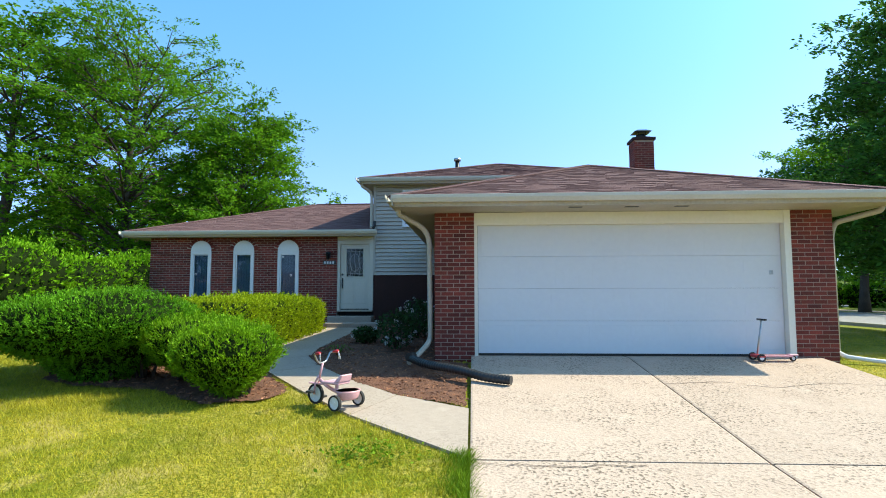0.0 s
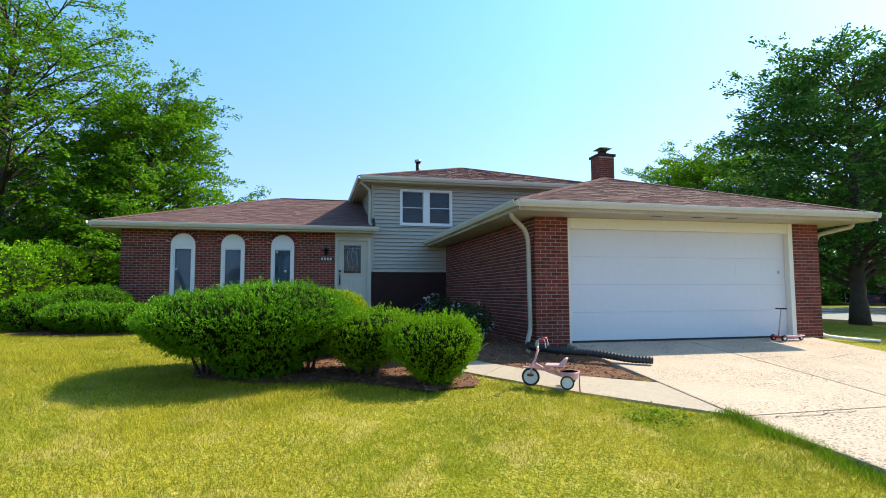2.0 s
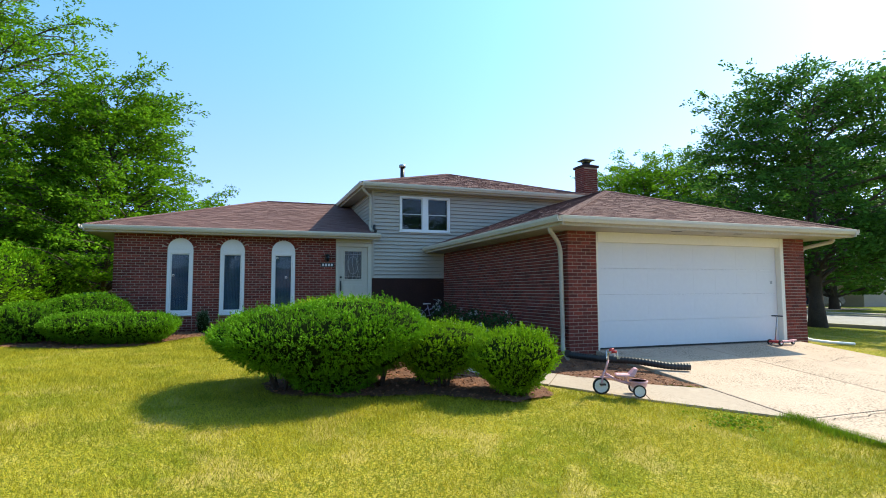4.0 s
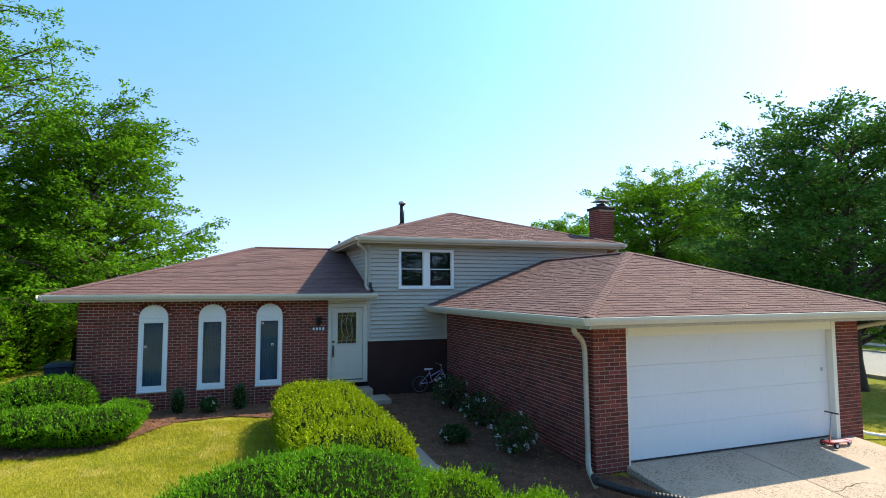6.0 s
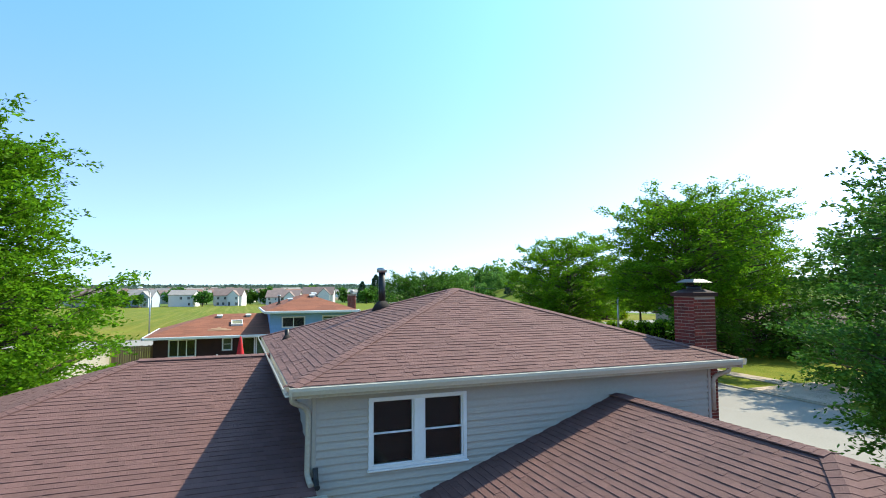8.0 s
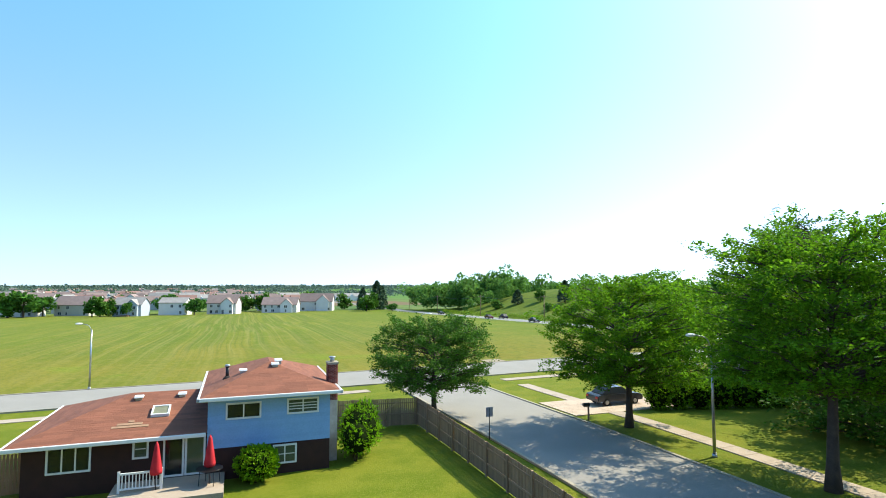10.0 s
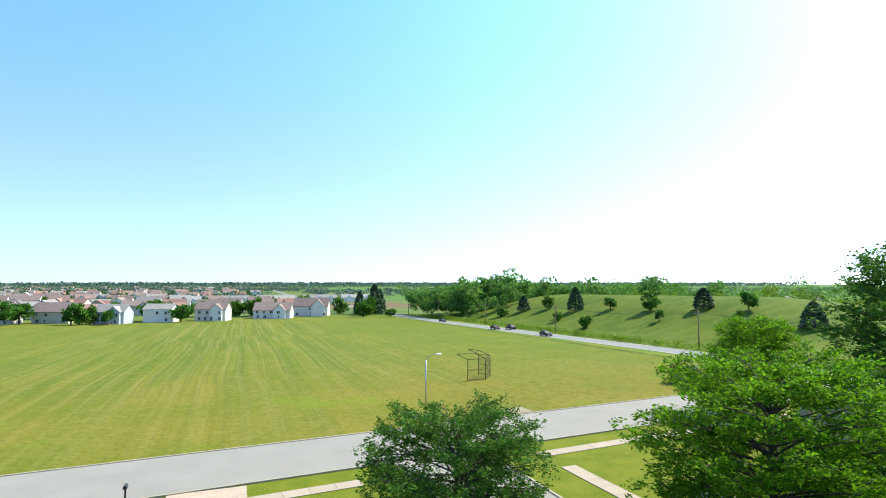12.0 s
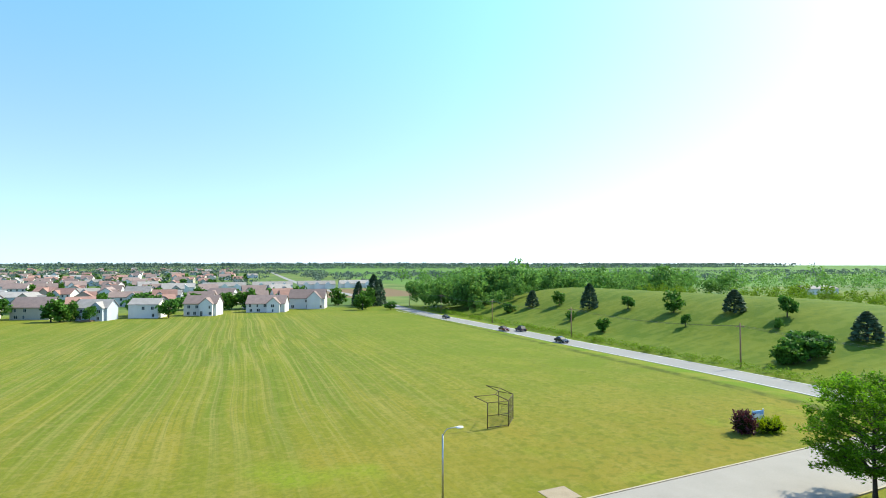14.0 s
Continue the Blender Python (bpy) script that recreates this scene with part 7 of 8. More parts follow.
for i, (x, y) in enumerate(spots):
    ob = new("house", plain[rnd.randrange(8)])
    ob.location = (x, y, gz(x, y) - 0.3)
    ob.rotation_euler = (0, 0, rnd.choice((0, math.pi / 2, math.pi, 0.2, -0.3)) + rnd.uniform(-0.15, 0.15))
    tagged(ob, "distant pale suburban house with gable roof", "house", "suburb beyond the field")
# a row of long low white townhouses
for k in range(5):
    bm = bmesh.new()
    w = 34
    prof = [(-5, 0), (5, 0), (5, 4.6), (0, 7.6), (-5, 4.6)]
    prism(bm, [(-w / 2, a, b) for a, b in prof], [(w / 2, a, b) for a, b in prof])
    for g in (-10, 0, 10):
        prof = [(-3, 0), (3, 0), (3, 4.4), (0, 7.0), (-3, 4.4)]
        prism(bm, [(g + a, -6.2, b) for a, b in prof], [(g + a, -4, b) for a, b in prof])
    t = tagged(part("townhouse", bm, HW[0]), "long pale townhouse row with grey gable roof", "house", "townhouses")
    t.location = (-40 + k * 40, 545 + k * 8, gz(-40, 545) - 0.3)
    bm = bmesh.new()
    gable_mesh(bm, w, 10, 4.6, 7.6)
    part("roof", bm, HR[2], t)
# ranch house and clipped shrubs beyond the side street
field_house(63.5, 60.0, 0.0, 18, 9, 2.7, 4.6, HW[3], HR[0], "low brick ranch house with brown roof beyond side street")
field_house(46.0, 30.0, -1.57, 16, 9, 2.8, 4.8, HW[3], HR[0], "low brick ranch house with brown roof beyond side street")
field_house(-31.0, 26.0, 1.57, 13, 9, 2.9, 5.0, HW[0], HR[1], "white house with orange-brown roof behind tall hedge")
# houses never in view, added behind the camera to darken what the windows mirror
for x, turn in ((-30, 0.0), (-6, 0.0), (20, 0.0)):
    field_house(x, -52.0, math.pi, 17, 9, 3.0, 5.2, HW[3], HR[0], "unseen low brick house added as backdrop for window reflections")
for k in range(7):
    shrub("clipped_bush", "dark green rounded bush in row across side street lawn", "bush", [(31.6 + k * 1.6, 47.4 - k * 0.5, 0.75, 0.9, 0.85, 1.15)], 2400, 0.16, YEW_LEAF, 90 + k, 2.2, 0.3, 0.5, 0.05, 0, 0, "bushes across side street")
# low white sheds far to the east
for x, y, w in ((352, 285, 18), (372, 292, 12), (336, 280, 8)):
    bm = bmesh.new()
    box(bm, -w / 2, w / 2, -5, 5, 0, 4)
    t = tagged(part("shed", bm, HW[0]), "low white farm shed beyond grassy hill", "shed", "farm sheds")
    t.location = (x, y, gz(x, y))
    bm = bmesh.new()
    gable_mesh(bm, w, 10, 4, 5.6)
    part("roof", bm, HR[2], t)


# ---- far trees ----
def far_tree_mesh(seed, material, conifer=False, quads=800, leaf=0.098):
    """A tree one metre tall, for copies: trunk, and a crown of leaf clumps."""
    rng = np.random.default_rng(seed)
    if conifer:
        k = rng.random(quads) ** 0.85
        az = rng.random(quads) * 6.283
        r = 0.30 * (1 - k ** 1.7) ** 0.8 * (0.93 + 0.07 * np.sin(k * 30 + 2 * np.sin(az * 3))) * rng.uniform(0.45, 1.0, quads) ** 0.5 + 0.01
        c = np.stack([r * np.cos(az), r * np.sin(az), 0.02 + 0.98 * k], axis=1)
        along = np.stack([np.cos(az), np.sin(az), 0.25 + 0 * az], axis=1) + rng.normal(size=(quads, 3)) * 0.6
    else:
        cl = 22
        ca = unit(rng.normal(size=(cl, 3))) * rng.uniform(0.10, 0.30, (cl, 1)) * np.array([1.1, 1.1, 1.15]) + np.array([0, 0, 0.42])
        pick = rng.integers(0, cl, quads)
        c = ca[pick] + unit(rng.normal(size=(quads, 3))) * rng.uniform(0.05, 0.16, quads)[:, None] * np.array([1, 1, 0.8])
        c[:, 2] = np.clip(c[:, 2], 0.06, 1.0)
        along = rng.normal(size=(quads, 3))
    v, f = leaf_quads(c, along, leaf * rng.uniform(0.6, 1.5, quads), 0.7, rng)
    tv = []
    tf = []
    for ring, (zz, rr) in enumerate(((0, 0.03), (0.5, 0.018))):
        for a in range(5):
            tv.append((rr * math.cos(a * 1.2566), rr * math.sin(a * 1.2566), zz))
    for a in range(5):
        tf.append((a, (a + 1) % 5, 5 + (a + 1) % 5, 5 + a))
    me = bpy.data.meshes.new("tree")
    verts = np.concatenate([v, np.array(tv)])
    me.from_pydata(verts.tolist(), [], f.tolist() + (np.array(tf) + len(v)).tolist())
    me.materials.append(material)
    me.materials.append(BARK)
    for i in range(5):
        me.polygons[len(f) + i].material_index = 1
    return me


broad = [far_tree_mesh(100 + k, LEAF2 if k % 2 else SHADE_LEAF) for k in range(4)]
fir = [far_tree_mesh(110 + k, CONIFER, True) for k in range(2)]
rnd = random.Random(9)


def far_tree(x, y, h, spread, label, conifer=False, group="far trees"):
    ob = new("tree", rnd.choice(fir if conifer else broad))
    ob.location = (x, y, gz(x, y) - 0.1)
    ob.scale = (h * spread, h * spread, h)
    ob.rotation_euler = (0, 0, rnd.uniform(0, 6.28))
    return tagged(ob, label, "tree", group)


for x, y, h, s, c in ((128.9, 115.4, 6.0, 1.7, True), (130.9, 149.4, 6.0, 1.7, True), (132.5, 135.7, 7.4, 0.85, False), (127.3, 167.2, 8.0, 1.05, False), (126.4, 186.2, 6.0, 1.05, False), (123.4, 202.9, 8.8, 1.2, True),
                      (124.0, 223.0, 6.8, 1.05, False), (119.8, 236.1, 6.6, 1.5, True), (111.9, 240.9, 5.2, 1.6, False), (107.5, 174.4, 5.0, 1.5, False), (112.2, 197.2, 4.2, 1.3, False), (118.9, 154.2, 4.8, 0.8, False),
                      (125.3, 132.5, 3.2, 1.0, False)):
    far_tree(x, y, h, s, "dark spruce on grassy hillside" if c else "round leafy tree on grassy hillside", c, "hillside trees")
for dx, dy, h in ((0, 0, 7.0), (3.4, 0.6, 6.4), (-3.2, 0.8, 6.2), (5.6, 1.5, 5.2), (-5.2, 1.8, 4.8), (1.5, 2.5, 7.2)):
    far_tree(111.6 + dx, 115.2 + dy, h, 1.25, "broad dark green bush on hill foot", False, "hill foot thicket")
for x, y, h, s in ((-82.5, 312, 13, 1.0), (-60, 297, 11, 1.0), (-56.5, 295, 11.5, 1.0), (-53.5, 297, 10, 0.9), (-45.5, 290, 9, 0.8), (-18.6, 299, 11, 1.0), (67.3, 313, 10, 1.3), (14, 338, 13, 1.0), (-32, 318, 14, 1.1), (-10, 345, 12, 1.0), (40, 352, 14, 1.0),
                   (74, 330, 13, 0.9), (62, 352, 12, 1.2), (-86.5, 300.5, 15, 1.25), (-92.5, 302, 14, 1.3), (80, 306, 6, 1.5)):
    far_tree(x, y, h, s, "leafy garden tree beside white house", False, "garden trees")
for x, y, h in ((79, 338, 17), (72, 345, 13), (84, 345, 14)):
    far_tree(x, y, h, 1.0, "tall dark spruce by highway", True, "garden trees")
for x, y in spots:
    for twice in range(rnd.choice((1, 2, 2, 3) if y < 700 else (1, 1, 2))):
        far_tree(x + rnd.uniform(-14, 14), y + rnd.uniform(-14, 12), rnd.uniform(6, 11), rnd.uniform(0.9, 1.25), "leafy tree in distant suburb", False, "suburb trees")


def woods(name, label, boxes, seed, material, leaf, wide=1.0):
    """Far woods: lobed crowns of leaf clumps, too many to count."""
    rng = np.random.default_rng(seed)
    all_c, all_s = [], []
    for x0, x1, y0, y1, n, h0, h1, quads in boxes:
        cx, cy = rng.uniform(x0, x1, n), rng.uniform(y0, y1, n)
        h = rng.uniform(h0, h1, n) * rng.choice((0.7, 0.9, 1.0, 1.1), n)
        base = ground_z(cx, cy)
        pick = np.repeat(np.arange(n), quads)
        # each crown is made of seven lobes of unlike size
        lobe = rng.integers(0, 7, len(pick))
        lc = unit(rng.normal(size=(n * 7, 3))).reshape(n, 7, 3) * np.array([0.24, 0.24, 0.22])
        lr = rng.uniform(0.12, 0.24, (n, 7))
        d = unit(rng.normal(size=(len(pick), 3))) * (lr[pick, lobe] * rng.uniform(0.7, 1.1, len(pick)))[:, None]
        c = (lc[pick, lobe] + d) * h[pick][:, None] * np.array([wide, wide, 1.0])
        c += np.stack([cx[pick], cy[pick], base[pick] + h[pick] * 0.52], axis=1)
        c[:, 2] = np.maximum(c[:, 2], base[pick] + 0.04 * h[pick])
        all_c.append(c)
        all_s.append(leaf * h[pick] / 10 * rng.uniform(0.6, 1.5, len(pick)))
    c, s = np.concatenate(all_c), np.concatenate(all_s)
    v, f = leaf_quads(c, rng.normal(size=c.shape), s, 0.7, rng)
    tagged(mesh_np(name, v, f, material, None, "", "stuff"), label, "woods")


SCRUB_LEAF = mat("weed_leaves", (0.200, 0.300, 0.022), (0.110, 0.190, 0.014), 0.6, scale=0.1, fine=1.0, var=0.8, bump=0, island=0.4, through_light=0.35, spec=0.1)
woods("woods", "dense green wood along highway bend", [(98, 150, 275, 330, 60, 12, 20, 560), (100, 135, 255, 280, 16, 6, 11, 500), (140, 300, 290, 400, 120, 12, 22, 400), (180, 420, 400, 640, 220, 14, 23, 150), (300, 700, 250, 500, 170, 12, 20, 80)], 201, WOOD_LEAF, 0.72)
woods("scrub", "light green scrub behind grassy hill", [(175, 300, 150, 260, 150, 3.0, 7.5, 220)], 202, SCRUB_LEAF, 0.8)
woods("weeds", "tall bright green weeds along highway verge", [(95.4, 99.4, 60, 300, 900, 0.9, 2.1, 40)], 205, SCRUB_LEAF, 1.3, 1.5)
woods("woods", "haze-tinted blue-green tree belts on flat horizon", [(-1500, 200, 1200, 1500, 1100, 7, 12, 26), (-2400, 2600, 1900, 2600, 3400, 9, 14, 16), (300, 2600, 500, 1200, 1000, 6, 12, 26), (100, 700, 700, 1100, 260, 7, 12, 36), (-700, 60, 560, 1150, 380, 5, 9, 28), (-420, -150, 300, 560, 110, 8, 13, 60)], 203, HAZE_BELT, 2.6, 2.2)
woods("woods", "haze-pale tree line at edge of horizon", [(-4200, 4200, 3000, 4400, 3600, 16, 24, 9)], 204, HAZE_BELT, 6.0, 3.5)

# ---- driveway, walk, beds ----
driveway = thing("driveway", "cream exposed concrete driveway with dark joints", "driveway", kind="structure")


def slab_poly(cor, material, parent, lift=0.03, name="slab"):
    bm = bmesh.new()
    prism(bm, [(x, y, gz(x, y) - 0.15) for x, y in cor], [(x, y, gz(x, y) + lift) for x, y in cor])
    return part(name, bm, material, parent)


def drive_top(y):
    """The driveway runs up from the lawn's level to the garage floor."""
    return float(np.interp(y, [-14, -4.2, -0.05, 0.5], [-1.02, -0.405, -0.012, -0.012]))


def drive_slab(x0, x1, ys):
    """One slab between two joints; ys: stations along it."""
    bm = bmesh.new()
    rows = []
    for y in ys:
        rows.append([bm.verts.new((x, y, drive_top(y) - (0.006 if y in (ys[0], ys[-1]) else 0) + dz)) for x, dz in ((x0, -0.22), (x0, -0.006), (x0 + 0.02, 0.0), (x1 - 0.02, 0.0), (x1, -0.006), (x1, -0.22))])
    for a, b in zip(rows, rows[1:]):
        for i in range(5):
            bm.faces.new((a[i], a[i + 1], b[i + 1], b[i]))
    for r in (rows[0], rows[-1]):
        bm.faces.new(r)
    return part("slab", bm, CONCRETE, driveway)


for x0, x1 in ((-0.06, 2.392), (2.41, 5.35)):
    for ys in ((0.25, -0.08, -1.2, -2.4, -4.19), (-4.215, -5.5, -7.0, -8.50), (-8.525, -10.5, -12.9)):
        drive_slab(x0, x1, ys)
bm = bmesh.new()
prism(bm, [(-0.03, -12.8, -1.4), (5.3, -12.8, -1.4), (5.3, 0.2, -0.5), (-0.03, 0.2, -0.5)], [(-0.03, -12.8, -1.1), (5.3, -12.8, -1.1), (5.3, 0.2, -0.12), (-0.03, 0.2, -0.12)])
part("joint_bed", bm, MULCH, driveway)
# cracks that wander across the slabs
for seed, pts in ((1, [(2.45, -1.7), (3.1, -1.55), (3.7, -1.85), (4.4, -1.6), (5.3, -1.75)]), (2, [(3.3, -0.9), (3.5, -1.3), (3.7, -1.85)]), (3, [(0.0, -4.3), (0.7, -4.34), (1.5, -4.28)])):
    rnd = random.Random(seed)
    bm = bmesh.new()
    dense = []
    for a, b in zip(pts, pts[1:]):
        for k in range(6):
            dense.append((a[0] + (b[0] - a[0]) * k / 6 + rnd.uniform(-0.02, 0.02), a[1] + (b[1] - a[1]) * k / 6 + rnd.uniform(-0.03, 0.03)))
    for (ax, ay), (bx, by) in zip(dense, dense[1:]):
        w = rnd.uniform(0.003, 0.008)
        bm.faces.new([bm.verts.new(p) for p in ((ax, ay - w, drive_top(ay) + 0.003), (bx, by - w, drive_top(by) + 0.003), (bx, by + w, drive_top(by) + 0.003), (ax, ay + w, drive_top(ay) + 0.003))])
    part("crack", bm, FELT, driveway)

WALK_L = [(-0.078, -4.13), (-1.35, -3.02), (-2.25, -1.95), (-3.00, -0.95), (-3.55, 0.15), (-3.85, 1.25), (-3.90, 2.6), (-3.90, 4.2), (-3.90, 5.72)]
WALK_R = [(-0.078, -2.76), (-0.95, -2.22), (-1.75, -1.35), (-2.40, -0.45), (-2.80, 0.35), (-2.92, 1.3), (-2.93, 2.6), (-2.93, 4.2), (-2.93, 5.72)]
walkway = thing("walkway", "pale concrete walkway curving to front door", "walkway", kind="structure")
for i in range(len(WALK_L) - 1):
    a, b, c, d = (Vector(p) for p in (WALK_L[i], WALK_R[i], WALK_R[i + 1], WALK_L[i + 1]))
    e = 0.006
    slab_poly([a.lerp(d, e), b.lerp(c, e), c.lerp(b, e), d.lerp(a, e)], WALK, walkway, 0.028)


def inside(poly, x, y):
    hit = False
    for (ax, ay), (bx, by) in zip(poly, poly[1:] + poly[:1]):
        if (ay > y) != (by > y) and x < (bx - ax) * (y - ay) / (by - ay) + ax:
            hit = not hit
    return hit


BEDS = [
    WALK_R[1:] + [(-2.6, 6.9), (-0.66, 6.9), (-0.66, 0.0), (-0.10, -0.2), (-0.10, -2.70)],
    [(-9.9, 6.9), (-4.1, 6.9), (-3.95, 5.7), (-3.93, 1.4), (-3.6, 0.2), (-3.05, -0.9), (-2.35, -2.0), (-2.5, -2.5), (-3.2, -2.65), (-4.1, -2.0), (-5.3, -1.85), (-6.1, -1.4), (-6.2, -0.8),
     (-5.5, -0.2), (-5.35, 1.5), (-5.4, 5.3), (-6.2, 5.75), (-7.4, 5.55), (-8.0, 4.6), (-8.5, 3.9), (-9.6, 3.75), (-11.2, 4.6), (-11.0, 6.4)],
]


def inside_all(poly, x, y):
    hit = np.zeros(len(x), dtype=bool)
    for (ax, ay), (bx, by) in zip(poly, poly[1:] + poly[:1]):
        if ay != by:
            hit ^= ((ay > y) != (by > y)) & (x < (bx - ax) * (y - ay) / (by - ay) + ax)
    return hit


def bed(poly, seed, label):
    rng = np.random.default_rng(seed)
    xs, ys = [p[0] for p in poly], [p[1] for p in poly]
    st = 0.06
    gx, gy = np.arange(min(xs), max(xs), st), np.arange(min(ys), max(ys), st)
    verts, faces, index = [], [], {}

    def corner(i, j):
        if (i, j) not in index:
            x, y = gx[0] + i * st + rng.uniform(-0.02, 0.02), gy[0] + j * st + rng.uniform(-0.02, 0.02)
            index[i, j] = len(verts)
            verts.append((x, y, gz(x, y) + 0.016 + 0.02 * noise.noise(Vector((x * 3, y * 3, 0))) + rng.uniform(0, 0.012)))
        return index[i, j]

    for i in range(len(gx)):
        for j in range(len(gy)):
            if inside(poly, gx[i] + st / 2, gy[j] + st / 2):
                faces.append((corner(i, j), corner(i + 1, j), corner(i + 1, j + 1), corner(i, j + 1)))
    ob = mesh_np("mulch_bed", verts, faces, MULCH, None, "", "structure")
    tagged(ob, label, "mulch bed")
    n = int(len(faces) * 0.95)
    pick = rng.integers(0, len(faces), n)
    c = np.array(verts)[np.array(faces)[pick, 0]] + rng.uniform(0, st, (n, 3)) * np.array([1, 1, 0.0]) + np.array([0, 0, 0.012])
    along = rng.normal(size=(n, 3)) * np.array([1, 1, 0.25])
    v, f = leaf_quads(c, along, rng.uniform(0.025, 0.07, n), 0.3, rng)
    tagged(mesh_np("bark_chips", v, f, CHIP, None, "", "stuff"), "loose red-brown bark chips on mulch bed", "mulch")


bed(BEDS[0], 1, "red-brown bark mulch bed between walkway and garage")
bed(BEDS[1], 2, "red-brown bark mulch bed along brick wall and shrubs")


# ---- lawn blades ----
def lawn_blades(n, x0, x1, y0, y1, seed, label, density_point=None):
    rng = np.random.default_rng(seed)
    x, y = rng.uniform(x0, x1, n), rng.uniform(y0, y1, n)
    walk_poly = WALK_L + WALK_R[::-1]
    keep = ~(inside_all(walk_poly, x, y) | inside_all(BEDS[0], x, y) | inside_all(BEDS[1], x, y))
    x, y = x[keep], y[keep]
    n = len(x)
    p = np.stack([x, y, ground_z(x, y) - 0.005], axis=1)
    hgt = rng.uniform(0.025, 0.075, n) * (0.85 + 0.25 * np.sin(x * 1.3 + np.sin(y * 0.9) * 2) * np.cos(y * 1.1))
    tip = np.stack([rng.normal(size=n) * 0.55, rng.normal(size=n) * 0.55, np.ones(n)], axis=1) * hgt[:, None]
    side = np.stack([rng.normal(size=n), rng.normal(size=n), np.zeros(n)], axis=1)
    side = unit(side) * rng.uniform(0.0022, 0.0044, n)[:, None]
    v = np.stack([p - side, p + side, p + tip], axis=1).reshape(-1, 3)
    tagged(mesh_np("grass", v, np.arange(n * 3).reshape(-1, 3), BLADE, None, "", "stuff"), label, "grass")


lawn_blades(430000, -12.0, -0.12, -7.3, 5.4, 71, "short mown yellow-green lawn grass blades")
lawn_blades(22000, 5.40, 12.0, -4.0, 6.0, 72, "short mown grass blades beside driveway")
# ragged long grass along the driveway edge, clover patch
rng = np.random.default_rng(73)
n = 9000
y = rng.uniform(-8.5, -4.0, n)
x = -0.05 - np.abs(rng.normal(size=n)) * (0.10 + 0.08 * np.sin(y * 2.1) * np.sin(y * 5.3))
p = np.stack([x, y, ground_z(x, y)], axis=1)
tip = np.stack([rng.normal(size=n) * 0.6 + 0.35, rng.normal(size=n) * 0.5, np.ones(n)], axis=1) * rng.uniform(0.05, 0.11, n)[:, None]
sd = unit(np.stack([rng.normal(size=n), rng.normal(size=n), np.zeros(n)], axis=1)) * 0.0035
tagged(mesh_np("grass", np.stack([p - sd, p + sd, p + tip], axis=1).reshape(-1, 3), np.arange(n * 3).reshape(-1, 3), LUSH, None, "", "stuff"), "ragged longer grass along driveway edge", "grass")
n = 300
c = np.stack([-1.0 + rng.normal(size=n) * 0.20, -4.05 + rng.normal(size=n) * 0.15, np.zeros(n)], axis=1)
c[:, 2] = ground_z(c[:, 0], c[:, 1]) + rng.uniform(0.02, 0.07, n)
v, f = leaf_quads(c, rng.normal(size=(n, 3)) * np.array([1, 1, 0.3]), rng.uniform(0.02, 0.05, n), 0.7, rng)
tagged(mesh_np("clover_patch", v, f, LUSH, None, "", "stuff"), "darker clover patch in lawn", "weeds")

# ---- small things round the house ----
tri = thing("tricycle", "faded pink and white child's tricycle on lawn edge", "tricycle", at=(-1.83, -2.62, gz(-1.83, -2.62) + 0.02))
ang = math.atan2(-0.23, 0.41)
tri.rotation_euler = (0, 0, ang)
# along its own x: front wheel at 0, rear axle at 0.47


def spoked_wheel(parent, c, r, w):
    bm = bmesh.new()
    disc_wheel(bm, c, (0, 1, 0), r, w, r * 0.78)
    wh = part("wheel", bm, RUBBER, parent)
    bm = bmesh.new()
    disc_wheel(bm, c, (0, 1, 0), r * 0.80, w * 0.6, r * 0.58)
    disc_wheel(bm, c, (0, 1, 0), r * 0.62, w * 0.3)
    for k in range(5):
        a = k * 1.2566
        tube(bm, [c, (c[0] + r * 0.68 * math.cos(a), c[1], c[2] + r * 0.68 * math.sin(a))], r * 0.07, 5)
    disc_wheel(bm, c, (0, 1, 0), r * 0.2, w * 0.9)
    part("rim", bm, WHITE, wh, "white plastic rim")


spoked_wheel(tri, (0, 0, 0.115), 0.115, 0.035)
for sy in (-0.19, 0.19):
    spoked_wheel(tri, (0.47, sy, 0.085), 0.085, 0.035)
bm = bmesh.new()
tube(bm, bent([(0.0, 0.03, 0.115), (0.02, 0.03, 0.26), (0.06, 0, 0.34)]), 0.012, 7)
tube(bm, bent([(0.0, -0.03, 0.115), (0.02, -0.03, 0.26), (0.06, 0, 0.34)]), 0.012, 7)
tube(bm, [(0.05, 0, 0.30), (0.10, 0, 0.47)], 0.014, 8)
part("fork", bm, PINK, tri)
bm = bmesh.new()
tube(bm, bent([(0.15, -0.14, 0.59), (0.09, -0.13, 0.58), (0.09, -0.06, 0.47), (0.09, 0.06, 0.47), (0.09, 0.13, 0.58), (0.15, 0.14, 0.59)]), 0.011, 8)
part("handlebar", bm, STEEL, tri, "bright metal handlebar")
for sy in (-1, 1):
    bm = bmesh.new()
    tube(bm, [(0.13, sy * 0.137, 0.588), (0.20, sy * 0.147, 0.595)], 0.017, 8)
    part("grip", bm, RED, tri, "red handle grip")
bm = bmesh.new()
box(bm, -0.10, 0.13, -0.025, 0.025, 0.225, 0.24)
part("mudguard", bevelled(bm, 0.006), PINK, tri)
bm = bmesh.new()
tube(bm, bent([(0.06, 0, 0.28), (0.20, 0, 0.20), (0.34, 0, 0.16), (0.47, 0, 0.12)]), 0.02, 8)
part("frame_tube", bm, PINK, tri)
bm = bmesh.new()
box(bm, 0.19, 0.43, -0.10, 0.10, 0.255, 0.285)
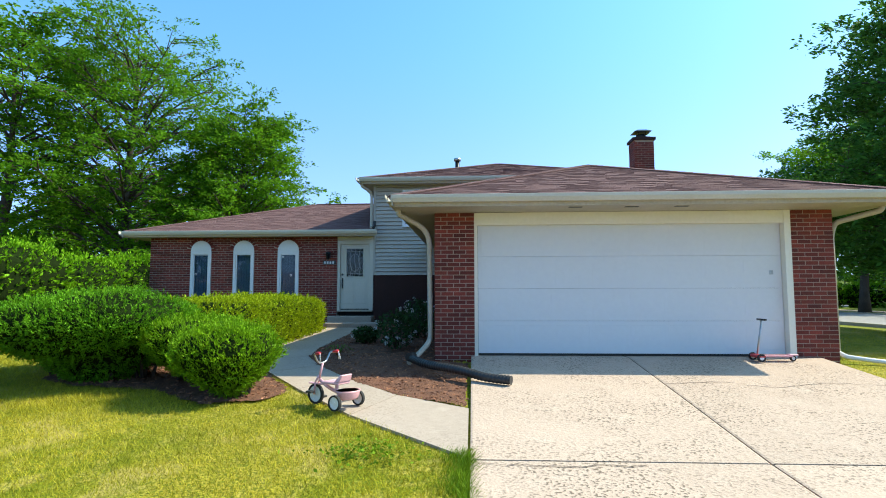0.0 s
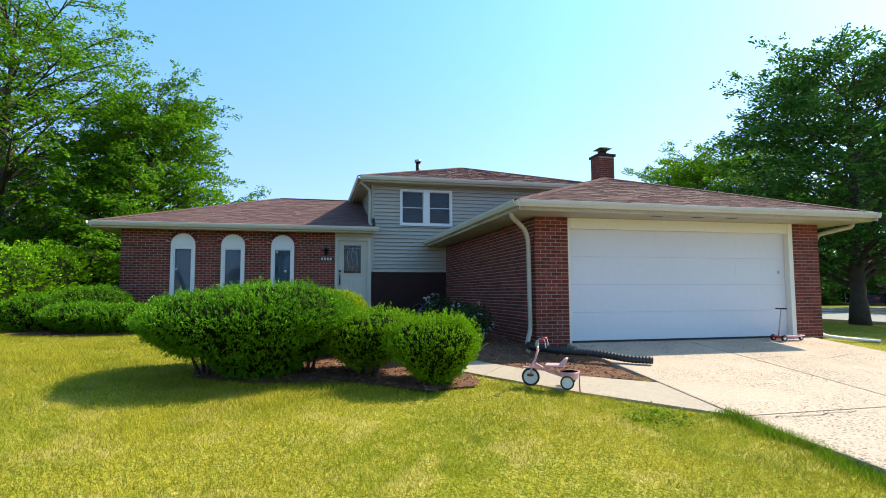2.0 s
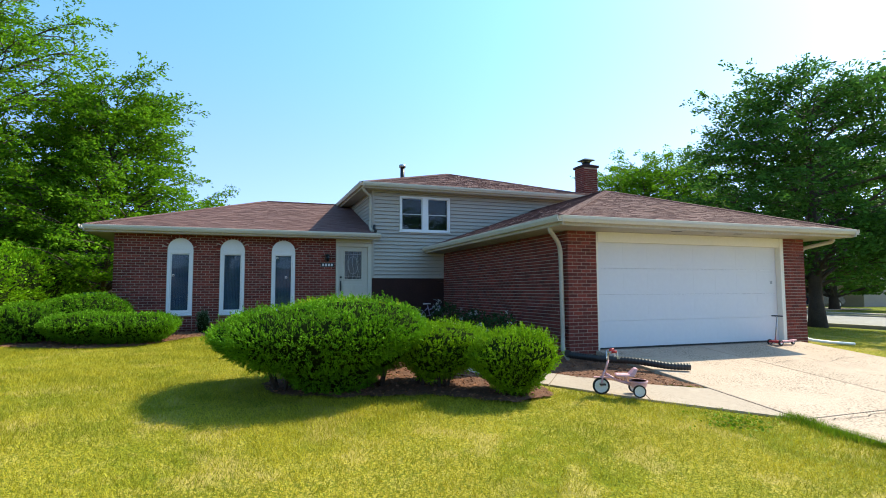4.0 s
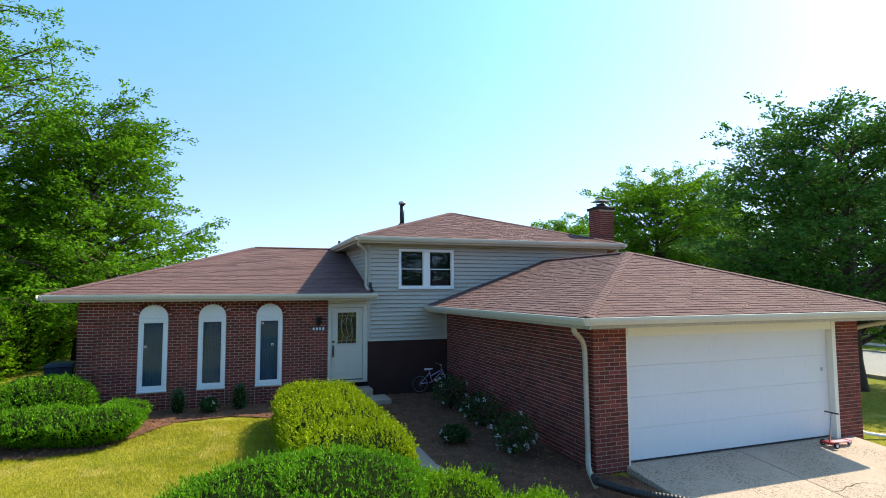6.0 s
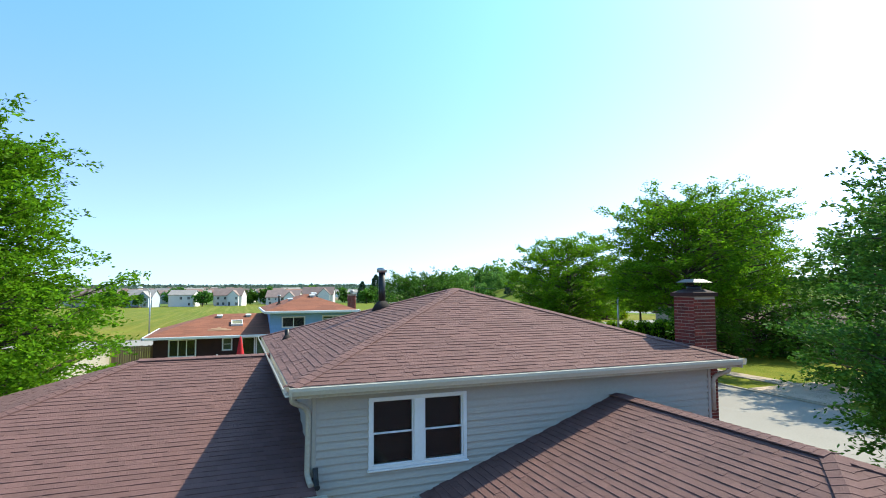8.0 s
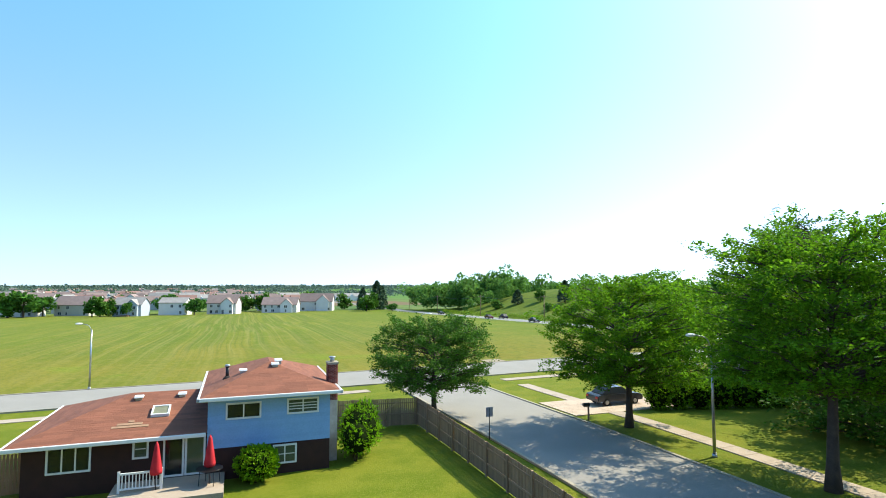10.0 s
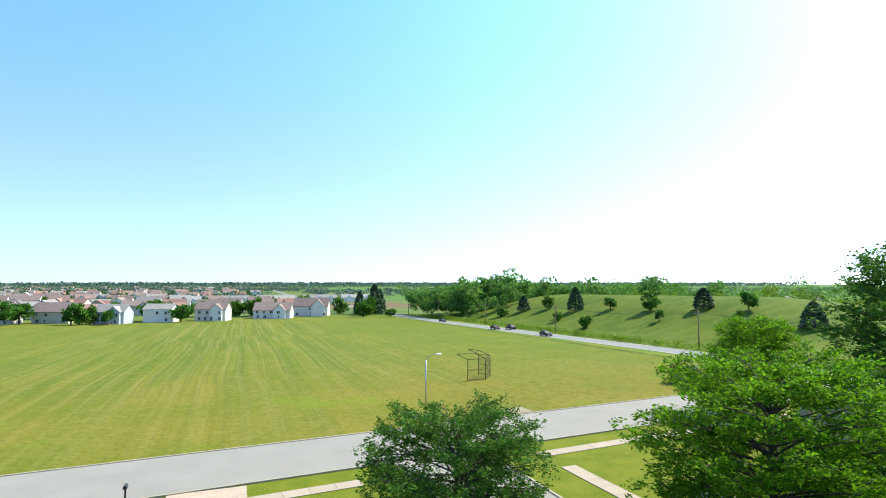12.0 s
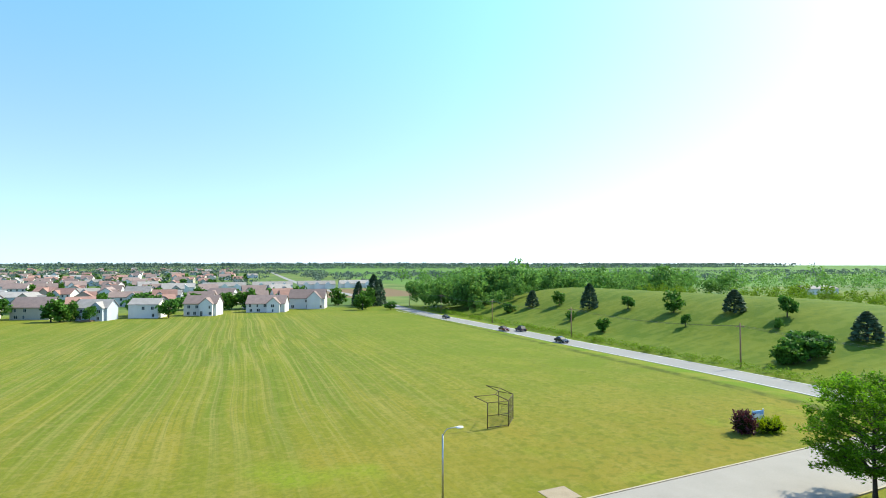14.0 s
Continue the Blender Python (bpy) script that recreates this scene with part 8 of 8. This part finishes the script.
prism(bm, [(0.36, -0.10, 0.283), (0.44, -0.10, 0.283), (0.44, 0.10, 0.283), (0.36, 0.10, 0.283)], [(0.44, -0.085, 0.365), (0.475, -0.085, 0.365), (0.475, 0.085, 0.365), (0.44, 0.085, 0.365)])
tube(bm, [(0.32, 0, 0.17), (0.32, 0, 0.26)], 0.022, 8)
part("seat", bevelled(bm, 0.008), PINK, tri)
bm = bmesh.new()
for ring in tube(bm, [(0.49, 0, 0.105), (0.49, 0, 0.12), (0.49, 0, 0.185), (0.49, 0, 0.20), (0.49, 0, 0.20), (0.49, 0, 0.13)], [0.085, 0.10, 0.118, 0.124, 0.108, 0.09], 20):
    for v in ring:
        v.co.y *= 1.25
tray = part("tray", bm, PINK, tri, "pink oval rear tray")
bm = bmesh.new()
for ring in tube(bm, [(0.49, 0, 0.131), (0.49, 0, 0.145)], [0.089, 0.092], 20):
    for v in ring:
        v.co.y *= 1.25
part("lining", bm, RED_CLOTH, tray, "dark red tray lining")
bm = bmesh.new()
tube(bm, [(0.47, -0.20, 0.085), (0.47, 0.20, 0.085)], 0.010, 6)
part("axle", bm, STEEL, tri)
for sy in (-1, 1):
    bm = bmesh.new()
    box(bm, -0.03, 0.05, sy * 0.10 - 0.035, sy * 0.10 + 0.035, 0.10 - sy * 0.04, 0.125 - sy * 0.04)
    part("pedal", bevelled(bm, 0.004), BLACK, tri)
    bm = bmesh.new()
    for k in range(3):
        tube(bm, [(0.20, sy * 0.147, 0.595), (0.205 + 0.01 * k, sy * (0.15 + 0.008 * k), 0.50)], 0.003, 4)
    part("streamer", bm, WHITE, tri)

sc = thing("scooter", "pink three-wheeled child's scooter by garage door", "scooter", at=(4.23, -0.33, drive_top(-0.33) + 0.004))
bm = bmesh.new()
box(bm, 0.02, 0.50, -0.07, 0.07, 0.065, 0.092)
part("deck", bevelled(bm, 0.012, 2), PINK, sc)
for c, r in (((0.0, -0.13, 0.06), 0.06), ((0.0, 0.13, 0.06), 0.06), ((0.52, 0, 0.045), 0.045)):
    bm = bmesh.new()
    disc_wheel(bm, c, (0, 1, 0), r, 0.035, r * 0.55)
    w = part("wheel", bm, RUBBER, sc)
    bm = bmesh.new()
    disc_wheel(bm, c, (0, 1, 0), r * 0.58, 0.036)
    part("rim", bm, WHITE, w)
bm = bmesh.new()
box(bm, -0.05, 0.06, -0.15, 0.15, 0.055, 0.10)
part("front_truck", bevelled(bm, 0.015), RED, sc)
bm = bmesh.new()
box(bm, 0.45, 0.58, -0.05, 0.05, 0.085, 0.105)
part("rear_mudguard", bevelled(bm, 0.006), PINK, sc)
bm = bmesh.new()
tube(bm, [(0.0, 0, 0.08), (0.09, 0, 0.62)], 0.013, 8)
part("stem", bm, STEEL, sc)
bm = bmesh.new()
tube(bm, [(0.09, -0.13, 0.62), (0.09, 0.13, 0.62)], 0.014, 8)
part("handlebar", bm, BLACK, sc)

pipe = thing("drain_pipe", "black corrugated drain pipe lying across mulch", "drain pipe", at=(0, 0, 0))
path = bent([(-0.98, -0.45, 0.0), (-0.72, -1.0, -0.02), (-0.25, -1.45, -0.03), (0.15, -1.72, -0.10), (0.46, -1.86, -0.11)], 10)
dense = []
for a, b in zip(path, path[1:]):
    n = max(1, int((b - a).length / 0.012))
    dense += [a.lerp(b, k / n) for k in range(n)]
for p in dense:
    p.z = max(p.z, (drive_top(p.y) if p.x > -0.08 else gz(p.x, p.y) + 0.045) + 0.055)
bm = bmesh.new()
tube(bm, dense, [0.057 + 0.003 * (1 if (k // 2) % 2 else -1) for k in range(len(dense))], 14)
part("hose", bm, BLACK, pipe)
bm = bmesh.new()
tube(bm, [(-0.94, -0.36, 0.03), (-1.0, -0.52, 0.02)], [0.05, 0.066], 12)
part("adapter", bm, BLACK, pipe)
pv = tagged(part("drain_pipe", (lambda b: (tube(b, bent([(5.70, 0.14, 0.06), (5.74, 0.02, 0.0), (6.1, -0.12, -0.05), (6.75, -0.28, -0.10)]), 0.034, 10), b)[1])(bmesh.new()), WHITE), "white plastic drain pipe lying on lawn", "drain pipe")

# child's bicycle against the brick base
bike = thing("bicycle", "small purple and white child's bicycle against brick wall", "bicycle", at=(-1.55, 6.62, gz(-1.5, 6.6) + 0.05))
LILAC = mat("lilac_paint", (0.42, 0.36, 0.52), None, 0.35, bump=0.02)
for x in (0.0, 0.78):
    bm = bmesh.new()
    disc_wheel(bm, (x, 0, 0.25), (0, 1, 0), 0.25, 0.04, 0.215, 28)
    w = part("wheel", bm, RUBBER, bike)
    bm = bmesh.new()
    disc_wheel(bm, (x, 0, 0.25), (0, 1, 0), 0.217, 0.02, 0.20, 28)
    for k in range(10):
        a = k * 0.6283
        tube(bm, [(x, 0, 0.25), (x + 0.205 * math.cos(a), 0, 0.25 + 0.205 * math.sin(a))], 0.003, 4)
    part("rim", bm, STEEL, w)
bm = bmesh.new()
for a, b in (((0.78, 0, 0.25), (0.62, 0, 0.62)), ((0.64, 0, 0.56), (0.34, 0, 0.28)), ((0.34, 0, 0.28), (0.26, 0, 0.60)), ((0.34, 0, 0.28), (0.0, 0, 0.25)), ((0.27, 0, 0.52), (0.0, 0, 0.25)), ((0.63, 0, 0.60), (0.30, 0, 0.44))):
    tube(bm, [a, b], 0.014, 7)
part("frame", bm, LILAC, bike)
bm = bmesh.new()
tube(bm, bent([(0.52, -0.22, 0.76), (0.58, -0.12, 0.74), (0.61, 0, 0.68), (0.58, 0.12, 0.74), (0.52, 0.22, 0.76)]), 0.012, 7)
tube(bm, [(0.62, 0, 0.6), (0.61, 0, 0.69)], 0.012, 7)
part("handlebar", bm, STEEL, bike)
bm = bmesh.new()
prism(bm, [(0.14, -0.06, 0.61), (0.36, -0.02, 0.62), (0.36, 0.02, 0.62), (0.14, 0.06, 0.61)], [(0.14, -0.06, 0.65), (0.36, -0.02, 0.645), (0.36, 0.02, 0.645), (0.14, 0.06, 0.65)])
part("saddle", bm, WHITE, bike)


def wheeled_bin(x, y, turn):
    b = thing("rubbish_bin", "dark blue wheeled rubbish bin beside brick wall", "bin", "rubbish bins", (x, y, gz(x, y)))
    b.rotation_euler = (0, 0, turn)
    bm = bmesh.new()
    prism(bm, [(-0.24, -0.26, 0.04), (0.24, -0.26, 0.04), (0.24, 0.26, 0.04), (-0.24, 0.26, 0.04)], [(-0.30, -0.34, 0.98), (0.30, -0.34, 0.98), (0.30, 0.34, 0.98), (-0.30, 0.34, 0.98)])
    part("body", bevelled(bm, 0.02), BIN_BLUE, b)
    bm = bmesh.new()
    prism(bm, [(-0.33, -0.38, 0.98), (0.33, -0.38, 0.98), (0.33, 0.38, 0.98), (-0.33, 0.38, 0.98)], [(-0.27, -0.32, 1.06), (0.27, -0.32, 1.06), (0.27, 0.30, 1.06), (-0.27, 0.30, 1.06)])
    part("lid", bevelled(bm, 0.012), BIN_BLUE, b)
    bm = bmesh.new()
    tube(bm, [(-0.25, 0.40, 0.94), (0.25, 0.40, 0.94)], 0.018, 8)
    part("handle", bm, BLACK, b)
    for sx in (-0.27, 0.27):
        bm = bmesh.new()
        disc_wheel(bm, (sx, 0.28, 0.12), (1, 0, 0), 0.12, 0.05)
        part("wheel", bm, RUBBER, b)
    bm = bmesh.new()
    box(bm, -0.09, 0.09, -0.335, -0.30, 0.60, 0.74)
    part("emblem", bm, SIGN_GREY, b)


wheeled_bin(-10.28, 8.5, 0.1)


# Green taken close to black: deep shade by the walls is in the colour.
BUSH_DARK = mat("shade_darkened_bush_leaves", (0.040, 0.085, 0.022), (0.022, 0.050, 0.014), 0.6, bump=0, island=0.4, through_light=0.2, spec=0.1)


def flower_bush(x, y, h, r, seed, blooms):
    """A loose leafy plant with white blossoms."""
    rng = np.random.default_rng(seed)
    z0 = gz(x, y)
    t = thing("flowering_bush", "loose bush with shade-darkened green leaves and white blossoms", "bush", "flowering bushes", (x, y, z0))
    bm = bmesh.new()
    for k in range(9):
        a, q = k * 2.4, r * (0.3 + 0.6 * ((k * 37) % 10) / 10)
        tube(bm, [(0, 0, -0.02), (q * 0.4 * math.cos(a), q * 0.4 * math.sin(a), h * 0.5), (q * math.cos(a), q * math.sin(a), h * 0.9)], [0.012, 0.008, 0.003], 5)
    part("stem_tuft", bm, BARK, t)
    n = 800
    c = unit(rng.normal(size=(n, 3))) * rng.uniform(0.3, 1.0, n)[:, None] ** 0.6 * np.array([r, r, h * 0.5]) + np.array([0, 0, h * 0.55])
    v, f = leaf_quads(c, rng.normal(size=(n, 3)), rng.uniform(0.04, 0.10, n), 0.5, rng)
    mesh_np("leaves", v, f, BUSH_DARK, t)
    for k in range(blooms):
        d = unit(rng.normal(size=(1, 3)))[0] * np.array([r, r, h * 0.5]) * 0.98 + np.array([0, 0, h * 0.58])
        m = 14
        c = d + rng.normal(size=(m, 3)) * 0.022
        v, f = leaf_quads(c, rng.normal(size=(m, 3)), rng.uniform(0.025, 0.05, m), 0.8, rng)
        mesh_np("blossom", v, f, PETAL, t)


flower_bush(-1.45, 1.35, 0.75, 0.42, 301, 16)
flower_bush(-1.25, 3.2, 0.70, 0.45, 302, 10)
flower_bush(-1.35, 4.8, 0.80, 0.45, 303, 14)
flower_bush(-2.2, 2.3, 0.35, 0.30, 304, 4)
flower_bush(-6.75, 6.3, 0.35, 0.22, 305, 6)
# a drooping sprig at the bed's edge
sprig = thing("sprig", "pale drooping plant in mulch bed", "plant", at=(-2.35, 0.55, gz(-2.3, 0.5)))
rng = np.random.default_rng(306)
bm = bmesh.new()
for k in range(10):
    a = k * 0.63
    tube(bm, [(0, 0, 0), (0.12 * math.cos(a), 0.12 * math.sin(a), 0.20), (0.28 * math.cos(a), 0.28 * math.sin(a), 0.10)], [0.008, 0.006, 0.002], 4)
part("fronds", bm, WEED, sprig)
antenna = thing("tv_antenna", "tall metal television antenna behind hedge", "antenna", at=(-24.5, 22.0, 0))
bm = bmesh.new()
tube(bm, [(0, 0, -0.1), (0, 0, 8.6)], 0.03, 6)
part("mast", bm, STEEL, antenna)
bm = bmesh.new()
tube(bm, [(-1.2, 0, 8.3), (1.4, 0, 8.0)], 0.025, 6)
for k in range(7):
    x = -1.1 + k * 0.4
    tube(bm, [(x, -0.7 + k * 0.05, 8.25 - k * 0.04), (x, 0.7 - k * 0.05, 8.25 - k * 0.04)], 0.012, 4)
part("boom", bm, STEEL, antenna)

# ---- shingles, last of the large pieces ----
shingle_slope(garage_roof, g_left, (-0.6, 0.5, 2.7), 300, 51)
shingle_slope(garage_roof, g_front, None, 0, 52)
shingle_slope(garage_roof, g_right, None, 0, 53)
shingle_slope(wing_roof, w_front, (-4.5, 7.5, 3.0), 300, 54)
shingle_slope(wing_roof, w_left, None, 0, 55)
shingle_slope(wing_roof, w_back, None, 0, 56)
shingle_slope(upper_roof, u_slopes[0], (-1.0, 7.5, 4.6), 300, 57)
for k, s in enumerate(u_slopes[1:]):
    shingle_slope(upper_roof, s, None, 0, 58 + k)
